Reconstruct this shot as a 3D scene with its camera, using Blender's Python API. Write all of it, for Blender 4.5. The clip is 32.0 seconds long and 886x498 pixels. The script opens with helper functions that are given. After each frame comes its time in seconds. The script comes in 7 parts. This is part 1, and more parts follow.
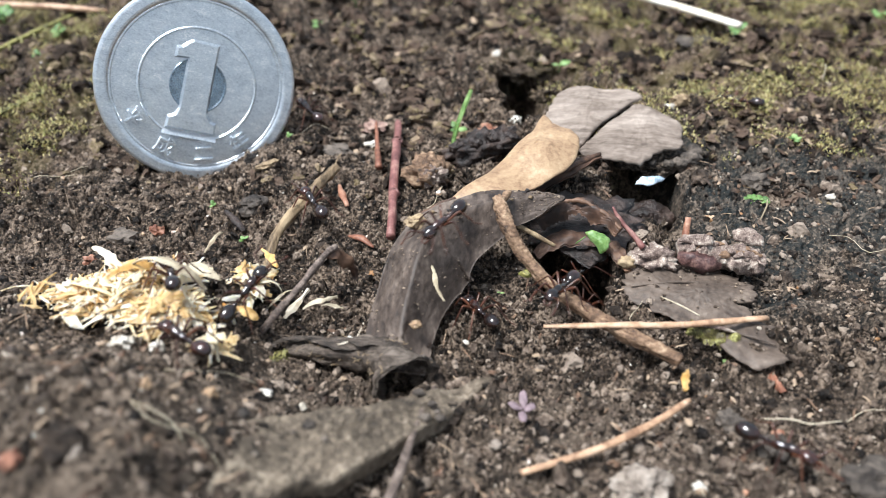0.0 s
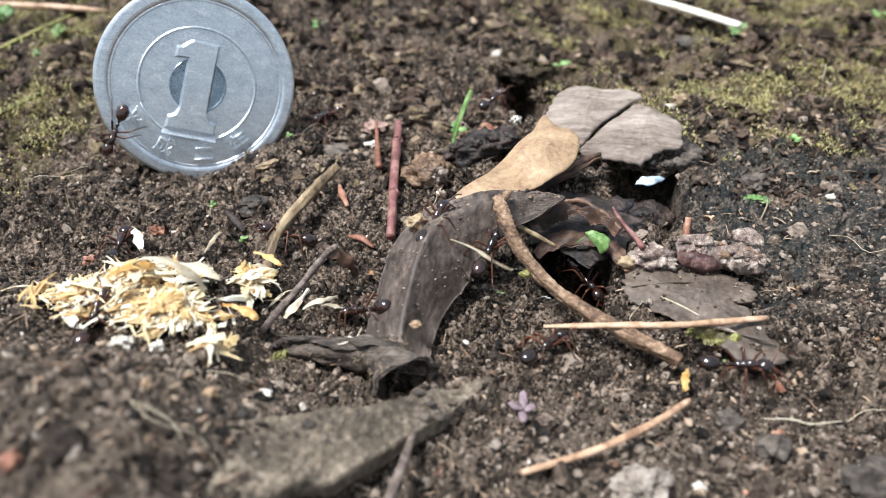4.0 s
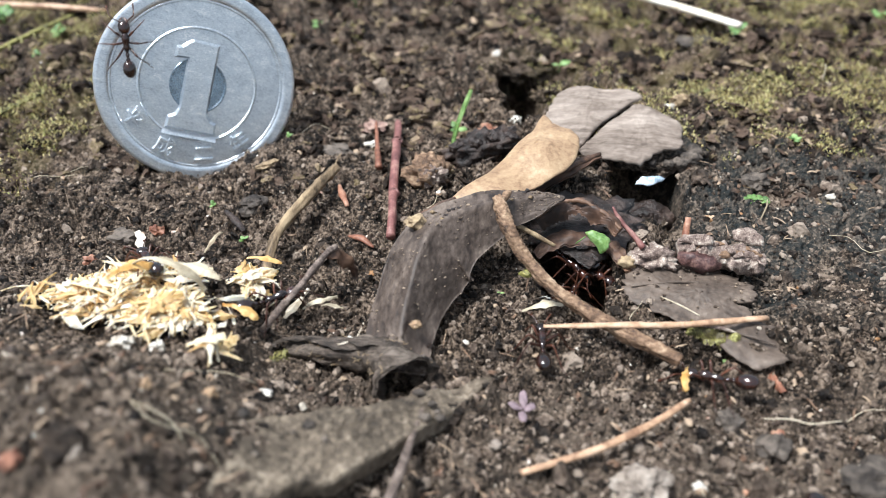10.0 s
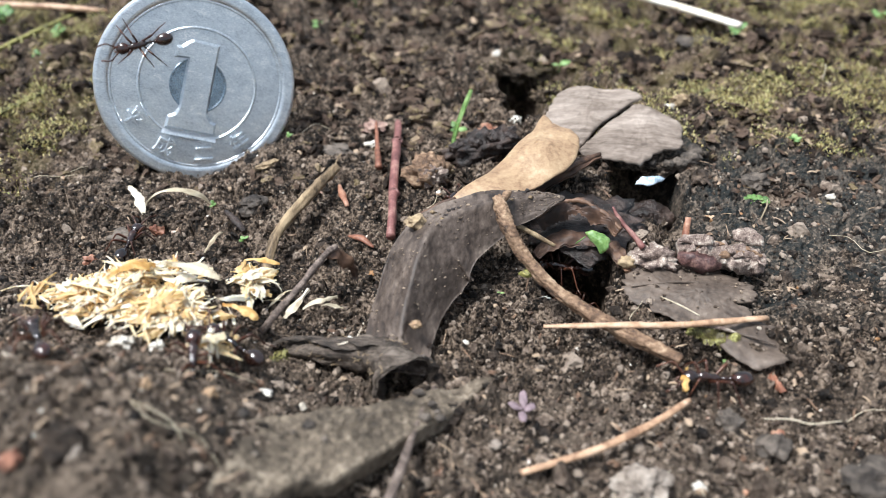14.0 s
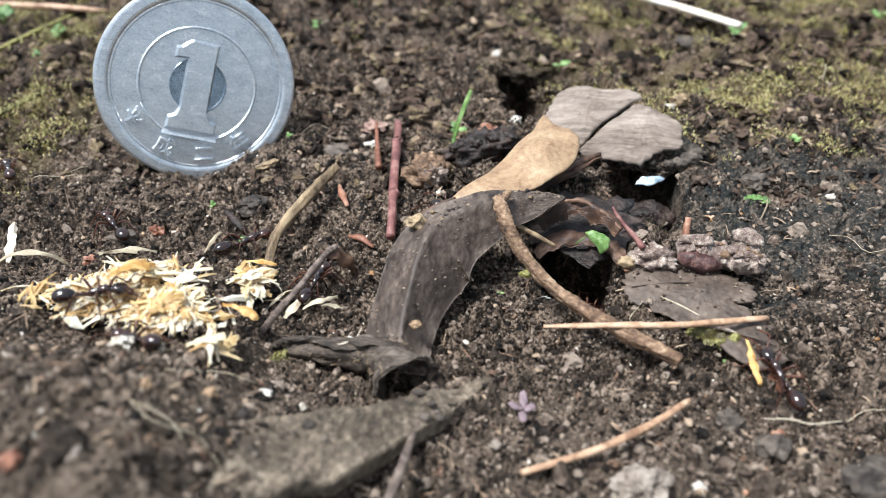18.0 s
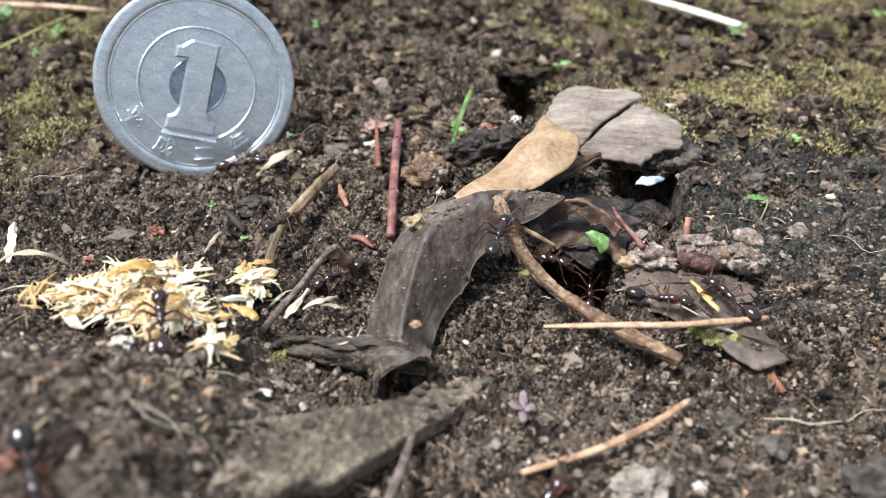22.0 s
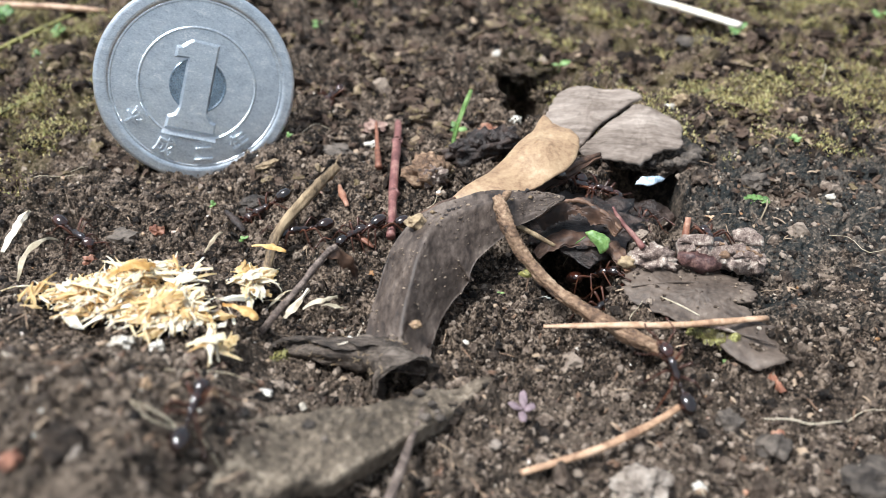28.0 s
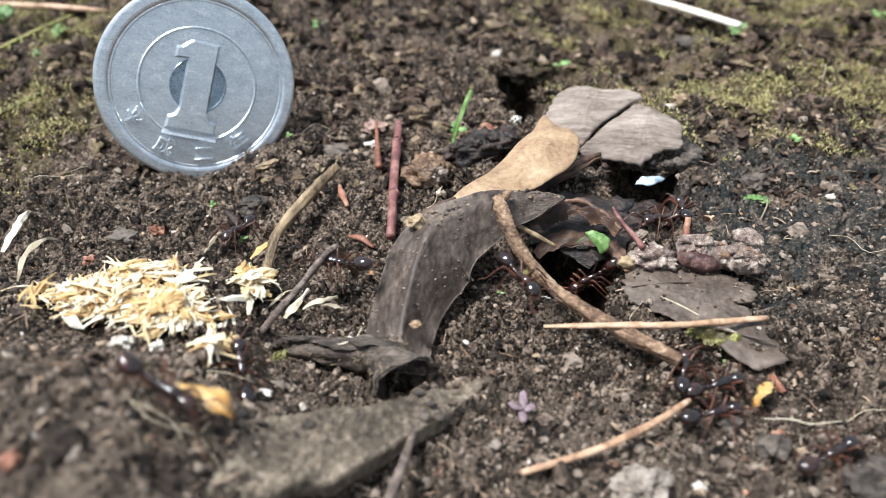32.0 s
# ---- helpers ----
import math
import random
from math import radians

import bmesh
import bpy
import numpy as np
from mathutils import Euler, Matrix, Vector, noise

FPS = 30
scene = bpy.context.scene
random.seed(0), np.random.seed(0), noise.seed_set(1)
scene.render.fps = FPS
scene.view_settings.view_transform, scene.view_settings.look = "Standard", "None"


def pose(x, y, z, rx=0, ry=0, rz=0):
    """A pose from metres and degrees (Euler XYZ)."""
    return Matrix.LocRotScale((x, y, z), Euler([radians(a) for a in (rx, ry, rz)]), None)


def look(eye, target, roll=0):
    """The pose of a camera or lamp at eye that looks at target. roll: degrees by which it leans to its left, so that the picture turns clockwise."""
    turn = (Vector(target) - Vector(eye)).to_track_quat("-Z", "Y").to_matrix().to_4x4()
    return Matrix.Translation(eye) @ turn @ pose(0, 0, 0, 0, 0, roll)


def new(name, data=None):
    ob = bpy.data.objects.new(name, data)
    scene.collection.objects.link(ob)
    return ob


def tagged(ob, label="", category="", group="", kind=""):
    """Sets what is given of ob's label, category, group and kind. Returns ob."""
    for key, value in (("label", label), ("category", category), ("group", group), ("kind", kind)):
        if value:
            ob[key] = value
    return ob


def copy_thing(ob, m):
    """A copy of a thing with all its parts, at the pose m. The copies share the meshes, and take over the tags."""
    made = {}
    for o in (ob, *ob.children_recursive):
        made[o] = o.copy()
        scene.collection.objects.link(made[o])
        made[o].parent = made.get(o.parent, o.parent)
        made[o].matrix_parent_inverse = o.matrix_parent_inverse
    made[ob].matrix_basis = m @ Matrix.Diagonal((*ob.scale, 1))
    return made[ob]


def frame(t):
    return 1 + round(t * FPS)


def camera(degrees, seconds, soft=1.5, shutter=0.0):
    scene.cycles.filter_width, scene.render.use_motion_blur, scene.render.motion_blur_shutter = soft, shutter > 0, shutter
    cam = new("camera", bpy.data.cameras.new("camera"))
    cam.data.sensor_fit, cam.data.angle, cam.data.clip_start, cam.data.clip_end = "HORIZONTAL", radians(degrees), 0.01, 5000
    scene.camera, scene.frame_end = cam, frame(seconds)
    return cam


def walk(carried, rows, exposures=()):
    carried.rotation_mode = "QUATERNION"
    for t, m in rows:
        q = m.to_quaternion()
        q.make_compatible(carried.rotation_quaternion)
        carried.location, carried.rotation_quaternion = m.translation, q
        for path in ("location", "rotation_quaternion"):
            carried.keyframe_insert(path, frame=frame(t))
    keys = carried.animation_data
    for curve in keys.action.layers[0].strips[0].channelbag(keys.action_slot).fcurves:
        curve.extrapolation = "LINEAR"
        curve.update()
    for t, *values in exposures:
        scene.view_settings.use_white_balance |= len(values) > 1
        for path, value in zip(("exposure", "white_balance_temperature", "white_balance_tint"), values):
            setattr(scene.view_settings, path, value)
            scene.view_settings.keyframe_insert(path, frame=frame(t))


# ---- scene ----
MM = 0.001


def at(x, y, z, rx=0, ry=0, rz=0):
    """A pose from millimetres and degrees."""
    return pose(x * MM, y * MM, z * MM, rx, ry, rz)


# ---- the camera, fixed on its stand ----
cam = camera(58, 32.0, soft=0.7, shutter=0.6)
cam.data.dof.use_dof = True
cam.data.dof.focus_distance = 71 * MM
cam.data.dof.aperture_fstop = 34
STAND = at(0, 0, 43.5, 53, 0, 0)
walk(cam, [(0.0, STAND), (32.0, STAND)], exposures=[(0.0, 0.97, 6150, 8), (13.0, 0.94, 6150, 8), (19.0, 0.91, 6150, 8), (29.5, 0.92, 6150, 8), (31.0, 0.82, 6150, 8), (32.0, 0.92, 6150, 8)])

# ---- overcast daylight ----
world = bpy.data.worlds.new("overcast_sky")
scene.world = world
world.use_nodes = True
wn = world.node_tree.nodes
sky = wn.new("ShaderNodeTexSky")
sky.sky_type = "NISHITA"
sky.sun_disc = False
sky.sun_elevation, sky.sun_rotation = radians(70), radians(-110)
sky.air_density, sky.dust_density, sky.ozone_density = 1.0, 4.0, 0.6
wn["Background"].inputs["Strength"].default_value = 0.035
world.node_tree.links.new(sky.outputs[0], wn["Background"].inputs["Color"])
cloud = wn.new("ShaderNodeBackground")
cloud.inputs["Color"].default_value, cloud.inputs["Strength"].default_value = (0.86, 0.94, 1.0, 1), 0.26
both = wn.new("ShaderNodeAddShader")
world.node_tree.links.new(wn["Background"].outputs[0], both.inputs[0])
world.node_tree.links.new(cloud.outputs[0], both.inputs[1])
world.node_tree.links.new(both.outputs[0], wn["World Output"].inputs["Surface"])
sun_data = bpy.data.lights.new("sun", "SUN")
sun_data.energy, sun_data.angle, sun_data.color = 3.6, radians(20), (1.0, 0.985, 0.965)
sun = new("sun", sun_data)
sun.matrix_world = look((-0.36, -0.1, 0.9), (0, 0, 0))


# ---- materials ----
def surface(name, stops, size, rough=(0.6, 0.85), bump=0.3, bump_size=None, depth=0.15, metal=0.0, vary=0.0, island=False,
            stretch=(1, 1, 1), spec=0.5, coat=0.0, thin=0.0, world_space=False, fine=0.35, punch=1.7):
    """A procedural surface: stops are (place, colour) of a ramp over noise of the given size in mm."""
    m = bpy.data.materials.new(name)
    m.use_nodes = True
    nt = m.node_tree
    nd, ln = nt.nodes, nt.links
    bs = nd["Principled BSDF"]
    if world_space or island:
        src = nd.new("ShaderNodeNewGeometry").outputs["Position"]
    else:
        src = nd.new("ShaderNodeTexCoord").outputs["Object"]
    mp = nd.new("ShaderNodeMapping")
    mp.inputs["Scale"].default_value = stretch
    ln.new(src, mp.inputs["Vector"])
    rnd = None
    if island:
        rnd = nd.new("ShaderNodeNewGeometry").outputs["Random Per Island"]
    elif vary:
        rnd = nd.new("ShaderNodeObjectInfo").outputs["Random"]
        sh = nd.new("ShaderNodeVectorMath")
        sh.operation = "SCALE"
        sh.inputs[0].default_value = (0.31, 0.17, 0.23)
        ln.new(rnd, sh.inputs["Scale"])
        ln.new(sh.outputs[0], mp.inputs["Location"])

    def grain(mm, detail, dist=0.0):
        n = nd.new("ShaderNodeTexNoise")
        n.inputs["Scale"].default_value = 1.0 / (mm * MM)
        n.inputs["Detail"].default_value = detail
        n.inputs["Roughness"].default_value = 0.62
        n.inputs["Distortion"].default_value = dist
        ln.new(mp.outputs[0], n.inputs["Vector"])
        return n.outputs["Fac"]

    n1, n2 = grain(size, 4, 0.6), grain(size / 7, 3)
    ramp = nd.new("ShaderNodeValToRGB")
    el = ramp.color_ramp.elements
    while len(el) < len(stops):
        el.new(0.5)
    for e, (p, c) in zip(el, stops):
        e.position, e.color = p, (*c, 1)
    add = nd.new("ShaderNodeMath")
    add.operation = "MULTIPLY_ADD"
    ln.new(n2, add.inputs[0])
    add.inputs[1].default_value = fine
    sub = nd.new("ShaderNodeMath")
    sub.operation = "MULTIPLY_ADD"
    ln.new(n1, sub.inputs[0])
    sub.inputs[1].default_value, sub.inputs[2].default_value = 1.0, -fine / 2
    ln.new(sub.outputs[0], add.inputs[2])
    drive = add.outputs[0]
    if rnd is not None and vary:
        mix = nd.new("ShaderNodeMath")
        mix.operation = "MULTIPLY_ADD"
        ln.new(rnd, mix.inputs[0])
        mix.inputs[1].default_value = vary
        off = nd.new("ShaderNodeMath")
        off.operation = "SUBTRACT"
        ln.new(drive, off.inputs[0])
        off.inputs[1].default_value = vary / 2
        ln.new(off.outputs[0], mix.inputs[2])
        drive = mix.outputs[0]
    wide = nd.new("ShaderNodeMapRange")
    wide.clamp = False
    wide.inputs["From Min"].default_value, wide.inputs["From Max"].default_value = 0.5 - 0.5 / punch, 0.5 + 0.5 / punch
    ln.new(drive, wide.inputs["Value"])
    ln.new(wide.outputs[0], ramp.inputs[0])
    ln.new(ramp.outputs[0], bs.inputs["Base Color"])
    rr = nd.new("ShaderNodeMapRange")
    rr.inputs["To Min"].default_value, rr.inputs["To Max"].default_value = rough
    ln.new(n2, rr.inputs["Value"])
    ln.new(rr.outputs[0], bs.inputs["Roughness"])
    bs.inputs["Metallic"].default_value = metal
    bs.inputs["Specular IOR Level"].default_value = spec
    bs.inputs["Coat Weight"].default_value = coat
    bs.inputs["Coat Roughness"].default_value = 0.12
    if thin:
        bs.inputs["Subsurface Weight"].default_value = thin
        bs.inputs["Subsurface Radius"].default_value = (0.0008, 0.0006, 0.0003)
        bs.inputs["Subsurface Scale"].default_value = 1.0
    if bump:
        b = nd.new("ShaderNodeBump")
        b.inputs["Strength"].default_value = bump
        b.inputs["Distance"].default_value = depth * MM
        ln.new(grain(bump_size or size / 4, 5), b.inputs["Height"])
        ln.new(b.outputs[0], bs.inputs["Normal"])
    return m


# Near-black stops also paint in the shade of crevices between the crumbs.
SOIL = surface("damp_soil_dark_gaps", [(0.16, (0.004, 0.003, 0.002)), (0.36, (0.022, 0.015, 0.01)), (0.52, (0.068, 0.049, 0.035)), (0.7, (0.135, 0.1, 0.074)), (0.9, (0.27, 0.21, 0.16))],
               2.2, (0.25, 0.85), 1.0, 0.3, 0.4, world_space=True, fine=1.2, punch=1.95, spec=0.2)


def mottle_soil():
    """Moss films on the outer ground and a dark damp patch, each with a ragged edge."""
    nt = SOIL.node_tree
    nd, ln = nt.nodes, nt.links
    bs = nd["Principled BSDF"]
    old = bs.inputs["Base Color"].links[0].from_socket
    sep = nd.new("ShaderNodeSeparateXYZ")
    geo = nd.new("ShaderNodeNewGeometry")
    ln.new(geo.outputs["Position"], sep.inputs[0])

    def ramp(src, lo, hi):
        r = nd.new("ShaderNodeMapRange")
        r.interpolation_type = "SMOOTHSTEP"
        r.inputs["From Min"].default_value, r.inputs["From Max"].default_value = lo, hi
        ln.new(src, r.inputs["Value"])
        return r.outputs[0]

    def op(kind, a, b):
        m = nd.new("ShaderNodeMath")
        m.operation = kind
        for i, v in enumerate((a, b)):
            if isinstance(v, float):
                m.inputs[i].default_value = v
            else:
                ln.new(v, m.inputs[i])
        return m.outputs[0]

    def patch(mm, lo, hi):
        n = nd.new("ShaderNodeTexNoise")
        n.inputs["Scale"].default_value, n.inputs["Detail"].default_value = 1 / (mm * MM), 5
        ln.new(geo.outputs["Position"], n.inputs["Vector"])
        return ramp(n.outputs["Fac"], lo, hi)

    x, y = sep.outputs[0], sep.outputs[1]
    right = op("MULTIPLY", ramp(x, 0.002, 0.02), ramp(y, 0.068, 0.1))
    left = op("MULTIPLY", ramp(x, -0.034, -0.046), ramp(y, 0.055, 0.08))
    moss = op("MULTIPLY", op("MAXIMUM", right, left), patch(5.0, 0.44, 0.6))
    damp = op("MULTIPLY", op("MULTIPLY", ramp(x, 0.019, 0.027), ramp(y, 0.044, 0.054)), op("MULTIPLY", ramp(y, 0.086, 0.07), patch(8.0, 0.32, 0.5)))
    brown = op("MULTIPLY", op("MAXIMUM", right, left), patch(2.2, 0.4, 0.62))
    # Brightness painted into the near ground's colour, in ragged patches.
    brightened = op("MULTIPLY", ramp(y, 0.046, 0.036), patch(3.5, 0.36, 0.6))
    for mask, colour, amount in ((brightened, (0.17, 0.133, 0.103, 1), 0.55), (brown, (0.12, 0.08, 0.053, 1), 0.6), (moss, (0.13, 0.11, 0.035, 1), 0.4), (damp, (0.03, 0.04, 0.042, 1), 0.5)):
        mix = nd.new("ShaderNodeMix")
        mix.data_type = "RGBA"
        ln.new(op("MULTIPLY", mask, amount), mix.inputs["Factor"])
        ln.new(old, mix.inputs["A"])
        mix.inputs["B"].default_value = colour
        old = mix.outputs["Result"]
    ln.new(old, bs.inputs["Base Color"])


mottle_soil()
CRUMB = surface("soil_crumb", [(0.05, (0.006, 0.004, 0.003)), (0.32, (0.03, 0.021, 0.015)), (0.55, (0.095, 0.069, 0.052)), (0.76, (0.17, 0.128, 0.098)), (0.95, (0.33, 0.265, 0.21))],
                1.0, (0.25, 0.8), 1.0, 0.25, 0.3, vary=0.6, island=True, punch=1.8, spec=0.28)
FRAGMENT = surface("humus_fragment", [(0.05, (0.006, 0.004, 0.003)), (0.3, (0.024, 0.016, 0.011)), (0.52, (0.07, 0.047, 0.034)), (0.76, (0.135, 0.095, 0.072)), (0.9, (0.14, 0.11, 0.055)), (0.99, (0.28, 0.215, 0.145))],
                   1.6, (0.45, 0.9), 0.9, 0.3, 0.25, vary=0.75, island=True, punch=1.25, spec=0.15)
GRIT = surface("pale_grit", [(0.1, (0.3, 0.16, 0.07)), (0.35, (0.5, 0.4, 0.28)), (0.6, (0.35, 0.14, 0.07)), (0.9, (0.65, 0.62, 0.56))],
               1.0, (0.4, 0.7), 0.4, 0.3, 0.1, vary=1.1, island=True)
MOSS = surface("moss_green", [(0.08, (0.05, 0.034, 0.014)), (0.28, (0.15, 0.105, 0.04)), (0.5, (0.26, 0.2, 0.065)), (0.72, (0.23, 0.24, 0.065)), (0.92, (0.52, 0.45, 0.21))],
               5.0, (0.5, 0.8), 0.2, 0.3, 0.1, vary=0.6, island=True, thin=0.15)
LEAF_GREY = surface("weathered_grey_leaf", [(0.1, (0.02, 0.013, 0.01)), (0.36, (0.056, 0.04, 0.031)), (0.6, (0.1, 0.075, 0.06)), (0.88, (0.185, 0.146, 0.118))],
                    3.6, (0.42, 0.72), 0.6, 0.35, 0.12, fine=0.7, stretch=(1.2, 0.6, 1), punch=1.6)
LEAF_DIRT = surface("soil_stained_leaf", [(0.12, (0.022, 0.015, 0.011)), (0.4, (0.07, 0.051, 0.039)), (0.65, (0.125, 0.094, 0.073)), (0.9, (0.21, 0.166, 0.13))],
                    3.0, (0.45, 0.75), 0.6, 0.35, 0.12, fine=0.5, punch=1.2)
LEAF_ROLL = surface("damp_rolled_leaf", [(0.12, (0.01, 0.007, 0.005)), (0.38, (0.048, 0.034, 0.024)), (0.62, (0.1, 0.077, 0.06)), (0.9, (0.21, 0.17, 0.138))],
                    1.8, (0.45, 0.75), 1.0, 0.3, 0.2, fine=0.9, stretch=(0.25, 2.2, 2.2), punch=1.9)
LEAF_TAN = surface("tan_dry_leaf", [(0.12, (0.13, 0.075, 0.04)), (0.34, (0.27, 0.172, 0.1)), (0.6, (0.37, 0.255, 0.15)), (0.88, (0.47, 0.35, 0.23))],
                   3.4, (0.4, 0.65), 0.5, 0.4, 0.1, fine=0.7, punch=1.35)
LEAF_BROWN = surface("brown_dead_leaf", [(0.2, (0.022, 0.012, 0.008)), (0.5, (0.07, 0.036, 0.022)), (0.8, (0.16, 0.09, 0.055))],
                     3.0, (0.45, 0.75), 0.5, 0.5, 0.12, vary=0.2)
DUST = surface("dried_soil_dust", [(0.1, (0.05, 0.036, 0.027)), (0.5, (0.13, 0.1, 0.076)), (0.9, (0.28, 0.22, 0.165))], 1.0, (0.6, 0.9), 0.5, 0.2, 0.1, vary=0.7, island=True, spec=0.2)
BARK_GREY = surface("grey_bark", [(0.12, (0.075, 0.053, 0.04)), (0.38, (0.185, 0.146, 0.118)), (0.6, (0.265, 0.217, 0.182)), (0.9, (0.4, 0.34, 0.29))],
                    4.5, (0.5, 0.8), 0.6, 0.3, 0.14, stretch=(0.35, 1.9, 1.2), fine=0.6, punch=1.5)
BARK_PALE = surface("pale_flaky_bark", [(0.08, (0.03, 0.019, 0.016)), (0.34, (0.12, 0.082, 0.068)), (0.6, (0.27, 0.21, 0.175)), (0.92, (0.64, 0.57, 0.48))],
                    0.9, (0.6, 0.9), 0.8, 0.4, 0.3, fine=0.6)
BARK_DARK = surface("dark_bark", [(0.25, (0.007, 0.005, 0.0045)), (0.5, (0.026, 0.017, 0.014)), (0.8, (0.075, 0.05, 0.04))],
                    1.6, (0.28, 0.6), 0.9, 0.35, 0.3)
TWIG_BROWN = surface("brown_twig_bark", [(0.1, (0.035, 0.018, 0.01)), (0.36, (0.14, 0.08, 0.045)), (0.62, (0.28, 0.178, 0.108)), (0.9, (0.47, 0.35, 0.23))],
                     2.0, (0.45, 0.8), 1.0, 0.25, 0.2, fine=0.7, stretch=(0.8, 0.8, 1.6))
TWIG_TAN = surface("tan_twig_bark", [(0.2, (0.06, 0.04, 0.02)), (0.45, (0.2, 0.14, 0.08)), (0.75, (0.36, 0.27, 0.16))],
                   2.4, (0.5, 0.8), 0.6, 0.3, 0.12, vary=0.15, fine=0.45, stretch=(2.0, 0.5, 1.5))
NEEDLE = surface("dry_needle", [(0.08, (0.22, 0.12, 0.07)), (0.4, (0.46, 0.29, 0.18)), (0.85, (0.64, 0.47, 0.34))],
                 1.6, (0.35, 0.6), 0.4, 0.3, 0.06, vary=0.2)
RED_STEM = surface("red_stem", [(0.1, (0.065, 0.023, 0.022)), (0.5, (0.2, 0.082, 0.074)), (0.85, (0.38, 0.22, 0.18))],
                   2.0, (0.4, 0.7), 0.5, 0.3, 0.08, vary=0.2)
RUST = surface("rust_flake", [(0.1, (0.12, 0.045, 0.028)), (0.5, (0.26, 0.11, 0.065)), (0.9, (0.42, 0.25, 0.17))],
               1.2, (0.4, 0.7), 0.4, 0.3, 0.08, vary=0.3)
GREEN = surface("fresh_green", [(0.2, (0.055, 0.125, 0.03)), (0.5, (0.12, 0.23, 0.06)), (0.8, (0.23, 0.36, 0.13))],
                1.5, (0.35, 0.6), 0.3, 0.3, 0.05, vary=0.35, thin=0.2)
FOOD = surface("wood_shaving_yellow", [(0.08, (0.5, 0.28, 0.1)), (0.3, (0.68, 0.45, 0.19)), (0.52, (0.78, 0.6, 0.33)), (0.88, (0.86, 0.76, 0.53))],
               3.0, (0.45, 0.7), 0.4, 0.3, 0.06, vary=0.8, thin=0.4, punch=1.3, stretch=(0.4, 2, 1))
AMBER_FOOD = surface("amber_shaving", [(0.2, (0.36, 0.17, 0.04)), (0.5, (0.52, 0.29, 0.08)), (0.8, (0.66, 0.44, 0.18))], 1.5, (0.4, 0.65), 0.4, 0.4, 0.06, vary=0.2)
SHAVING_WHITE = surface("papery_white", [(0.12, (0.4, 0.31, 0.19)), (0.45, (0.64, 0.56, 0.43)), (0.85, (0.8, 0.76, 0.68))],
                        2.5, (0.45, 0.7), 0.3, 0.4, 0.06, vary=0.2)
SHAVING_GREY = surface("papery_greyish", [(0.2, (0.25, 0.2, 0.13)), (0.5, (0.42, 0.36, 0.25)), (0.8, (0.6, 0.53, 0.4))],
                       2.5, (0.45, 0.7), 0.3, 0.4, 0.06, vary=0.2)
STONE = surface("pale_stone", [(0.2, (0.12, 0.095, 0.073)), (0.45, (0.26, 0.215, 0.178)), (0.75, (0.41, 0.36, 0.31))],
                1.8, (0.6, 0.9), 0.8, 0.4, 0.25)
SLAB = surface("brown_stone_slab", [(0.1, (0.03, 0.022, 0.015)), (0.4, (0.095, 0.073, 0.051)), (0.65, (0.17, 0.134, 0.097)), (0.9, (0.31, 0.255, 0.19))],
               4.0, (0.6, 0.9), 1.0, 0.5, 0.35, fine=0.9, punch=1.5)
WHITE_BIT = surface("white_grain", [(0.2, (0.45, 0.4, 0.32)), (0.7, (0.72, 0.7, 0.65))], 1.0, (0.3, 0.5), 0.2, 0.3, 0.04, vary=0.2)
SILVER_FILM = surface("bluish_white_film", [(0.3, (0.28, 0.38, 0.48)), (0.6, (0.58, 0.66, 0.73))], 1.5, (0.15, 0.4), 0.3, 0.4, 0.1, coat=0.5)
PURPLE = surface("faded_purple_petal", [(0.2, (0.14, 0.1, 0.11)), (0.6, (0.27, 0.2, 0.22))], 1.0, (0.5, 0.8), 0.3, 0.4, 0.06)
ANT = surface("ant_cuticle", [(0.3, (0.006, 0.0035, 0.003)), (0.6, (0.018, 0.007, 0.005)), (0.85, (0.05, 0.014, 0.008))],
              1.2, (0.1, 0.2), 0.15, 0.12, 0.02, vary=0.2, coat=0.8)
ANT_LEG = surface("ant_limb", [(0.3, (0.03, 0.01, 0.006)), (0.6, (0.07, 0.024, 0.013)), (0.85, (0.13, 0.05, 0.026))],
                  1.0, (0.25, 0.4), 0.1, 0.12, 0.01, vary=0.2)
COIN = surface("worn_aluminium", [(0.05, (0.46, 0.51, 0.56)), (0.35, (0.64, 0.69, 0.74)), (0.7, (0.74, 0.79, 0.83)), (0.92, (0.95, 0.96, 0.97))],
               0.9, (0.24, 0.46), 1.0, 0.16, 0.03, metal=0.88, fine=1.2, punch=1.5, stretch=(0.6, 1.2, 1))
# Base colour darkened to paint in the centre disc's dim reflection.
COIN_DARK_MIRROR = surface("smooth_aluminium_dark_reflection", [(0.2, (0.2, 0.25, 0.3)), (0.8, (0.34, 0.42, 0.5))], 0.9, (0.2, 0.36), 0.4, 0.2, 0.02, metal=0.95)


# ---- noise over the plan, in millimetres ----
def hashed(ix, iy, seed):
    h = (ix.astype(np.int64) * 374761393 + iy.astype(np.int64) * 668265263 + seed * 974634777) & 0xFFFFFFFF
    h = ((h ^ (h >> 13)) * 1274126177) & 0xFFFFFFFF
    h = ((h ^ (h >> 16)) * 2246822519) & 0xFFFFFFFF
    return ((h ^ (h >> 15)) & 0xFFFFFF) / float(0x1000000)


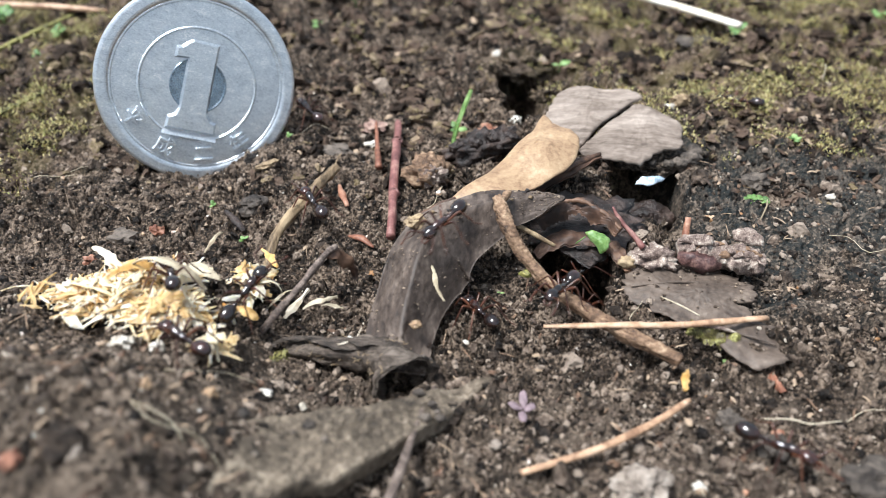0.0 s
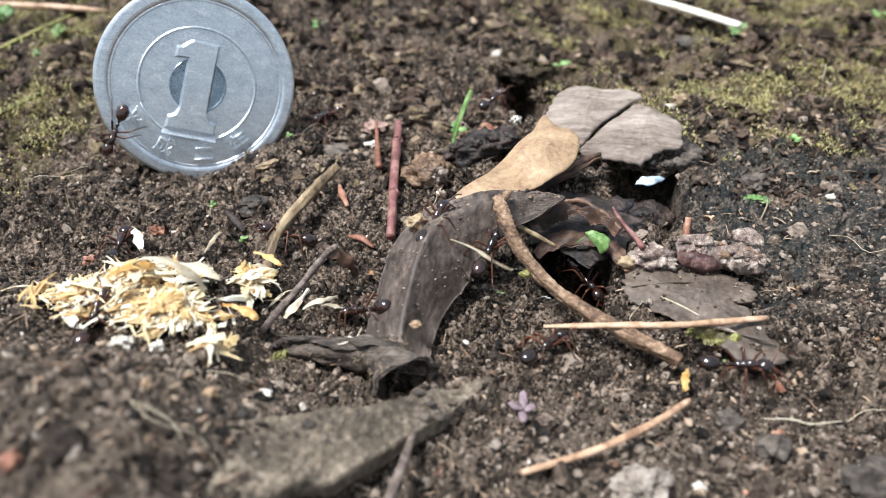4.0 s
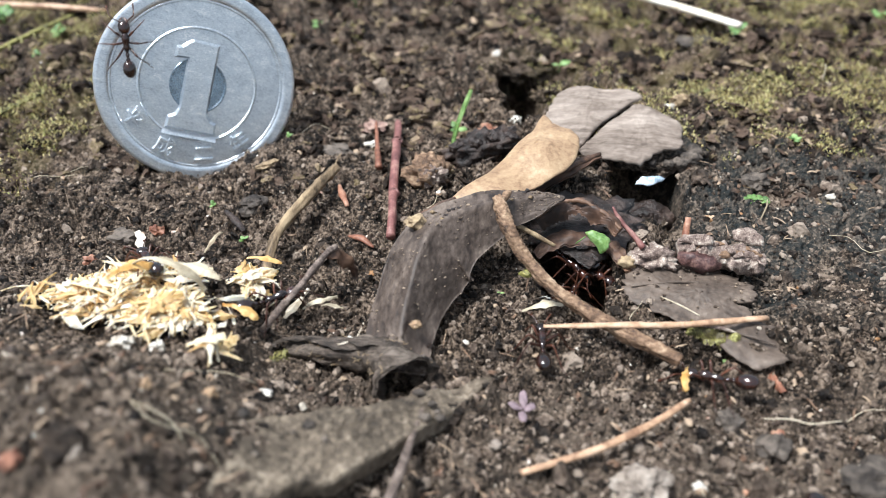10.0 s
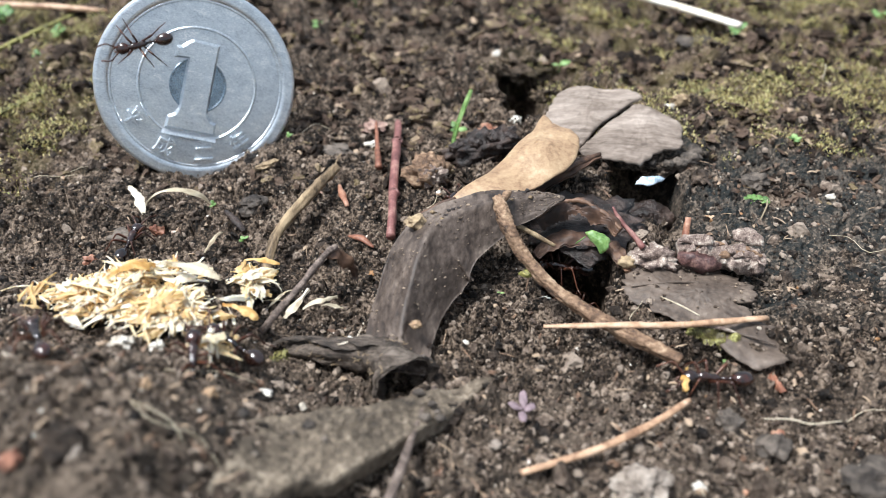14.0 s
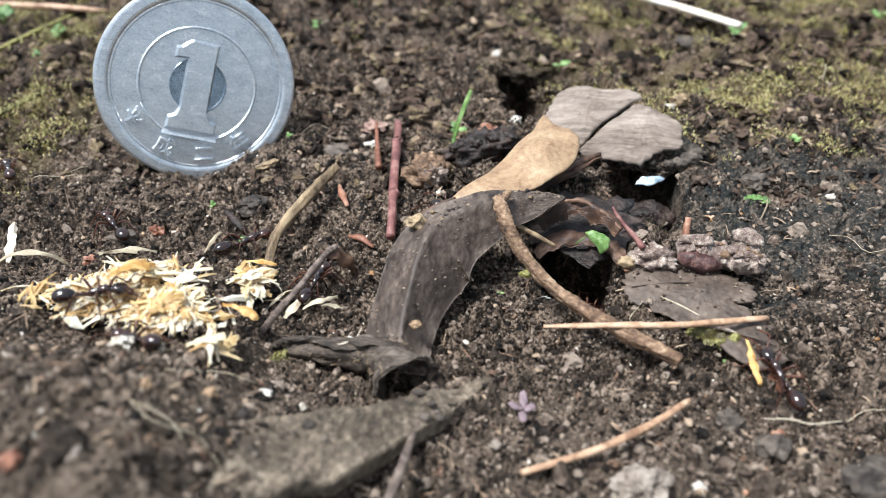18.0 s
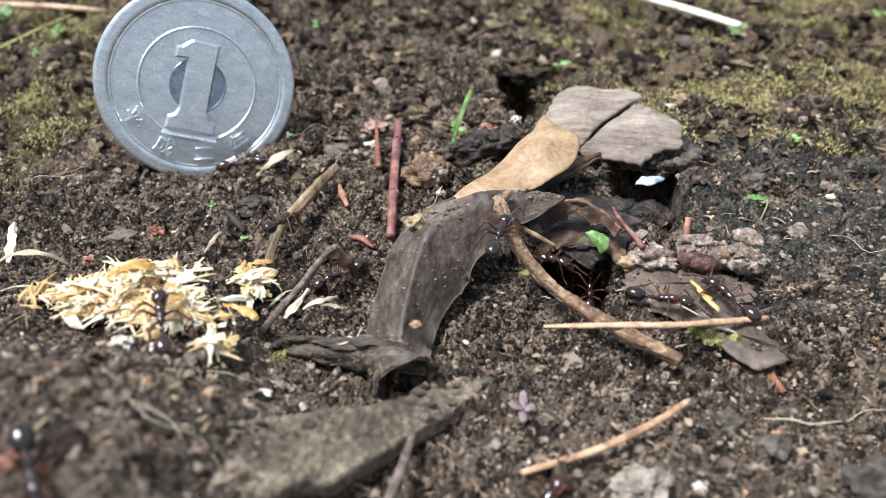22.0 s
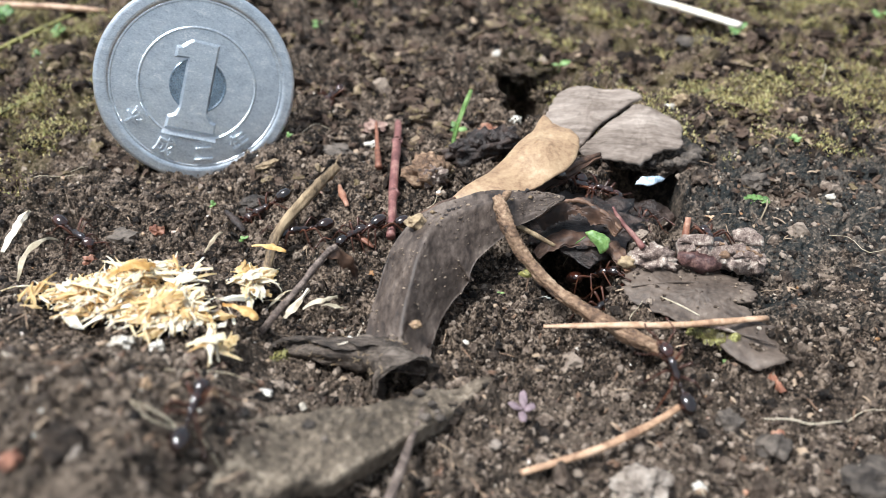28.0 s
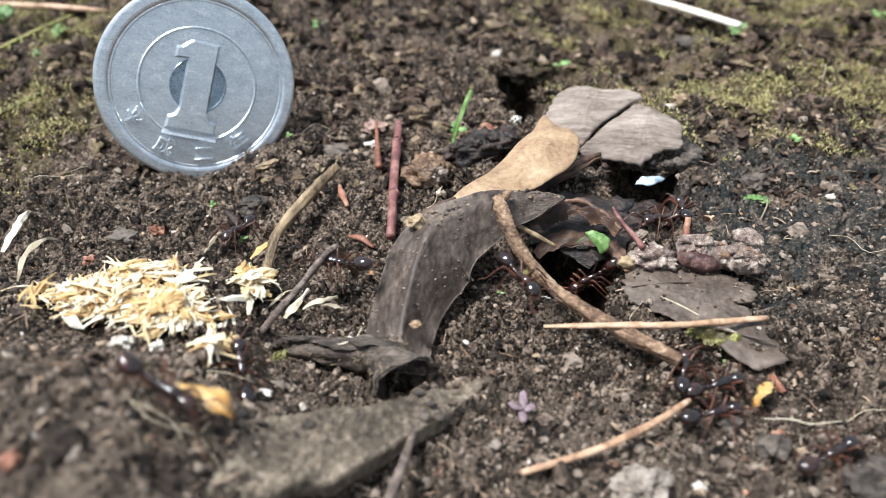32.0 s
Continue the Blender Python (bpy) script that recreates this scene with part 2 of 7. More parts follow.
def value_noise(x, y, size, seed):
    u, v = x / size, y / size
    iu, iv = np.floor(u), np.floor(v)
    fu, fv = u - iu, v - iv
    fu, fv = fu * fu * (3 - 2 * fu), fv * fv * (3 - 2 * fv)
    a, b = hashed(iu, iv, seed), hashed(iu + 1, iv, seed)
    c, d = hashed(iu, iv + 1, seed), hashed(iu + 1, iv + 1, seed)
    return (a * (1 - fu) + b * fu) * (1 - fv) + (c * (1 - fu) + d * fu) * fv


def granules(x, y, size, seed):
    """Rounded crumbs of one size: 0 in the gaps to about 1 on top of a crumb."""
    u, v = x / size, y / size
    iu, iv = np.floor(u), np.floor(v)
    top = np.zeros_like(u)
    for du in (-1, 0, 1):
        for dv in (-1, 0, 1):
            a, b = iu + du, iv + dv
            px, py = a + hashed(a, b, seed), b + hashed(a, b, seed + 1)
            big = 0.35 + 0.5 * hashed(a, b, seed + 2)
            d2 = ((u - px) ** 2 + (v - py) ** 2) / big ** 2
            top = np.maximum(top, np.maximum(0, 1 - d2) ** 0.8 * big * (0.4 + 0.8 * hashed(a, b, seed + 3)))
    return top


# x, y, radius x, radius y, depth
HOLES = [(11.7, 55.6, 3.3, 6.0, 15.0), (20.2, 68.0, 3.7, 6.6, 12.0), (9.3, 88.4, 2.5, 8.2, 18.0), (-2.4, 41.6, 1.5, 1.2, 1.6), (18.6, 43.9, 3.4, 1.3, 1.4)]
# x, y, radius, height
MOUNDS = [(-17.4, 74.0, 3.6, 1.1), (17.0, 76.0, 9.0, 1.6), (18.0, 78.0, 5.0, 2.4), (-31.0, 36.0, 11.0, 2.4), (-25.0, 75.0, 7.0, -1.3), (-25.2, 73.0, 4.0, -0.5), (-36.0, 60.0, 14.0, 0.8), (40.0, 95.0, 22.0, 2.0), (-30.0, 100.0, 20.0, 1.5), (24.0, 33.0, 7.0, -0.6)]


def bank(x, y):
    """The bank that rises at the near end of the soil, and the swell under the shavings."""
    def soft(f):
        f = np.clip(f, 0, 1)
        return f * f * (3 - 2 * f)

    return 6.5 * soft((43 - y) / 14) * soft((-2 - x) / 15) + 2.6 * soft((57 - y) / 9) * soft((-10 - x) / 8)


def ground_base(x, y):
    z = bank(x, y) + (value_noise(x, y, 17, 3) - 0.5) * 1.5 + (value_noise(x, y, 6.5, 5) - 0.5) * 0.9
    for mx, my, r, h in MOUNDS:
        z = z + h * np.exp(-((x - mx) ** 2 + (y - my) ** 2) / (r * r))
    for hx, hy, ra, rb, deep in HOLES:
        wob = 0.75 + 0.5 * value_noise(x, y, 1.6, 11)
        q = np.sqrt(((x - hx) / ra) ** 2 + ((y - hy) / rb) ** 2) * wob
        s = np.clip((1.12 - q) / 0.34, 0, 1)
        z = z - deep * s * s * (3 - 2 * s)
    return z


def ground_top(x, y):
    x, y = np.asarray(x, float), np.asarray(y, float)
    clod = np.clip((value_noise(x, y, 9, 21) - 0.25) * 2.2, 0.4, 1.0)
    bx = x + 1.5 * (value_noise(x, y, 1.2, 61) - 0.5) + 0.5 * (value_noise(x, y, 0.45, 66) - 0.5)
    by = y + 1.5 * (value_noise(x, y, 1.2, 62) - 0.5) + 0.5 * (value_noise(x, y, 0.45, 67) - 0.5)
    z = ground_base(x, y) + clod * (1.2 * granules(bx, by, 2.3, 31) + 0.55 * granules(bx, by, 4.6, 37)) + 1.4 * clod * granules(bx, by, 1.0, 41) + 0.5 * granules(bx, by, 0.5, 51) - 0.55
    calm = 1 - 0.45 * np.clip((-6 - x) / 8, 0, 1) * np.clip((45 - y) / 5, 0, 1)
    low = ground_base(x, y)
    z = low + (z - low) * calm + (1 - calm) * 1.5 * granules(bx, by, 5.2, 91)
    z = z + calm * 0.7 * (value_noise(bx, by, 1.3, 63) - 0.5) + 0.34 * (value_noise(bx, by, 0.55, 64) - 0.5) + 0.16 * (value_noise(x, y, 0.3, 65) - 0.5)
    lumpy = np.clip((y - 72) / 25, 0, 1)
    z = z + lumpy * (2.8 * granules(bx, by, 5.4, 81) + 2.0 * granules(bx, by, 2.6, 83) + 1.6 * (value_noise(bx, by, 3.1, 85) - 0.5) - 1.7)
    return z - 0.62


def gz(x, y):
    """Height of the soil at one place, in millimetres."""
    return float(ground_base(np.array([x], float), np.array([y], float))[0])


def gtop(x, y):
    return float(ground_top([x], [y])[0])


# ---- mesh helpers, in millimetres ----
def mesh_of(name, verts, faces, material, smooth=True):
    me = bpy.data.meshes.new(name)
    me.from_pydata([tuple(float(c) * MM for c in v) for v in verts], [], faces)
    me.polygons.foreach_set("use_smooth", [smooth] * len(me.polygons))
    me.materials.append(material)
    me.update()
    return me


def part(name, shape, material, parent=None, label="", m=None, smooth=True):
    """One mesh object from (verts, faces) or from a mesh, under a thing or a part."""
    me = shape if isinstance(shape, bpy.types.Mesh) else mesh_of(name, shape[0], shape[1], material, smooth)
    ob = new(name, me)
    ob.parent = parent
    if m is not None:
        ob.matrix_basis = m
    return tagged(ob, label)


def thing(name, m, label, category, group="", kind=""):
    ob = new(name)
    ob.empty_display_size = MM
    ob.matrix_basis = m
    return tagged(ob, label, category, group, kind)


def single(name, shape, material, m, label, category, group="", kind="", smooth=True):
    ob = part(name, shape, material, None, "", m, smooth)
    return tagged(ob, label, category, group, kind)


def joined(*shapes):
    verts, faces = [], []
    for v, f in shapes:
        k = len(verts)
        verts.extend(v)
        faces.extend([tuple(i + k for i in q) for q in f])
    return verts, faces


def moved(shape, m):
    return [tuple(m @ Vector(v)) for v in shape[0]], shape[1]


def spline(points, n):
    """n samples of a smooth curve through rows of numbers."""
    p = np.array(points, float)
    if len(p) == 2:
        return p[0] + (p[1] - p[0]) * np.linspace(0, 1, n)[:, None]
    q = np.vstack([2 * p[0] - p[1], p, 2 * p[-1] - p[-2]])
    out = []
    for t in np.linspace(0, len(p) - 1 - 1e-9, n):
        i = int(t)
        f = t - i
        a, b, c, d = q[i:i + 4]
        out.append(0.5 * (2 * b + (c - a) * f + (2 * a - 5 * b + 4 * c - d) * f * f + (3 * b - a - 3 * c + d) * f ** 3))
    return np.array(out)


def rough_at(v, size, seed):
    return noise.noise(Vector((v[0] / size + seed * 7.1, v[1] / size, v[2] / size)))


def tube(path, rows=24, sides=10, wobble=0.0, size=1.0, seed=0, flat=1.0, ridges=0.0, grooves=0.0):
    """A rod along x, y, z, radius rows, closed at both ends, with a knotty surface."""
    s = spline(path, rows)
    verts, faces = [], []
    long = float(np.linalg.norm(np.diff(s[:, :3], axis=0), axis=1).sum())
    up = Vector((0, 0, 1))
    for i in range(rows):
        d = Vector(s[min(i + 1, rows - 1)][:3]) - Vector(s[max(i - 1, 0)][:3])
        d.normalize()
        side = d.cross(up if abs(d.z) < 0.95 else Vector((0, 1, 0))).normalized()
        top = side.cross(d)
        c, r = Vector(s[i][:3]), s[i][3]
        for j in range(sides):
            a = 2 * math.pi * j / sides
            w = side * math.cos(a) + top * math.sin(a) * flat
            k = 1 + wobble * rough_at(c + w * r, size, seed) + ridges * math.sin(a * 5 + seed)
            if grooves:
                run = i * long / rows
                k += grooves * (noise.noise(Vector((math.cos(a) * 2.4 + seed, math.sin(a) * 2.4, run * 0.55))) + 0.6 * noise.noise(Vector((math.cos(a) * 4 + seed, math.sin(a) * 4, run * 2.3))))
            verts.append(tuple(c + w * r * k))
    for i in range(rows - 1):
        for j in range(sides):
            a, b = i * sides + j, i * sides + (j + 1) % sides
            faces.append((a, b, b + sides, a + sides))
    for i, flip in ((0, True), (rows - 1, False)):
        ring = [i * sides + j for j in range(sides)]
        faces.append(tuple(reversed(ring)) if flip else tuple(ring))
    return verts, faces


def shell(grid, thick):
    """A closed sheet with thickness from a grid of points (rows x columns)."""
    g = np.array(grid, float)
    nu, nv = g.shape[:2]
    du, dv = np.gradient(g, axis=0), np.gradient(g, axis=1)
    nrm = np.cross(du, dv)
    nrm /= np.maximum(1e-9, np.linalg.norm(nrm, axis=2))[:, :, None]
    verts = [tuple(p) for p in (g + nrm * thick / 2).reshape(-1, 3)] + [tuple(p) for p in (g - nrm * thick / 2).reshape(-1, 3)]
    faces, k = [], nu * nv
    for i in range(nu - 1):
        for j in range(nv - 1):
            a, b, c, d = i * nv + j, i * nv + j + 1, (i + 1) * nv + j + 1, (i + 1) * nv + j
            faces += [(a, d, c, b), (a + k, b + k, c + k, d + k)]
    edge = [(i * nv, (i + 1) * nv) for i in range(nu - 1)] + [((nu - 1) * nv + j, (nu - 1) * nv + j + 1) for j in range(nv - 1)]
    edge += [((i + 1) * nv + nv - 1, i * nv + nv - 1) for i in range(nu - 1)] + [(j + 1, j) for j in range(nv - 1)]
    faces += [(a, b, b + k, a + k) for a, b in edge]
    return verts, faces


def ribbon(rows, n=30, cols=8, thick=0.2, wobble=0.25, size=2.0, seed=0, edge=0.15, fine=0.06):
    """A leaf blade folded on its midrib. Rows: x, y, z, left width, right width, left rise, right rise (degrees)."""
    s = spline(rows, n)
    grid = []
    for i in range(n):
        d = Vector(s[min(i + 1, n - 1)][:3]) - Vector(s[max(i - 1, 0)][:3])
        d.normalize()
        side = d.cross(Vector((0, 0, 1))).normalized()
        top = side.cross(d)
        c = Vector(s[i][:3])
        wl, wr = max(0.02, s[i][3]), max(0.02, s[i][4])
        wl *= 1 + edge * noise.noise(Vector((i * 0.35, seed, 1.3)))
        wr *= 1 + edge * noise.noise(Vector((i * 0.35, seed, 5.9)))
        line = []
        for k in range(-cols, cols + 1):
            f = abs(k) / cols
            w, a = (wl, radians(s[i][5])) if k < 0 else (wr, radians(s[i][6]))
            q = c + (side * (math.cos(a) * w * f * (-1 if k < 0 else 1))) + top * (math.sin(a) * w * f)
            q += top * (wobble * noise.noise(q / size + Vector((seed, 0, 0))) + fine * noise.noise(Vector((k * 0.55, i * 0.12, seed))) + fine * noise.noise(q / 0.45))
            line.append(tuple(q))
        grid.append(line)
    return shell(grid, thick)


def plate(outline, bulge=0.4, thick=0.4, rings=8, segs=56, wobble=0.2, size=2.0, seed=0, ragged=0.12, slope=(0, 0), fine=0.08):
    """A flake with a ragged outline of x, y corners round its middle, domed and uneven."""
    o = spline(list(outline) + [outline[0]], segs + 1)[:-1]
    o = np.array([p * (1 + ragged * (noise.noise(Vector((p[0] * 1.7 + seed, p[1] * 1.7, 0))) + 0.5 * noise.noise(Vector((p[0] * 4.7 + seed, p[1] * 4.7, 5))))) for p in o])
    c = o.mean(axis=0)
    verts, faces = [], []
    for lift in (thick / 2, -thick / 2):
        for r in range(rings):
            f = (r + 1) / rings
            for p in o:
                x, y = c + (p - c) * f
                z = bulge * (1 - f * f) + wobble * noise.noise(Vector((x / size + seed, y / size, 3.3))) + slope[0] * x + slope[1] * y
                z += fine * (noise.noise(Vector((x * 2.2, y * 2.2, seed))) + 0.6 * noise.noise(Vector((x * 5.1, y * 5.1, seed + 4))))
                verts.append((x, y, z + lift * (1.0 if r < rings - 1 else 0.55)))
        verts.append((c[0], c[1], bulge + lift + slope[0] * c[0] + slope[1] * c[1]))
    k = rings * segs + 1
    for half in (0, 1):
        b = half * k
        for r in range(rings - 1):
            for j in range(segs):
                q = (b + r * segs + j, b + (r + 1) * segs + j, b + (r + 1) * segs + (j + 1) % segs, b + r * segs + (j + 1) % segs)
                faces.append(q if half == 0 else tuple(reversed(q)))
        for j in range(segs):
            q = (b + k - 1, b + j, b + (j + 1) % segs)
            faces.append(q if half == 0 else tuple(reversed(q)))
    e = (rings - 1) * segs
    for j in range(segs):
        a, b = e + j, e + (j + 1) % segs
        faces.append((a, a + k, b + k, b))
    return verts, faces


def ico(level):
    bm = bmesh.new()
    bmesh.ops.create_icosphere(bm, subdivisions=level, radius=1)
    v = [tuple(x.co) for x in bm.verts]
    f = [tuple(q.index for q in p.verts) for p in bm.faces]
    bm.free()
    return v, f


BALLS = {n: ico(n) for n in (1, 2, 3, 4)}


def lump(rx, ry, rz, level=3, wobble=0.25, size=1.0, seed=0, fine=0.0):
    """An uneven rounded lump."""
    verts = []
    for v in BALLS[level][0]:
        p = Vector(v)
        k = 1 + wobble * noise.noise(p * (1 / size) + Vector((seed * 3.7, 0, 0))) + fine * noise.noise(p * (4 / size) + Vector((seed, 9, 0)))
        verts.append((p.x * rx * k, p.y * ry * k, p.z * rz * k))
    return verts, BALLS[level][1]


def strip(length, width, curl, twist, n=9, taper=0.7, thick=0.09, seed=0):
    """A thin curled, frayed shaving along x."""
    grid, x, y, z, a = [], -length / 2, 0.0, 0.0, -curl / 2
    for i in range(n):
        f = i / (n - 1)
        end = (1 - taper * max(0.0, 0.3 - f) / 0.3) * (1 - taper * max(0.0, f - 0.45) / 0.55)
        w = width / 2 * end * (0.8 + 0.7 * noise.noise(Vector((f * 5.3, seed * 1.7, 0))))
        t = radians(twist) * (f - 0.5)
        y = 0.09 * length * noise.noise(Vector((f * 1.6, seed * 2.3, 4)))
        line = []
        for k in (-1, 0, 1):
            line.append((x, y + k * w * math.cos(t) + 0.15 * width * noise.noise(Vector((f * 6, k, seed))), z + k * w * math.sin(t) + (0.16 * width if k == 0 else 0)))
        grid.append(line)
        x += length / (n - 1) * math.cos(radians(a))
        z += length / (n - 1) * math.sin(-radians(a))
        a += curl / (n - 1)
    return shell(grid, thick)


# ---- the ground: one sheet, finest where the shot looks ----
def build_ground():
    fine_s = np.linspace(-1, 1, 700)
    out_s = np.array([1.06, 1.2, 1.5, 2.2, 4, 10, 40, 300])
    s = np.concatenate([-out_s[::-1], fine_s, out_s])
    yf = 24 * np.exp(np.linspace(0, math.log(132 / 24), 600))
    y = np.concatenate([[-30000, -3000, -400, -100, -30, 0, 12, 19, 22.5], yf, [136, 150, 200, 400, 1500, 6000, 30000]])
    wide = np.maximum(30, 16 + 0.5 * np.minimum(y, 400))
    gx = s[None, :] * wide[:, None]
    gy = np.repeat(y[:, None], len(s), axis=1)
    z = ground_top(gx, gy)
    far = np.clip((np.abs(s)[None, :] - 1.0) / 0.2, 0, 1) + np.clip((gy - 134) / 60, 0, 1) + np.clip((22 - gy) / 20, 0, 1)
    z = z * (1 - np.clip(far, 0, 1)) - 0.3 * np.clip(far, 0, 1)
    co = np.stack([gx, gy, z], axis=2).reshape(-1, 3) * MM
    nr, nc = gx.shape
    i, j = np.meshgrid(np.arange(nr - 1), np.arange(nc - 1), indexing="ij")
    a = (i * nc + j).ravel()
    quads = np.stack([a, a + 1, a + nc + 1, a + nc], axis=1).astype(np.int32)
    me = bpy.data.meshes.new("ground")
    me.vertices.add(len(co))
    me.vertices.foreach_set("co", co.ravel())
    me.loops.add(quads.size)
    me.loops.foreach_set("vertex_index", quads.ravel())
    me.polygons.add(len(quads))
    me.polygons.foreach_set("loop_start", np.arange(0, quads.size, 4, dtype=np.int32))
    me.polygons.foreach_set("use_smooth", np.ones(len(quads), dtype=bool))
    me.update(calc_edges=True)
    me.materials.append(SOIL)
    tagged(new("ground", me), "damp dark brown crumbly garden soil", "soil", kind="structure")


def many(name, verts, faces, material, smooth):
    """One mesh of very many small pieces, from arrays of triangles."""
    me = bpy.data.meshes.new(name)
    me.vertices.add(len(verts))
    me.vertices.foreach_set("co", (verts * MM).ravel())
    me.loops.add(faces.size)
    me.loops.foreach_set("vertex_index", faces.astype(np.int32).ravel())
    me.polygons.add(len(faces))
    me.polygons.foreach_set("loop_start", np.arange(0, faces.size, faces.shape[1], dtype=np.int32))
    me.polygons.foreach_set("use_smooth", np.full(len(faces), smooth))
    me.update(calc_edges=True)
    me.materials.append(material)
    return new(name, me)


def scatter(rng, count, low, high):
    """Places spread evenly over the sight of the shot, and sizes with many small and few large."""
    y = 25 * np.exp(rng.random(count) * math.log(128 / 25))
    x = (rng.random(count) * 2 - 1) * np.maximum(28, 14 + 0.5 * y)
    size = low + (high - low) * rng.random(count) ** 3.2
    return x, y, size


def crumbs(name, seed, count, low, high, level, material, label, category, sink=0.05, smooth=False, keep=None):
    rng = np.random.default_rng(seed)
    x, y, size = scatter(rng, count, low, high)
    if keep is not None:
        ok = keep(x, y, rng.random(count))
        x, y, size = x[ok], y[ok], size[ok]
    calm = (x < -6) & (y < 45) & (rng.random(len(x)) < 0.45 * np.clip((-6 - x) / 6, 0, 1))
    x, y, size = x[~calm], y[~calm], size[~calm]
    n = len(x)
    bv, bf = np.array(BALLS[level][0]), np.array(BALLS[level][1])
    k = len(bv)
    jit = 1 + (rng.random((n, k)) - 0.5) * 0.7
    v = bv[None] * jit[:, :, None] * (size[:, None] * (0.45 + 1.0 * rng.random((n, 3))))[:, None, :]
    a = rng.random(n) * 2 * math.pi
    b = (rng.random(n) - 0.5) * 1.6
    ca, sa, cb, sb = np.cos(a)[:, None], np.sin(a)[:, None], np.cos(b)[:, None], np.sin(b)[:, None]
    vx, vy, vz = v[:, :, 0], v[:, :, 1], v[:, :, 2]
    vy, vz = vy * cb - vz * sb, vy * sb + vz * cb
    vx, vy = vx * ca - vy * sa, vx * sa + vy * ca
    z = ground_top(x, y) + size * sink
    v = np.stack([vx + x[:, None], vy + y[:, None], vz + z[:, None]], axis=2).reshape(-1, 3)
    f = (bf[None] + (np.arange(n) * k)[:, None, None]).reshape(-1, 3)
    return tagged(many(name, v, f, material, smooth), label, category, kind="stuff")


def fragments():
    """Matted bits of rotting leaves and humus that cover the farther ground, heaped unevenly."""
    rng = np.random.default_rng(44)
    n = 15000
    y = 66 + 62 * rng.random(n) ** 1.15
    x = (rng.random(n) * 2 - 1) * (16 + 0.5 * y)
    heap = np.clip((value_noise(x, y, 4.5, 92) - 0.3) * 2.4, 0.12, 1)
    near = np.clip((y - 64) / 18, 0.1, 1)
    open_floor = np.exp(-((x - 9) / 5.0) ** 2 - ((y - 88) / 10) ** 2) + np.exp(-((x - 17) / 8.5) ** 2 - ((y - 72) / 7) ** 2) + np.exp(-((x + 25) / 10) ** 2 - ((y - 76) / 4) ** 2)
    ok = rng.random(n) < heap * near * np.clip(1 - 1.4 * open_floor, 0, 1)
    x, y = x[ok], y[ok]
    n = len(x)
    bv, bf = np.array(BALLS[2][0]), np.array(BALLS[2][1])
    k = len(bv)
    size = (0.25 + 0.95 * rng.random(n) ** 2.2) * (0.7 + 0.3 * np.clip((y - 70) / 30, 0, 1))
    v = bv[None] * (1 + (rng.random((n, k)) - 0.5) * 0.95)[:, :, None] * (size[:, None] * (0.3 + 0.9 * rng.random((n, 3))) * np.array([1.4, 0.95, 0.45]))[:, None, :]
    a, b = rng.random(n) * 2 * math.pi, (rng.random(n) - 0.5) * 2.0
    ca, sa, cb, sb = np.cos(a)[:, None], np.sin(a)[:, None], np.cos(b)[:, None], np.sin(b)[:, None]
    vx, vy, vz = v[:, :, 0], v[:, :, 1], v[:, :, 2]
    vy, vz = vy * cb - vz * sb, vy * sb + vz * cb
    vx, vy = vx * ca - vy * sa, vx * sa + vy * ca
    z = ground_top(x, y) + size * 0.15
    v = np.stack([vx + x[:, None], vy + y[:, None], vz + z[:, None]], axis=2).reshape(-1, 3)
    f = (bf[None] + (np.arange(n) * k)[:, None, None]).reshape(-1, 3)
    tagged(many("humus_bits", v, f, FRAGMENT, False), "matted brown bits of rotting leaves and humus", "humus", kind="stuff")


def moss_keep(x, y, r):
    up = np.clip((y - 70) / 24, 0, 1) * np.clip((x - 8) / 14, 0, 1)
    left = np.clip((-39 - x) / 6, 0, 1) * np.clip((y - 66) / 12, 0, 1) * 0.8
    patch = np.clip((value_noise(x, y, 4, 71) - 0.49) * 6, 0, 1)
    return r < np.maximum(np.maximum(up, left) * patch, 0.004 * (y > 80))


def moss():
    """Tufts of tiny leaves on the damp soil."""
    rng = np.random.default_rng(5)
    x, y, _ = scatter(rng, 30000, 0, 1)
    ok = moss_keep(x, y, rng.random(len(x)))
    x, y = x[ok], y[ok]
    per = 34
    n = len(x) * per
    cx, cy = np.repeat(x, per), np.repeat(y, per)
    px, py = cx + rng.normal(0, 0.6, n), cy + rng.normal(0, 0.6, n)
    pz = ground_top(px, py) + rng.random(n) * (0.3 + 1.1 * np.repeat(rng.random(len(x)), per))
    a, lean = rng.random(n) * 2 * math.pi, rng.random(n) * 0.9 + 0.2
    ln, w = 0.15 + 0.35 * rng.random(n), 0.035 + 0.065 * rng.random(n)
    dx, dy, dz = np.cos(a) * lean, np.sin(a) * lean, 1 - 0.5 * lean
    sx, sy = -np.sin(a) * w, np.cos(a) * w
    base = np.stack([px, py, pz], axis=1)
    d = np.stack([dx, dy, dz], axis=1) * ln[:, None]
    s = np.stack([sx, sy, np.zeros(n)], axis=1)
    v = np.stack([base - s * 0.5, base + s * 0.5, base + d * 0.55 + s, base + d, base + d * 0.55 - s, base + d * 0.5 + np.array([0, 0, 0.05])], axis=1).reshape(-1, 3)
    f0 = np.array([(0, 1, 5), (1, 2, 5), (2, 3, 5), (3, 4, 5), (4, 0, 5)])
    f = (f0[None] + (np.arange(n) * 6)[:, None, None]).reshape(-1, 3)
    tagged(many("moss", v, f, MOSS, True), "yellowish green low moss on damp soil", "moss", kind="stuff")


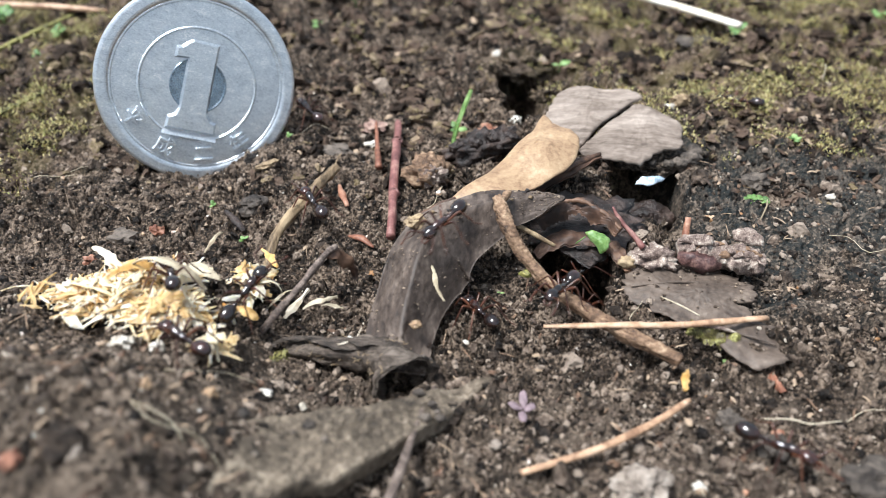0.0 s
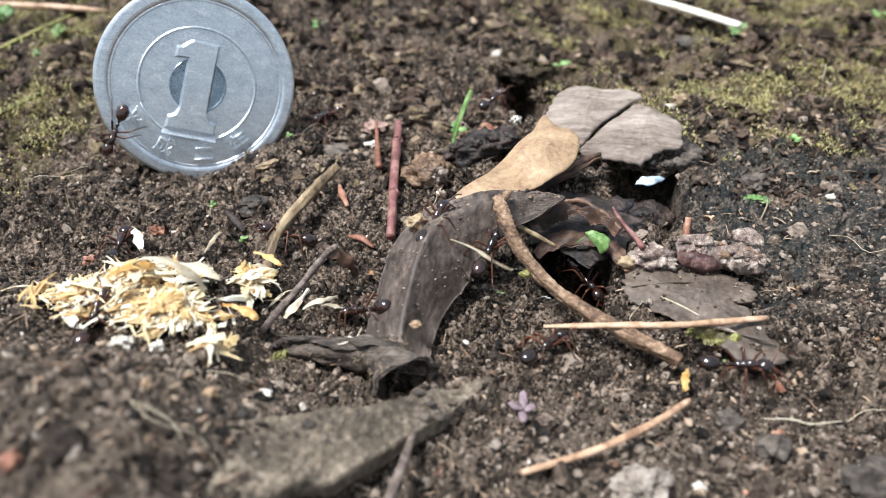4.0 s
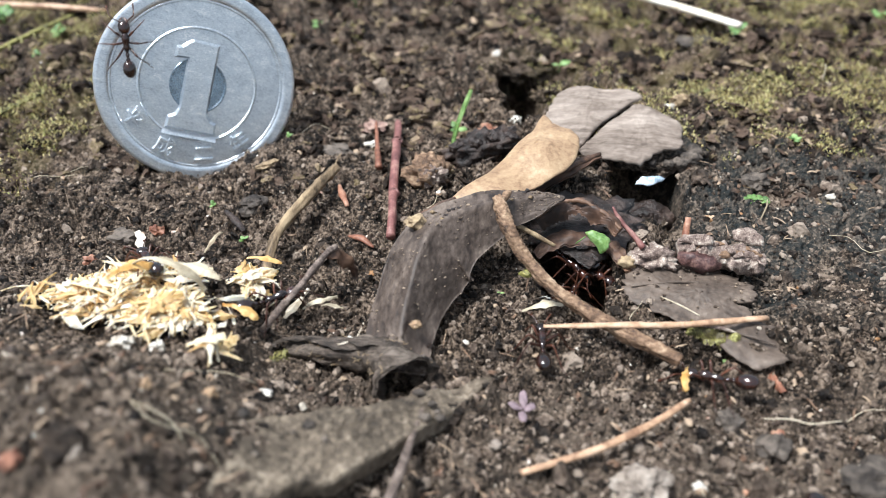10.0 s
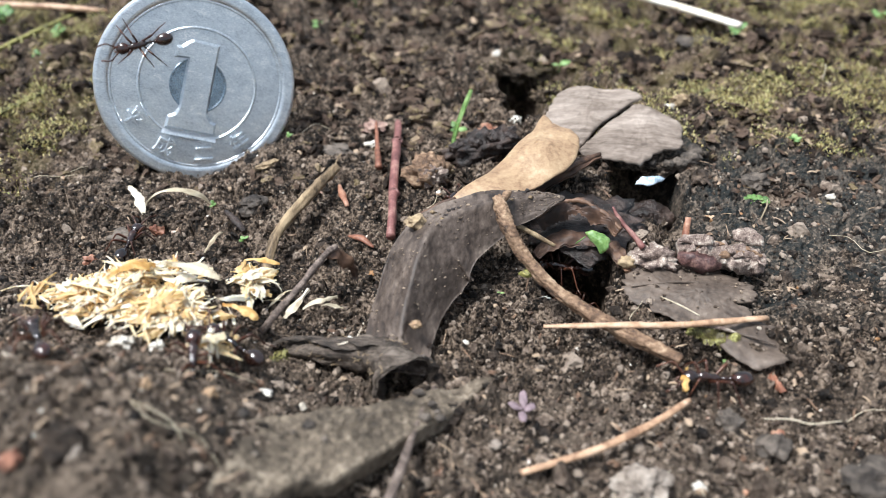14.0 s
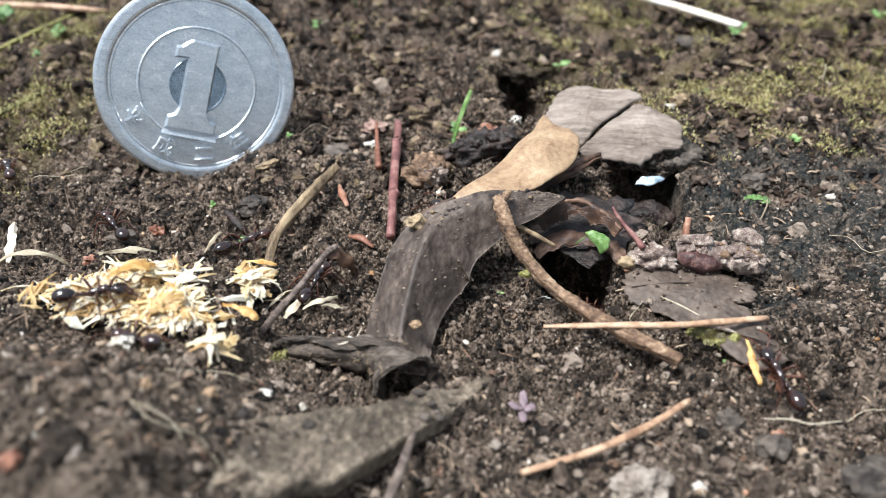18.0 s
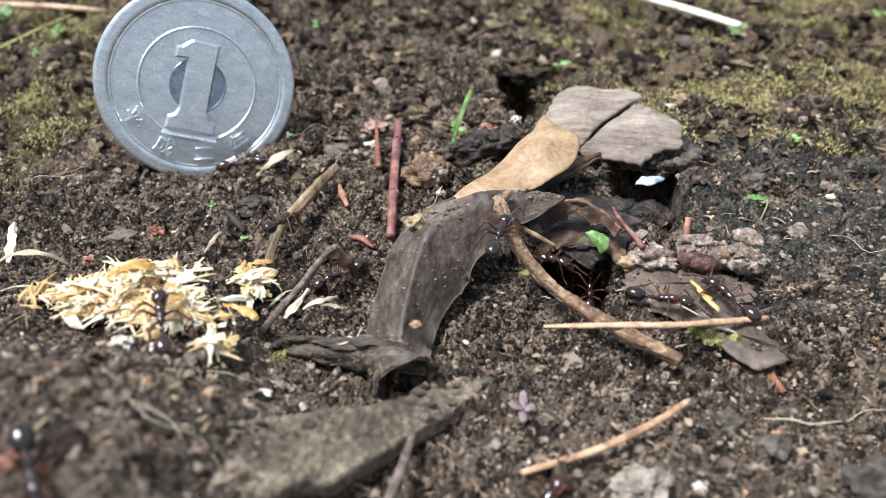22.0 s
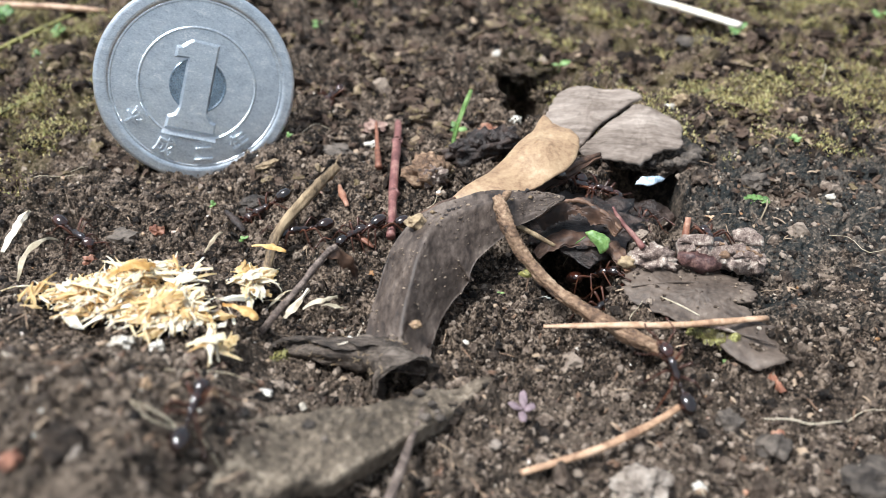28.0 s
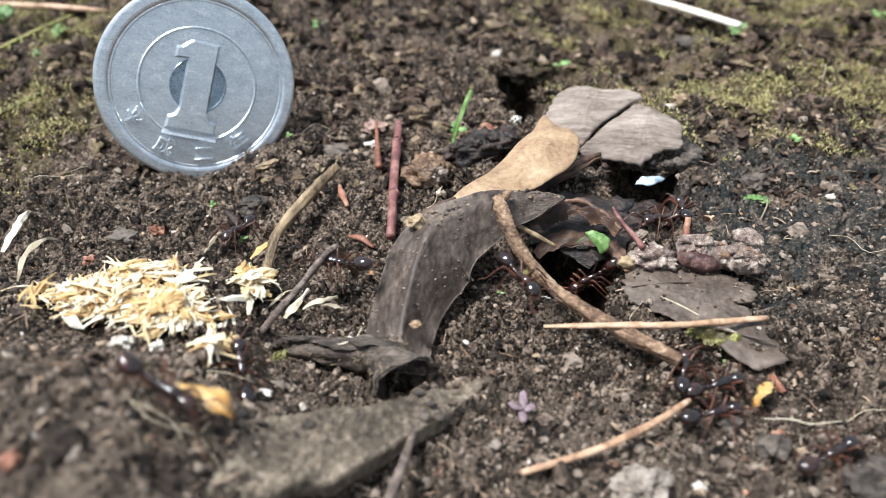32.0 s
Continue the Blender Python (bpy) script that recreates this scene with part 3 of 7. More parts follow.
def rootlets():
    rng = random.Random(8)
    shapes = []
    for _ in range(26):
        y = 28 * math.exp(rng.random() * 1.35)
        x = (rng.random() * 2 - 1) * (14 + 0.45 * y)
        a, ln = rng.random() * 6.28, 1.5 + 4 * rng.random()
        pts = []
        for k in range(4):
            px, py = x + math.cos(a) * ln * k / 3, y + math.sin(a) * ln * k / 3
            a += rng.uniform(-0.5, 0.5)
            pts.append((px, py, gtop(px, py) + 0.25 + rng.random() * 0.4, 0.035 * rng.uniform(0.6, 1.4)))
        shapes.append(tube(pts, 8, 4))
    tagged(part("rootlets", joined(*shapes), SHAVING_GREY), "thin pale rootlets lying on soil", "roots", kind="stuff")


LITTER = surface("plant_litter", [(0.1, (0.035, 0.02, 0.012)), (0.35, (0.11, 0.06, 0.035)), (0.6, (0.17, 0.105, 0.065)), (0.95, (0.34, 0.25, 0.17))], 1.0, (0.45, 0.8), 0.5, 0.25, 0.08, vary=0.9, island=True)


def litter():
    """Slivers, splinters and torn scraps of dead plants all over the soil."""
    rng = random.Random(31)
    shapes = []
    for i in range(1500):
        y = 26 * math.exp(rng.random() * 1.5)
        x = (rng.random() * 2 - 1) * (14 + 0.48 * y)
        if i > 1000:
            y = rng.uniform(70, 118)
            x = rng.uniform(4, 14 + 0.48 * y)
        size = 1 + 0.7 * max(0, (y - 60) / 50)
        if rng.random() < 0.5:
            one = strip(rng.uniform(0.5, 1.9) * size, rng.uniform(0.08, 0.2) * size, rng.uniform(0, 50), rng.uniform(0, 60), 5, 0.8, 0.05, rng.random() * 50)
        else:
            one = strip(rng.uniform(0.4, 0.9) * size, rng.uniform(0.3, 0.7) * size, rng.uniform(10, 70), rng.uniform(0, 50), 5, 0.8, 0.06, rng.random() * 50)
        turn = Euler((radians(rng.uniform(-35, 35)), radians(rng.uniform(-20, 20)), rng.uniform(0, 6.28))).to_matrix().to_4x4()
        shapes.append(moved(one, Matrix.Translation((x, y, gtop(x, y) + 0.12)) @ turn))
    tagged(part("litter_bits", joined(*shapes), LITTER, smooth=False), "tiny brown plant splinters strewn on soil", "litter", kind="stuff")


# Pale sand whose high albedo paints in the soil's mineral glints.
GLINT_SAND = surface("mineral_glint_sand", [(0.1, (0.1, 0.08, 0.06)), (0.5, (0.26, 0.21, 0.16)), (0.9, (0.5, 0.44, 0.36))], 1.0, (0.25, 0.6), 0.3, 0.2, 0.05, vary=0.8, island=True)
build_ground()
crumbs("soil_crumbs", 1, 15000, 0.08, 0.42, 1, CRUMB, "loose dark soil crumbs", "soil crumbs", sink=0.05)
crumbs("soil_clods", 2, 420, 0.3, 0.95, 2, CRUMB, "larger brown clods of soil", "soil clods", sink=-0.2)
crumbs("fine_crumbs", 9, 36000, 0.06, 0.22, 1, CRUMB, "fine dark soil grains", "soil grains", sink=0.25)
crumbs("sand_grains", 6, 2600, 0.04, 0.15, 1, GLINT_SAND, "tiny pale mineral grains in soil, coloured bright for glints", "sand", sink=0.4)
crumbs("pale_grit", 3, 330, 0.07, 0.24, 2, GRIT, "pale and rusty grit on the soil", "grit", sink=0.2, smooth=True)
fragments()
moss()
litter()
rootlets()


# ---- the coin ----
COIN_POSE = at(-25.5, 76.6, 7.15, 75, 0, 22) @ pose(0, 0, 0, 0, 0, -22)


def lathe(profile, segs=128):
    verts, faces = [], []
    for r, z in profile:
        for j in range(segs):
            a = 2 * math.pi * j / segs
            verts.append((r * math.cos(a), r * math.sin(a), z))
    for i in range(len(profile) - 1):
        for j in range(segs):
            a, b = i * segs + j, i * segs + (j + 1) % segs
            faces.append((a, a + segs, b + segs, b))
    return verts, faces


def glyph(name, text, size, m, parent, label, deep=0.24):
    cu = bpy.data.curves.new(name, "FONT")
    cu.body, cu.size, cu.align_x, cu.align_y = text, size * MM, "CENTER", "CENTER"
    cu.extrude, cu.bevel_depth, cu.bevel_resolution = deep * MM, 0.06 * MM, 1
    tmp = new("tmp_text", cu)
    me = bpy.data.meshes.new_from_object(tmp.evaluated_get(bpy.context.evaluated_depsgraph_get()))
    bpy.data.objects.remove(tmp)
    me.materials.clear()
    me.materials.append(COIN)
    return part(name, me, COIN, parent, label, m)


def raised(outline, low, high, inset):
    """A raised plate with sloped sides from a flat outline."""
    n = len(outline)
    c = np.array(outline, float)
    nxt, prv = np.roll(c, -1, axis=0), np.roll(c, 1, axis=0)
    d1, d2 = nxt - c, c - prv
    d1 /= np.linalg.norm(d1, axis=1)[:, None]
    d2 /= np.linalg.norm(d2, axis=1)[:, None]
    n1, n2 = np.stack([-d1[:, 1], d1[:, 0]], axis=1), np.stack([-d2[:, 1], d2[:, 0]], axis=1)
    mid = n1 + n2
    mid /= np.maximum(0.4, (mid * n1).sum(axis=1))[:, None]
    inner = c + mid * inset
    verts = [(x, y, low) for x, y in c] + [(x, y, high) for x, y in inner]
    faces = [(i, (i + 1) % n, n + (i + 1) % n, n + i) for i in range(n)] + [tuple(range(n, 2 * n))]
    return verts, faces


def build_coin():
    coin = thing("coin", COIN_POSE, "silvery aluminium coin standing upright in the soil", "coin")
    prof = [(0.01, 0.55), (5.75, 0.55), (8.45, 0.55), (8.62, 0.6), (8.8, 0.7), (9.0, 0.74), (9.65, 0.74), (9.86, 0.68), (9.98, 0.5), (10.0, 0.3),
            (10.0, -0.3), (9.98, -0.5), (9.86, -0.68), (9.65, -0.74), (9.0, -0.74), (8.5, -0.55), (0.01, -0.55)]
    part("body", lathe(prof), COIN, coin, smooth=False)
    part("rim_line", lathe([(8.36, 0.545), (8.44, 0.62), (8.56, 0.62), (8.62, 0.58)]), COIN, coin, "thin inner rim line", smooth=False)
    part("circle_line", lathe([(5.66, 0.545), (5.76, 0.66), (5.86, 0.66), (5.96, 0.545)]), COIN, coin, "raised circle round the numeral", smooth=False)
    part("inner_disc", lathe([(2.85, 0.545), (2.78, 0.63), (2.7, 0.63), (2.6, 0.56), (0.01, 0.56)]), COIN_DARK_MIRROR, coin, "small centre disc behind the numeral", smooth=False)
    one = [(-2.6, -4.9), (2.55, -4.9), (2.5, -3.6), (1.9, -3.4), (1.45, -2.7), (1.45, 4.5), (-1.2, 4.5), (-1.7, 4.2), (-2.2, 3.7), (-2.75, 3.55),
           (-2.75, 2.35), (-1.5, 2.45), (-1.55, -2.6), (-1.8, -3.2), (-2.5, -3.6)]
    part("numeral", raised(one, 0.545, 0.92, 0.24), COIN, coin, "raised numeral one", smooth=False)
    foot = ([(-2.75, -5.55, 0.54), (2.7, -5.55, 0.54), (2.7, -5.5, 0.98), (-2.75, -5.5, 0.98), (2.7, -5.0, 0.54), (-2.75, -5.0, 0.54)], [(0, 1, 2, 3), (3, 2, 4, 5), (1, 4, 2), (0, 3, 5)])
    part("foot_line", foot, COIN, coin, "raised line under the numeral", smooth=False)
    for ch, a in (("平", 219), ("成", 252), ("二", 284), ("年", 316)):
        p = pose(7.3 * MM * math.cos(radians(a)), 7.3 * MM * math.sin(radians(a)), 0.58 * MM, 0, 0, a + 90)
        glyph("inscription", ch, 2.0, p, coin, "raised inscription character")
    return coin


build_coin()


# ---- dead leaves and bark in the middle ----
def build_grey_leaf():
    leaf = thing("curled_leaf", at(-2, 48, 0), "weathered grey-brown dead leaf, curled and folded over", "dead leaf")
    off = np.array([2, -48, 0, 0, 0, 0, 0])
    spine = [(-3.2, 41.2, 1.2, 2.2, 1.9, -16, -12), (-3.1, 43.6, 2.5, 3.3, 3.0, -28, -46), (-2.6, 46.6, 4.2, 4.2, 4.2, -42, -56), (-1.8, 49.6, 5.7, 4.3, 5.4, -40, -55), (-0.7, 52.2, 6.5, 3.0, 5.6, -26, -52),
             (1.8, 54.4, 6.4, 2.3, 3.9, -10, -50), (5.2, 56.2, 6.2, 1.7, 2.5, -5, -52), (8.2, 57.5, 5.6, 1.1, 1.5, 0, -45), (10.5, 58.4, 5.1, 0.2, 0.2, 0, 0)]
    blade = ribbon([np.array(r) + off for r in spine], 110, 22, 0.25, 0.28, 2.6, 3, 0.03, 0.06)
    part("blade", blade, LEAF_GREY, leaf)
    dust = random.Random(17)
    specks = []
    for _ in range(900):
        pick = dust.randrange(110 * 45)
        v = max(Vector(blade[0][pick]), Vector(blade[0][pick + 110 * 45]), key=lambda p: p.z - p.y)
        if noise.noise(v * 0.45) > dust.uniform(-0.25, 0.35):
            r = dust.uniform(0.03, 0.09) * (1 + (dust.random() < 0.1))
            specks.append(moved(lump(r, r * 0.8, r * 0.6, 1, 0.5, 0.6, dust.random() * 9), Matrix.Translation(v + Vector((0, -0.03, 0.04)))))
    tagged(part("soil_specks", joined(*specks), DUST, leaf, "soil specks stuck to the blade", smooth=False), kind="stuff")
    rng = random.Random(3)
    for _ in range(16):
        f = rng.random()
        x, y, z = 1.4 + 8.0 * f + rng.uniform(-0.8, 0.8), 5.2 + 4.3 * f + rng.uniform(-0.2, 1.0), 6.45 - 0.5 * f
        part("soil_grain", lump(0.2, 0.17, 0.14, 2, 0.5, 0.6, rng.random() * 9), TWIG_TAN if rng.random() < 0.5 else BARK_DARK, leaf, "", at(x, y, z))
    path = spline([(-11.8, 44.6, 0.4, 0.5), (-9.2, 43.9, 0.7, 0.8), (-6.4, 43.6, 0.8, 1.05), (-4.6, 43.2, 0.8, 1.5), (-3.5, 42.0, 0.8, 2.0), (-2.7, 40.3, 1.0, 2.3)], 34)
    roll = []
    for i in range(34):
        d = (Vector(path[min(i + 1, 33)][:3]) - Vector(path[max(i - 1, 0)][:3])).normalized()
        side = d.cross(Vector((0, 0, 1))).normalized()
        top = side.cross(d)
        row = []
        for k in range(19):
            a = radians(-75 + 318 * k / 18)
            w = path[i][3] * (1 + (0.7 - 0.014 * i) * noise.noise(Vector((i * 0.13, k * 0.35, 2))) + 0.25 * noise.noise(Vector((i * 0.4, k * 0.9, 7))))
            q = Vector(path[i][:3]) + (side * math.cos(a) + top * math.sin(a) * 0.85) * w
            row.append((q.x + 2, q.y - 48, q.z))
        roll.append(row)
    part("rolled_base", shell(roll, 0.22), LEAF_ROLL, leaf, "rolled dry base of the leaf, open at its end")
    layers = random.Random(29)
    for i in (2, 6, 10, 15):
        p, q = Vector(path[i][:3]), Vector(path[min(i + 5, 33)][:3])
        turn = math.degrees(math.atan2(q.y - p.y, q.x - p.x))
        spot = Vector((p.x + 2, p.y - 48, p.z + path[i][3] * 0.9))
        part("torn_layer", strip(layers.uniform(3.0, 5.0), layers.uniform(0.9, 1.5), layers.uniform(20, 60), layers.uniform(20, 80), 20, 0.6, 0.08, i * 2.3), LEAF_ROLL, leaf, "torn papery layer of the rolled leaf",
             at(spot.x, spot.y + layers.uniform(-0.7, 0.2), spot.z, layers.uniform(-40, 10), layers.uniform(-8, 8), turn + layers.uniform(-14, 14)))
    wisps = random.Random(23)
    hair = []
    for _ in range(46):
        i, k = wisps.randrange(0, 30), wisps.randrange(3, 15)
        p = Vector(roll[i][k])
        pts = [(*p, 0.03)]
        lean = Vector((wisps.uniform(-0.6, 0.5), wisps.uniform(-0.6, 0.3), wisps.uniform(0.0, 0.5)))
        for step in (1, 2, 3):
            p = p + lean * wisps.uniform(0.25, 0.6) + Vector((wisps.uniform(-0.2, 0.2), wisps.uniform(-0.2, 0.2), -0.04 * step))
            pts.append((*p, 0.03))
        hair.append(tube(pts, 7, 4))
    tagged(part("frayed_fibres", joined(*hair), TWIG_TAN, leaf, "pale frayed fibres"), kind="stuff")
    part("midrib", tube([(-1.1, -4.6, 2.5, 0.14), (-0.6, -1.4, 3.95, 0.2), (0.2, 1.6, 5.3, 0.2), (1.0, 3.8, 6.0, 0.12)], 24, 8, 0.2, 1.0, 4), LEAF_GREY, leaf, "raised midrib")


def build_tan_leaf():
    leaf = thing("tan_leaf", at(8, 64.5, 5.4), "tan dry leaf lying on leaf litter", "dead leaf")
    out = [(-7.6, -6.3), (-4.6, -2.6), (-1.4, 1.5), (0.1, 3.9), (0.9, 5.2), (1.5, 6.6), (2.2, 7.6), (2.7, 6.4), (3.4, 5.3), (4.4, 4.4), (5.0, 2.7), (4.5, 0.3), (3.4, -1.5), (1.6, -3.4), (-0.4, -4.9), (-3.2, -5.9)]
    part("blade", plate(out, 0.75, 0.2, 22, 130, 0.5, 3.4, 12, 0.015, (0.03, 0.06), 0.05), LEAF_TAN, leaf)
    part("stalk", tube([(-6.9, -5.9, -0.5, 0.2), (-8.6, -6.6, -0.9, 0.22), (-10.4, -7.6, -1.6, 0.14)], 16, 8, 0.25, 1, 4), LEAF_BROWN, leaf, "brown stalk")
    under = thing("brown_leaf", at(6, 63, 2), "dark brown dead leaf edge under the tan leaf", "dead leaf")
    o2 = np.array([-6, -63, -2, 0, 0, 0, 0])
    rows = [(-2.4, 58.8, 2.6, 0.3, 0.3, 0, 0), (0.4, 59.9, 3.2, 0.7, 0.9, -6, -20), (4.6, 61.3, 3.4, 1.2, 1.2, -6, -20), (8.6, 63.3, 3.6, 1.6, 1.2, -6, -26), (12.4, 65.9, 3.8, 1.2, 0.8, 0, -20), (15.4, 68.2, 3.6, 0.3, 0.3, 0, 0)]
    part("blade", ribbon([np.array(r) + o2 for r in rows], 34, 6, 0.25, 0.3, 1.5, 21), LEAF_BROWN, under)
    part("stalk", tube([(3.5, 0.6, 1.6, 0.28), (6.2, 2.6, 1.9, 0.3), (9.4, 5.2, 1.8, 0.22)], 14, 8, 0.25, 1, 2), LEAF_BROWN, under, "reddish brown stalk")


def build_bark_flake():
    flake = thing("bark_flake", at(18.2, 75.4, 4.5), "grey-brown weathered bark flake with a crack", "bark")
    left = [(-7.8, -1.1), (-6.9, 0.9), (-6.0, 2.2), (-3.6, 3.2), (-1.5, 2.8), (1.4, 2.9), (2.8, 1.5), (1.6, 0.9), (-1.5, -1.3), (-4.5, -4.6), (-6.4, -3.2)]
    right = [(1.9, 0.95), (3.0, 0.9), (4.7, 0.1), (6.6, -1.0), (6.3, -2.8), (5.8, -4.4), (3.6, -4.9), (1.2, -6.4), (-1.1, -6.1), (-4.4, -5.5), (-4.2, -4.7), (-1.2, -1.6)]
    part("piece", plate(left, 0.3, 0.4, 22, 130, 0.45, 3.4, 3, 0.035, (0.03, 0.38), 0.1), BARK_GREY, flake, "", at(0, 0, 0.35))
    part("piece", plate(right, 0.35, 0.4, 22, 130, 0.45, 3.4, 9, 0.035, (-0.05, 0.38), 0.1), BARK_GREY, flake, "", at(0.05, 0, 0.1))


def build_curled_brown():
    leaf = thing("curled_brown_leaf", at(11.5, 57, 2), "curled brown dead leaf with a crisp upturned edge", "dead leaf")
    o = np.array([-11.5, -57, -2, 0, 0, 0, 0])
    rows = [(8.2, 57.9, 3.0, 1.2, 0.8, -20, -70), (9.8, 58.3, 4.0, 1.6, 1.3, -20, -72), (11.7, 58.4, 4.5, 1.6, 1.3, -20, -74), (13.6, 57.4, 4.2, 1.2, 1.0, -20, -70), (15.2, 55.8, 3.4, 0.4, 0.6, 0, -60)]
    part("blade", ribbon([np.array(r) + o for r in rows], 70, 12, 0.2, 0.6, 1.0, 31, 0.35, 0.12), LEAF_BROWN, leaf)
    part("edge_roll", tube([(-3.2, 1.0, 1.1, 0.14), (-1.6, 1.5, 2.15, 0.2), (0.3, 1.6, 2.7, 0.22), (2.2, 0.5, 2.35, 0.2), (3.8, -1.1, 1.5, 0.12)], 60, 7, 0.9, 0.5, 3), LEAF_BROWN, leaf, "rolled crisp leaf edge")


def build_roof_leaf():
    """The litter that roofs the nest entrance."""
    leaf = thing("litter_piece", at(12.8, 58.6, 1.0), "dark crumbly dead leaf piece over the nest entrance", "dead leaf")
    part("blade", lump(4.9, 3.7, 0.6, 4, 0.55, 0.4, 17, 0.35), BARK_DARK, leaf, "", at(0.0, 1.6, 0.0, 6, -4, 0))
    part("lip", ribbon([(-4.6, -2.6, -0.3, 0.5, 0.5, 0, -30), (-2.6, -1.5, 0.5, 0.9, 0.7, 5, -35), (0.4, -1.5, 0.5, 1.0, 0.6, 5, -40), (2.2, -2.7, 0.2, 0.9, 0.5, 5, -30), (3.2, -4.8, -0.5, 0.4, 0.4, 0, 0)], 50, 8, 0.15, 0.4, 0.9, 8, 0.3, 0.12), LEAF_BROWN, leaf, "thin dark leaf edge over the hole")
    crust = thing("soil_crust", at(20.6, 71.6, 1.2), "thin dark soil crust bridging a burrow", "soil crust")
    part("crust", lump(4.6, 2.4, 0.6, 4, 0.5, 0.4, 43, 0.35), SOIL, crust, "", at(1.6, 0.8, 0.2, 18, 0, 0))
    for k, (x, y, r) in enumerate(((0.6, -1.3, 0.5), (2.4, -1.5, 0.6), (3.6, -1.2, 0.8), (4.8, -0.4, 1.1), (5.4, 1.2, 1.0))):
        part("crumb", lump(r, r * 0.8, r * 0.7, 3, 0.55, 0.45, k + 3, 0.3), CLOD_MAT, crust, "", at(x, y, 0.3))
    # Overhang added to keep light off the cleft's far wall.
    rear = thing("soil_crust", at(9.4, 97.0, 1.4), "dark soil crust added to shade a cleft", "soil crust")
    part("crust", lump(3.4, 3.8, 1.5, 4, 0.9, 0.35, 61, 0.6), SOIL, rear, "", at(0.4, 0.2, -1.2, -4, 6, 20))
    for k, (x, y, r) in enumerate(((-2.6, -4.4, 0.9), (0.9, -4.9, 0.6), (3.0, -5.6, 1.3), (-3.1, -9.0, 1.1), (2.9, -11.0, 1.0))):
        part("crumb", lump(r * 1.3, r, r * 0.7, 4, 0.8, 0.35, k + 13, 0.5), SOIL, rear, "", at(x, y, gtop(9.4 + x, 97 + y) - 1.2, 10 * k, 14, 40 * k))
    flat = thing("flat_leaf", at(20.2, 50.6, 0.4), "flat grey-brown dead leaf pressed on the soil", "dead leaf")
    part("blade", plate([(-5.1, 1.1), (-4.2, 3.2), (-1.0, 4.6), (2.8, 4.0), (5.6, 1.8), (5.8, 0.2), (5.0, -0.8), (2.2, -0.95), (4.6, -1.5), (4.2, -2.8), (2.0, -3.5), (-0.6, -3.4), (-2.1, -2.2), (-4.3, -0.8)], 0.3, 0.22, 22, 170, 0.55, 3.0, 23, 0.1, (0, 0.02), 0.1), LEAF_DIRT, flat)
    part("midvein", tube([(-4.4, 1.0, 0.3, 0.06), (-1.0, 1.3, 0.5, 0.09), (2.6, 1.2, 0.42, 0.08), (5.0, 0.6, 0.25, 0.04)], 24, 8, 0.3, 0.7, 2), LEAF_DIRT, flat, "flattened midvein")
    bits = random.Random(41)
    dust = []
    for _ in range(130):
        x, y, r = bits.uniform(-4.2, 5.2), bits.uniform(-2.2, 3.6), bits.uniform(0.05, 0.16)
        if noise.noise(Vector((x * 0.5, y * 0.5, 3))) > -0.1 and y < 4.2 - 0.1 * x * x:
            dust.append(moved(lump(r, r, r * 0.6, 1, 0.5, 0.6, x), Matrix.Translation((x, y, 0.42 + 0.02 * y))))
    tagged(part("soil_specks", joined(*dust), DUST, flat, "soil specks on the leaf", smooth=False), kind="stuff")
    low = thing("flat_leaf", at(23.2, 45.0, 0.55), "thin brownish leaf scrap half buried in soil", "dead leaf")
    part("blade", plate([(-1.8, 1.6), (0.6, 2.4), (2.9, 1.4), (3.0, -1.8), (0.6, -2.8), (-1.2, -1.6), (-2.2, 0.2)], 0.3, 0.22, 12, 80, 0.4, 2.0, 27, 0.1, (0, 0), 0.06), LEAF_DIRT, low)
    part("midvein", tube([(-1.8, 0.8, 0.5, 0.08), (0.4, 0.1, 0.55, 0.11), (2.2, -0.8, 0.45, 0.06)], 18, 8, 0.3, 0.7, 4), LEAF_DIRT, low, "flattened midvein")
    curl = thing("curled_scrap", at(20.8, 45.2, 1.0), "curled yellow-green dying leaf scrap", "dead leaf")
    part("blade", ribbon([(-1.8, 0.6, 0.5, 0.4, 0.5, 20, -50), (-0.6, 0.1, 0.3, 0.7, 0.9, 20, -60), (0.8, -0.2, 0.2, 0.7, 0.9, 20, -60), (1.9, 0.0, 0.0, 0.3, 0.5, 20, -40)], 30, 8, 0.16, 0.7, 0.6, 6, 0.4, 0.15), DYING_LEAF, curl)
    part("rim", tube([(-1.9, 0.7, 0.6, 0.1), (-0.6, 0.5, 0.65, 0.16), (0.8, 0.25, 0.55, 0.16), (1.9, 0.2, 0.15, 0.1)], 14, 6, 0.4, 0.6, 2), BARK_PALE, curl, "pale dry rim")


CLOD_MAT = surface("grey_clod", [(0.2, (0.02, 0.015, 0.012)), (0.5, (0.07, 0.056, 0.045)), (0.85, (0.16, 0.13, 0.105))], 1.2, (0.5, 0.9), 0.9, 0.3, 0.25, vary=0.3)
DYING_LEAF = surface("dying_leaf", [(0.15, (0.02, 0.016, 0.008)), (0.45, (0.075, 0.06, 0.02)), (0.7, (0.17, 0.16, 0.045)), (0.92, (0.34, 0.33, 0.12))], 1.0, (0.45, 0.75), 0.6, 0.3, 0.1, fine=0.7)
MOSS_LEAF = surface("yellowing_leaf", [(0.3, (0.05, 0.045, 0.015)), (0.5, (0.2, 0.19, 0.05)), (0.75, (0.34, 0.3, 0.1))], 1.2, (0.5, 0.8), 0.5, 0.4, 0.1)
build_grey_leaf()
build_tan_leaf()
build_bark_flake()
build_curled_brown()
build_roof_leaf()


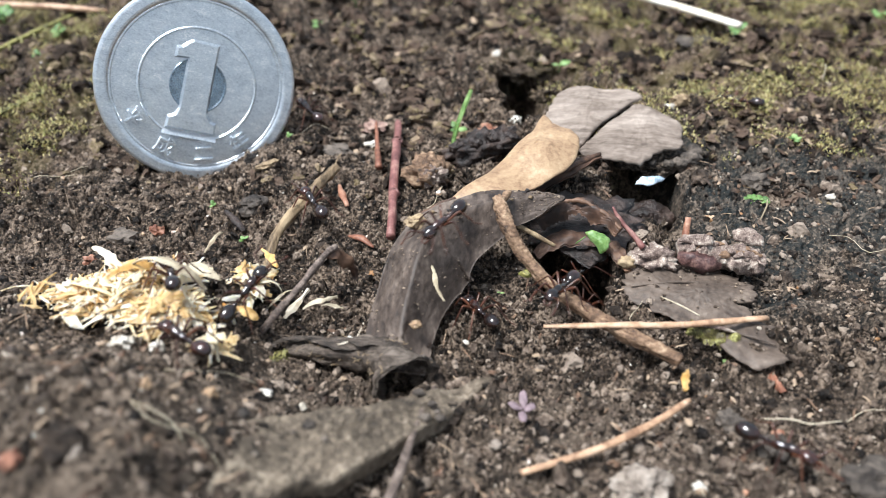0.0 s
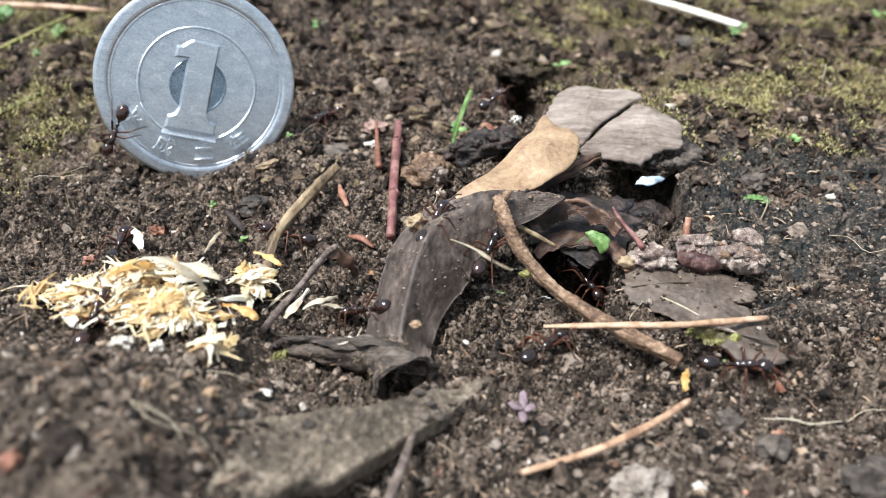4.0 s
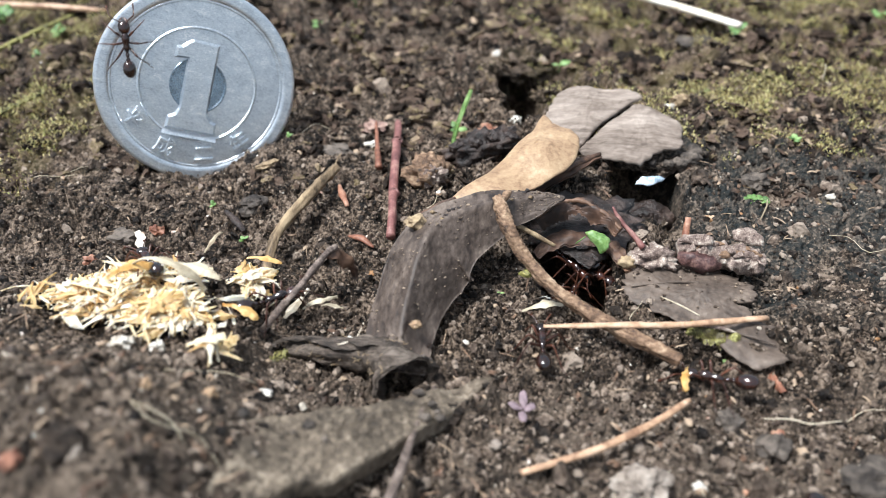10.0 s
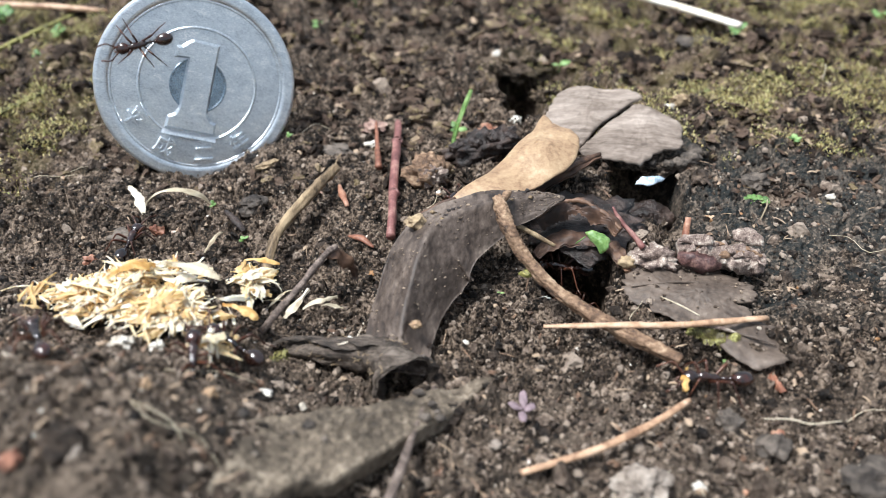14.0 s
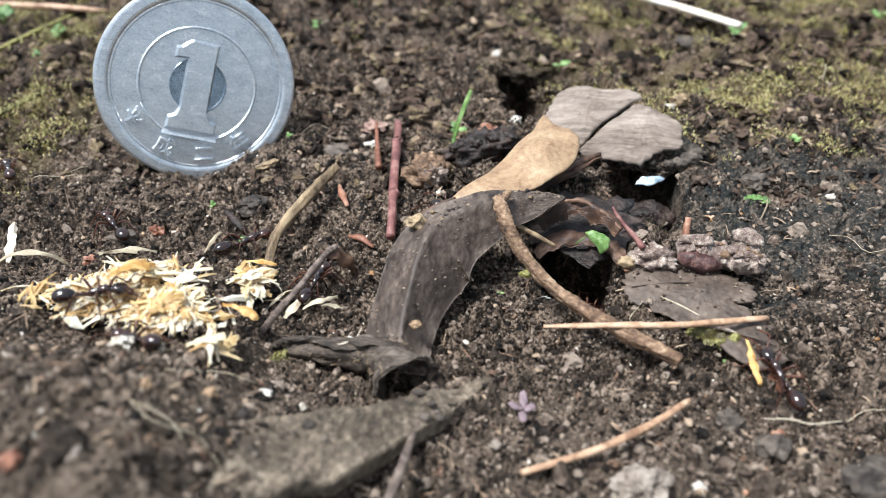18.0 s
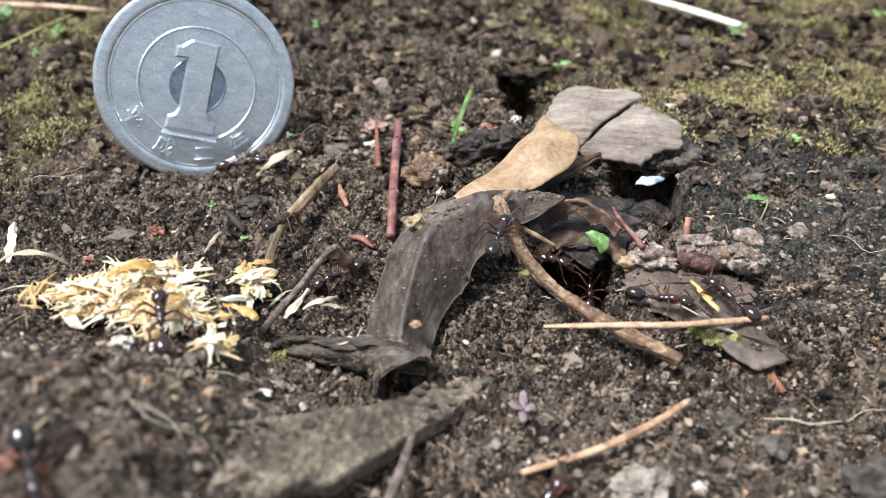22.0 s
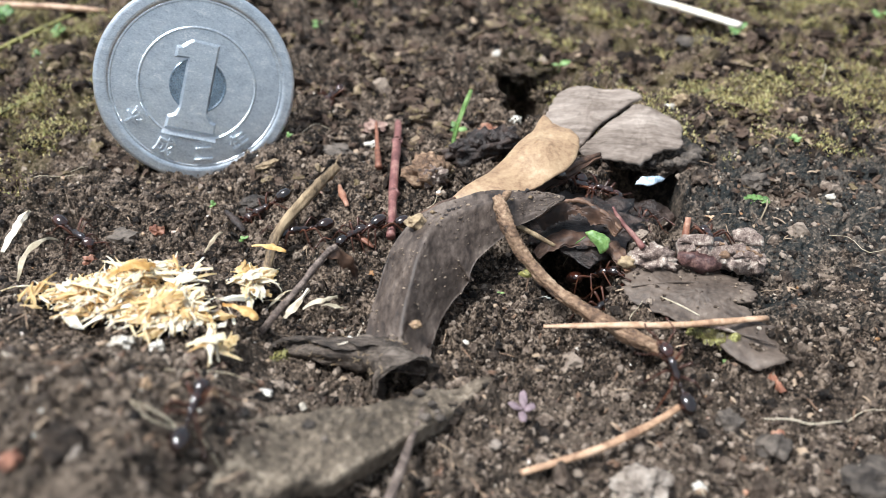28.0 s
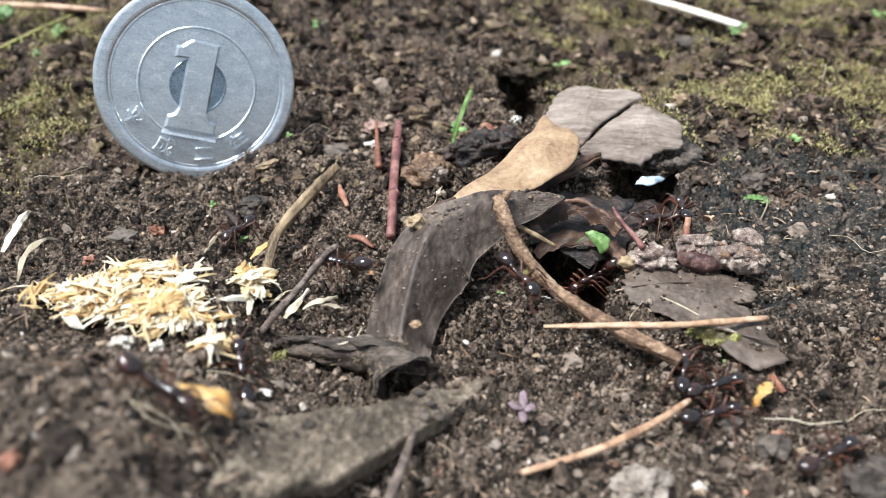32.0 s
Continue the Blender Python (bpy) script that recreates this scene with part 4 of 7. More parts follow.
# ---- twigs, needles and stems ----
def rod(name, pts, material, label, category, rows=26, sides=10, wobble=0.2, size=1.0, seed=0, ridges=0.0, flat=1.0, grooves=0.22):
    x0, y0, z0 = pts[0][:3]
    m = at(x0, y0, z0)
    shape = tube([(x - x0, y - y0, z - z0, r) for x, y, z, r in pts], rows, sides, wobble, size, seed, flat, ridges, grooves)
    return thing_rod(name, shape, material, m, label, category)


def thing_rod(name, shape, material, m, label, category):
    return single(name, shape, material, m, label, category)


STICK_DARK = surface("reddish_dark_stick", [(0.1, (0.04, 0.028, 0.023)), (0.45, (0.12, 0.088, 0.073)), (0.85, (0.29, 0.23, 0.19))], 0.9, (0.5, 0.8), 0.8, 0.25, 0.15, fine=0.8)


def rods():
    tw = thing("twig", at(17.7, 42.4, 0.8), "crooked brown twig with rough peeling bark", "twig")
    path = [(4.5, 55.0, 7.3, 0.46), (4.8, 53.6, 6.9, 0.55), (5.4, 52.0, 6.0, 0.56), (7.0, 50.2, 4.2, 0.5), (9.6, 47.8, 2.7, 0.5), (13.5, 44.7, 2.1, 0.6), (17.4, 41.8, 1.7, 0.46)]
    part("stem", tube([(x - 17.7, y - 42.4, z - 0.8, r) for x, y, z, r in path], 220, 28, 0.2, 1.0, 5, 1.0, 0.05, 0.3), TWIG_BROWN, tw)
    part("stub", tube([(-13.0, 12.4, 6.2, 0.3), (-12.4, 13.4, 6.3, 0.34), (-12.1, 14.0, 6.2, 0.2)], 8, 8, 0.3, 0.6, 3), TWIG_BROWN, tw, "short broken side stub")
    part("lichen", lump(0.55, 0.4, 0.3, 3, 0.6, 0.5, 3), MOSS_LEAF, tw, "yellowish crust on the bark", at(-11.0, 7.6, 2.6))
    rod("needle", [(7.6, 44.8, 2.4, 0.14), (12.0, 44.6, 2.7, 0.27), (18.0, 45.0, 2.4, 0.32), (25.6, 47.1, 1.2, 0.27)], NEEDLE, "straight orange-brown dry needle resting across a twig", "pine needle", 30, 8, 0.12, 1.2, 1, flat=0.7)
    rod("needle", [(5.0, 32.2, 1.3, 0.24), (7.5, 33.0, 1.4, 0.26), (10.5, 34.1, 1.5, 0.27), (14.4, 36.3, 1.4, 0.27), (17.3, 38.4, 1.3, 0.22)], NEEDLE, "slightly bent pinkish-brown dry needle on soil", "pine needle", 30, 8, 0.12, 1.0, 2, flat=0.8)
    t2 = thing("twig", at(-15, 53.7, 0.6), "thin bent tan twig lying on soil", "twig")
    path = [(-15.0, 52.0, 0.3, 0.36), (-15.0, 54.6, 1.2, 0.42), (-14.6, 57.7, 2.0, 0.42), (-12.5, 63.6, 2.2, 0.5), (-10.8, 69.6, 1.4, 0.42)]
    part("stem", tube([(x + 15, y - 53.7, z - 0.6, r) for x, y, z, r in path], 120, 20, 0.16, 1.2, 7, 1.0, 0.07, 0.2), TWIG_TAN, t2)
    part("splinter", tube([(4.0, 15.6, 0.8, 0.14), (4.3, 16.6, 1.4, 0.1), (4.5, 17.4, 1.5, 0.04)], 8, 6, 0.2, 0.6, 2), TWIG_TAN, t2, "frayed splinter")
    dk = thing("dark_twig", at(-13.8, 45.2, 1), "dark thin twig propped over the soil", "twig")
    path = [(-14.2, 44.8, 1.2, 0.24), (-12.6, 45.8, 3.0, 0.28), (-11.2, 46.9, 4.2, 0.27), (-9.4, 50.2, 5.0, 0.26), (-8.6, 51.4, 5.0, 0.24)]
    part("stem", tube([(x + 13.8, y - 45.2, z - 1, r) for x, y, z, r in path], 70, 14, 0.25, 0.8, 9, 1.0, 0.0, 0.3), STICK_DARK, dk)
    part("withered_leaf", ribbon([(4.4, 5.4, 4.2, 0.4, 0.6, -40, -50), (5.4, 6.3, 3.6, 0.9, 1.0, -50, -50), (6.4, 6.6, 2.2, 0.8, 1.0, -60, -60), (6.6, 6.4, 0.4, 0.3, 0.3, -60, -60)], 16, 5, 0.16, 0.4, 0.9, 3, 0.3), LEAF_BROWN, dk, "withered dark leaf at the twig's end")
    rod("fallen_stalk", [(-5.0, 79.6, 1.1, 0.42), (-4.9, 76.0, 1.15, 0.44), (-4.95, 75.2, 1.2, 0.58), (-4.9, 74.4, 1.2, 0.46), (-4.8, 66.0, 1.2, 0.46), (-4.75, 65.2, 1.2, 0.56), (-4.8, 64.4, 1.2, 0.46), (-4.7, 58.4, 0.9, 0.42)], RED_STEM, "straight purplish red plant stalk lying on soil", "stalk", 40, 10, 0.16, 1.2, 4)
    rod("red_sprig", [(-7.5, 80.2, 1.0, 0.14), (-7.1, 76.0, 1.0, 0.24), (-6.6, 70.5, 0.9, 0.38)], RUST, "thin rusty red plant sprig", "stem", 16, 7, 0.4, 1.0, 6)
    rod("red_twiglet", [(17.3, 55.2, 2.0, 0.3), (16.2, 56.4, 3.0, 0.22), (15.4, 57.2, 3.6, 0.22), (14.8, 57.9, 4.5, 0.1)], RED_STEM, "short dark red twiglet leaning upwards", "stem", 20, 8, 0.4, 0.8, 8)
    rod("stick", [(5.9, 55.9, 4.2, 0.2), (7.8, 55.5, 3.3, 0.25), (9.6, 55.0, 2.4, 0.18)], TWIG_TAN, "small pale brown stick", "twig", 14, 7, 0.2, 0.8, 3)
    rod("stick", [(21.6, 57.0, 0.2, 0.3), (21.8, 58.2, 1.6, 0.32), (22.0, 59.0, 2.6, 0.28)], RUST, "short reddish stick standing in soil", "twig", 12, 8, 0.2, 0.8, 5)
    rod("stick", [(-0.6, 39.9, 0.9, 0.22), (-1.7, 36.0, 1.8, 0.25), (-2.4, 32.4, 2.6, 0.3), (-3.4, 28.0, 3.4, 0.32)], STICK_DARK, "thin brown stick rising off the soil", "twig", 24, 8, 0.25, 1.0, 7)
    rod("pale_straw", [(26.8, 116.6, 3.0, 0.72), (33.4, 110.2, 3.0, 0.78), (40.0, 103.9, 2.8, 0.7)], SHAVING_WHITE, "bleached cream straw on mossy ground", "straw", 16, 10, 0.1, 1.5, 1, flat=0.6, grooves=0.04)
    rod("stick", [(-68.0, 117.6, 0.8, 0.5), (-58.0, 116.4, 0.8, 0.5), (-49.6, 115.3, 0.6, 0.3)], NEEDLE, "pinkish brown stick lying on far soil", "twig", 14, 8, 0.25, 1.5, 2)
    rod("red_chip", [(-10.4, 67.8, 0.5, 0.15), (-9.9, 65.8, 0.8, 0.34), (-9.2, 63.9, 0.5, 0.2)], RUST, "rusty red splinter on soil", "wood chip", 12, 7, 0.4, 0.6, 3, flat=0.6)
    rod("red_chip", [(-8.6, 58.9, 0.6, 0.15), (-7.4, 58.1, 0.9, 0.36), (-6.2, 57.3, 0.5, 0.16)], RUST, "rusty red splinter on soil", "wood chip", 12, 7, 0.4, 0.6, 4, flat=0.6)
    rod("dark_chip", [(-20.6, 62.6, 0.8, 0.2), (-19.4, 61.0, 1.0, 0.36), (-18.2, 59.4, 0.7, 0.25)], BARK_DARK, "dark woody chip on soil", "wood chip", 12, 7, 0.4, 0.6, 5)
    rod("fibre", [(22.4, 37.5, 0.35, 0.03), (24.2, 37.3, 0.55, 0.06), (25.6, 37.1, 0.3, 0.05), (27.8, 37.3, 0.35, 0.04)], SHAVING_GREY, "thin whitish fibre on soil", "fibre", 14, 5)
    rod("fibre", [(17.6, 49.2, 1.6, 0.05), (18.9, 48.0, 1.7, 0.08), (20.2, 47.0, 1.5, 0.05)], SHAVING_GREY, "thin pale fibre on a dead leaf", "fibre", 12, 5)
    rod("fibre", [(-9.6, 44.0, 1.6, 0.05), (-8.0, 43.2, 2.0, 0.06), (-6.6, 43.7, 2.2, 0.06), (-6.2, 44.8, 2.2, 0.04)], SHAVING_WHITE, "curved whitish fibre on the rolled leaf", "fibre", 16, 5)
    rod("fibre", [(29.8, 61.6, 0.5, 0.06), (30.8, 63.2, 0.9, 0.09), (31.4, 64.6, 0.8, 0.05)], SHAVING_GREY, "thin pale fibre on soil", "fibre", 12, 5)


rods()


# ---- seeds, chunks and stones ----
PINK_FLAKE = surface("pinkish_flake", [(0.15, (0.1, 0.055, 0.045)), (0.5, (0.27, 0.17, 0.135)), (0.85, (0.46, 0.34, 0.28))], 1.4, (0.5, 0.8), 0.6, 0.3, 0.12, fine=0.6)
SHELL = surface("purplish_shell", [(0.15, (0.02, 0.009, 0.009)), (0.5, (0.07, 0.032, 0.03)), (0.85, (0.19, 0.11, 0.09))], 1.4, (0.3, 0.55), 0.7, 0.3, 0.15, fine=0.7)


def lumps():
    nut = thing("seed_husk", at(-1.6, 68.8, 1.4), "round brown dry seed husk with a broken face", "seed husk")
    part("husk", lump(2.0, 1.8, 1.8, 4, 0.55, 0.55, 3, 0.3), TWIG_BROWN, nut)
    part("core", lump(1.2, 0.8, 1.2, 4, 0.7, 0.4, 5, 0.4), BARK_PALE, nut, "pale broken core", at(0.6, -1.3, 0.2))
    ch = thing("charred_wood", at(4.2, 73.4, 1.5), "black knobbly rotten wood piece", "rotten wood")
    part("piece", lump(3.7, 1.8, 1.7, 4, 0.5, 0.35, 8, 0.4), BARK_DARK, ch, "", at(0, 0, 0, 0, -8, 16))
    knobs = random.Random(6)
    for k in range(22):
        x, r = knobs.uniform(-3.0, 3.2), knobs.uniform(0.35, 0.75)
        part("knob", lump(r, r * 0.8, r * 0.7, 3, 0.6, 0.5, k, 0.3), BARK_DARK, ch, "", at(x, 0.28 * x + knobs.uniform(-1.5, 0.4), knobs.uniform(0.3, 1.4) + 0.1 * x))
    clod = thing("clod", at(20.4, 66.2, -2.6), "dark purplish clod inside a burrow", "clod")
    part("piece", lump(2.6, 1.8, 1.7, 4, 0.35, 0.6, 4, 0.12), BARK_DARK, clod)
    film = thing("film_scrap", at(20.6, 67.9, 0.9), "shiny bluish white film scrap at a burrow", "scrap")
    part("sheet", plate([(-1.5, -0.3), (-0.4, -0.6), (0.9, -0.3), (1.5, 0.1), (0.6, 0.6), (-0.8, 0.5)], 0.25, 0.1, 5, 30, 0.25, 0.8, 3, 0.2), SILVER_FILM, film, "", at(0, 0, 0, 20, 0, 8))
    ch = thing("bark_chunk", at(23.6, 54.6, 1.1), "pale flaking bark chunk split open", "bark")
    part("core", tube([(-3.3, 0.7, 0.7, 0.95), (-1.6, 0.5, 0.6, 1.15), (0.6, 0.1, 0.4, 1.25), (2.6, -0.3, 0.3, 1.3), (3.9, -0.7, 0.1, 0.8)], 110, 28, 0.35, 0.6, 6, 0.8, 0.0, 0.4), BARK_PALE, ch)
    rng = random.Random(9)
    for k in range(26):
        f = rng.random()
        o = [(rng.uniform(0.4, 1.0) * math.cos(a) * 0.75, rng.uniform(0.4, 1.0) * math.sin(a) * 0.4) for a in np.linspace(0, 5.4, 7)]
        part("scale", plate(o, 0.12, 0.14, 4, 24, 0.25, 0.5, k, 0.25), BARK_PALE if k % 3 else TWIG_BROWN, ch, "", at(-2.6 + 6.0 * f, 0.5 - 1.3 * f + rng.uniform(-0.8, 0.6), 1.5 - 0.4 * f + rng.uniform(-0.35, 0.1), rng.uniform(-35, 40), rng.uniform(-20, 20), rng.uniform(-40, 40)))
    part("dark_shell", tube([(-3.5, -0.2, 0.7, 0.4), (-2.4, -0.6, 0.6, 0.85), (-1.0, -0.9, 0.35, 0.8), (0.1, -0.9, 0.2, 0.35)], 30, 14, 0.25, 0.8, 3, 1.0, 0.05, 0.3), SHELL, ch, "dark brown split shell")
    part("flap", plate([(-1.2, -0.5), (1.1, -0.6), (1.4, 0.2), (0.2, 0.9), (-1.0, 0.5)], 0.2, 0.2, 5, 30, 0.3, 0.7, 8, 0.2), BARK_PALE, ch, "raised bark flap", at(2.6, 1.1, 1.7, 40, 0, -20))
    part("flap", plate([(-1.3, -0.4), (1.1, -0.5), (1.2, 0.4), (-1.0, 0.5)], 0.2, 0.22, 5, 30, 0.3, 0.7, 11, 0.2), BARK_PALE, ch, "raised bark flap", at(-1.9, 0.4, 1.95, 10, 0, -10))
    bit = thing("bark_bit", at(18.5, 54.7, 1.1), "pale crumbly bark bit", "bark")
    part("piece", lump(1.9, 1.2, 1.0, 4, 0.7, 0.45, 9, 0.4), BARK_PALE, bit)
    part("piece", lump(0.9, 0.7, 0.6, 3, 0.6, 0.5, 12, 0.3), BARK_PALE, bit, "", at(-1.4, 0.5, 0.1))
    part("chip", lump(0.8, 0.6, 0.6, 3, 0.5, 0.5, 14, 0.2), TWIG_TAN, bit, "tan crumb", at(-2.6, -0.3, 0.0))
    st = thing("stone", at(12.6, 31.6, 0.5), "pale grey rough pebble on soil", "pebble")
    part("piece", lump(1.75, 1.5, 1.2, 4, 0.65, 0.6, 5, 0.25), STONE, st, smooth=False)
    slab = thing("stone_slab", at(-7, 34, 3.46), "flat brownish stone slab sunk in soil", "stone")
    out = [(-8.0, -7.3), (-4.3, -6.7), (-1.7, -5.1), (1.3, -3.2), (4.6, 0.1), (8.5, 4.4), (11.5, 7.8), (9.7, 6.8), (3.7, 3.7), (-1.3, 1.3), (-5.5, -0.4), (-9.1, -3.4), (-10.7, -6.3)]
    part("slab", plate(out, 0.0, 1.6, 40, 220, 0.7, 2.6, 6, 0.03, (-0.24, -0.08), 0.2), SLAB, slab, "", at(0, 0, -0.7))
    rng = random.Random(15)
    for k in range(34):
        x, y = rng.uniform(-11, 8), rng.uniform(-6, 6)
        if 0.55 * x - 1.5 < y < 0.4 * x + 3:
            r = rng.uniform(0.15, 0.5)
            part("crumb", lump(r, r * 0.8, r * 0.6, 2, 0.5, 0.6, k), CLOD_MAT, slab, "soil crumb on the slab", at(x, y, -0.24 * x - 0.08 * y + 0.15))
    rng = random.Random(4)
    specs = [(8.1, 51.5, 0.7, 0.9, 0.32, 0.3, WHITE_BIT, "white rice-like grain on soil", "grain", 25), (-7.3, 45.8, 0.5, 0.45, 0.36, 0.3, WHITE_BIT, "small white grain on soil", "grain", 0),
             (-2.05, 44.1, 3.2, 0.42, 0.34, 0.26, LEAF_TAN, "tan grain lying on a dead leaf", "grain", 10), (1.7, 45.5, 0.5, 0.3, 0.5, 0.15, WHITE_BIT, "small whitish ring-shaped grain", "grain", 0),
             (23.6, 37.1, 0.3, 0.4, 0.32, 0.25, RUST, "small orange grain on soil", "grain", 0), (-12.1, 37.64, 0.5, 0.5, 0.35, 0.3, WHITE_BIT, "small white grain on soil", "grain", -20),
             (-9.84, 37.69, 0.5, 0.3, 0.3, 0.26, WHITE_BIT, "small white grain on soil", "grain", 0), (-14.53, 34.39, 0.5, 0.5, 0.42, 0.3, LEAF_TAN, "small tan grain on soil", "grain", 20),
             (-17.53, 32.83, 0.5, 0.3, 0.5, 0.3, LEAF_TAN, "small tan grain on soil", "grain", 0), (-19.25, 26.47, 0.5, 0.75, 0.5, 0.4, STONE, "cream pebble on soil", "pebble", 15),
             (3.6, 35.3, 0.3, 0.42, 0.4, 0.35, STONE, "pinkish pale pebble on soil", "pebble", 0), (16.6, 32.0, 0.2, 0.5, 0.4, 0.4, WHITE_BIT, "white pebble on soil", "pebble", 0),
             (-21.71, 39.11, 0.5, 0.8, 0.6, 0.5, WHITE_BIT, "white crumb beside the shavings", "crumb", 0), (-19.5, 39.54, 0.5, 0.5, 0.4, 0.4, WHITE_BIT, "white crumb beside the shavings", "crumb", 0),
             (25.8, 82.8, 1.2, 0.75, 0.45, 0.4, WHITE_BIT, "white bit on mossy soil", "crumb", 10), (27.3, 83.4, 1.5, 1.1, 0.7, 0.6, TWIG_TAN, "tan crumb on mossy soil", "crumb", 0),
             (7.0, 97.6, 0.6, 0.5, 0.45, 0.4, WHITE_BIT, "bluish white bit on soil", "crumb", 0), (8.0, 79.0, 1.3, 0.7, 0.5, 0.6, WHITE_BIT, "white bit at a burrow", "crumb", 30),
             (38.6, 66.6, 0.6, 0.5, 0.3, 0.3, WHITE_BIT, "small white grain on soil", "grain", 0), (25.9, 62.6, 0.6, 0.95, 0.3, 0.3, NEEDLE, "tan curved chip on soil", "wood chip", -50),
             (24.9, 41.9, 0.5, 0.36, 1.1, 0.3, RUST, "orange-red chip on soil", "wood chip", 12), (-8.3, 81.9, 0.9, 1.7, 1.5, 0.6, PINK_FLAKE, "pinkish brown flake on soil", "wood chip", 0), (-8.0, 78.0, 0.9, 0.8, 0.45, 0.4, WHITE_BIT, "white crumb beside a pinkish flake", "crumb", 30),
             (5.2, 79.0, 1.8, 1.2, 0.9, 0.8, RUST, "pinkish brown crumb by a burrow", "crumb", 0), (-21.9, 25.79, 0.5, 0.55, 0.6, 0.35, RUST, "rust red crumb on soil", "crumb", 0),
             (-31.5, 56.3, 0.7, 0.65, 0.5, 0.5, RUST, "small rusty crumb on soil", "crumb", 0), (-26.9, 60.9, 0.8, 0.75, 0.7, 0.6, RUST, "reddish brown clod on soil", "crumb", 0),
             (-18.3, 71.0, 1.4, 1.2, 0.5, 0.3, TWIG_TAN, "tan chip beside the coin", "wood chip", 25), (-2.2, 53.2, 6.2, 0.8, 0.6, 0.5, TWIG_TAN, "tan crumb on the curled leaf", "crumb", 20),
             (20.4, 37.9, 0.4, 0.9, 0.8, 0.7, CLOD_MAT, "grey-brown clod on soil", "clod", 0), (22.6, 35.6, 0.3, 1.3, 0.9, 0.8, CLOD_MAT, "grey-brown clod on soil", "clod", 20),
             (-29.6, 59.6, 0.8, 1.3, 1.0, 0.6, CLOD_MAT, "flat grey clod on soil", "clod", 10), (-18.6, 64.4, 0.9, 1.5, 1.0, 0.7, CLOD_MAT, "grey crumbly clod on soil", "clod", 0),
             (-11.6, 75.6, 1.0, 1.6, 1.2, 0.7, CLOD_MAT, "grey crumbly clod on soil", "clod", 0), (31.8, 69.0, 0.8, 1.4, 1.1, 0.7, CLOD_MAT, "grey crumbly clod on soil", "clod", 0),
             (28.4, 32.6, 0.4, 2.2, 1.5, 1.0, CLOD_MAT, "broad grey-brown clod on soil", "clod", 8), (34.4, 102.0, 2.0, 2.6, 1.6, 1.0, CLOD_MAT, "grey-brown clod on mossy ground", "clod", 0)]
    for i, (x, y, z, ln, w, curl, rz, mt, label) in enumerate([(-9.9, 49.1, 1.0, 3.0, 0.55, 40, 20, SHAVING_GREY, "cream ragged shaving on the soil"), (-8.9, 48.6, 1.0, 2.0, 0.4, 40, -15, SHAVING_GREY, "cream ragged shaving on the soil"),
                                                               (-12.07, 49.05, 0.5, 4.4, 0.7, 30, 62, SHAVING_WHITE, "pale shaving leaning on a dark twig"), (-15.15, 47.27, 0.5, 2.6, 0.6, 60, 100, FOOD, "yellow shred beside the heap"),
                                                               (-25.06, 53.63, 0.5, 2.4, 1.0, 50, -10, SHAVING_WHITE, "white shaving bit behind the heap"), (-20.2, 57.0, 1.3, 3.0, 0.4, 90, 70, SHAVING_GREY, "thin pale shaving behind the heap")]):
        single("shaving", strip(ln, w, curl, 40, 16, 0.5, 0.06, 20 + i), mt, at(x, y, max(z, gtop(x, y) + 0.4), 15, -8, rz), label, "food scrap", smooth=False)
    clump = thing("moss_clump", at(-12.6, 43.2, gtop(-12.6, 43.2)), "small olive clump of moss by the rolled leaf", "moss")
    part("base", lump(1.0, 0.7, 0.5, 3, 0.6, 0.5, 4, 0.3), DYING_LEAF, clump)
    for k in range(16):
        part("leaf", strip(rng.uniform(0.5, 1.0), 0.2, 40, 20, 5, 0.8, 0.05, k), MOSS_LEAF, clump, "", at(rng.uniform(-0.8, 0.8), rng.uniform(-0.5, 0.5), 0.45, 0, rng.uniform(-70, -20), rng.uniform(0, 360)))
    for i, (x, y, z, a, b, c, mt, label, cat, rz) in enumerate(specs):
        kind = "grain" if cat == "grain" else cat.replace(" ", "_")
        z = max(gtop(x, y) + c * 0.5, z if z > 2.5 else -9)
        single(kind, lump(a, b, c, 3, 0.65, 0.55, i + 2, 0.28), mt, at(x, y, z, rng.uniform(-8, 8), rng.uniform(-8, 8), rz), label, cat, smooth=cat in ('grain', 'pebble'))


lumps()


# ---- green things ----
def sprout(x, y, size, count, seed, label, material=None):
    """A tiny plant: a few rounded leaves on a short stalk."""
    rng = random.Random(seed)
    z = gtop(x, y)
    t = thing("seedling", at(x, y, z), label, "seedling")
    part("stalk", tube([(0, 0, -0.3, 0.08 * size), (0.1 * size, 0, 0.4 * size, 0.07 * size), (0.05, 0.1 * size, 0.8 * size, 0.05 * size)], 6, 5), material or GREEN, t)
    for k in range(count):
        a = 360 * k / count + rng.uniform(-25, 25)
        ln = size * rng.uniform(0.7, 1.25)
        o = [(0, -0.1 * ln), (0.45 * ln, -0.42 * ln), (0.95 * ln, -0.3 * ln), (1.15 * ln, 0.05 * ln), (0.9 * ln, 0.36 * ln), (0.4 * ln, 0.4 * ln)]
        part("leaf", plate(o, 0.12 * ln, 0.07, 4, 22, 0.12 * ln, 0.7 * size, k + seed, 0.08), material or GREEN, t, "", at(0, 0, (0.5 + 0.35 * rng.random()) * size, rng.uniform(-12, 12), rng.uniform(-35, 5), a))


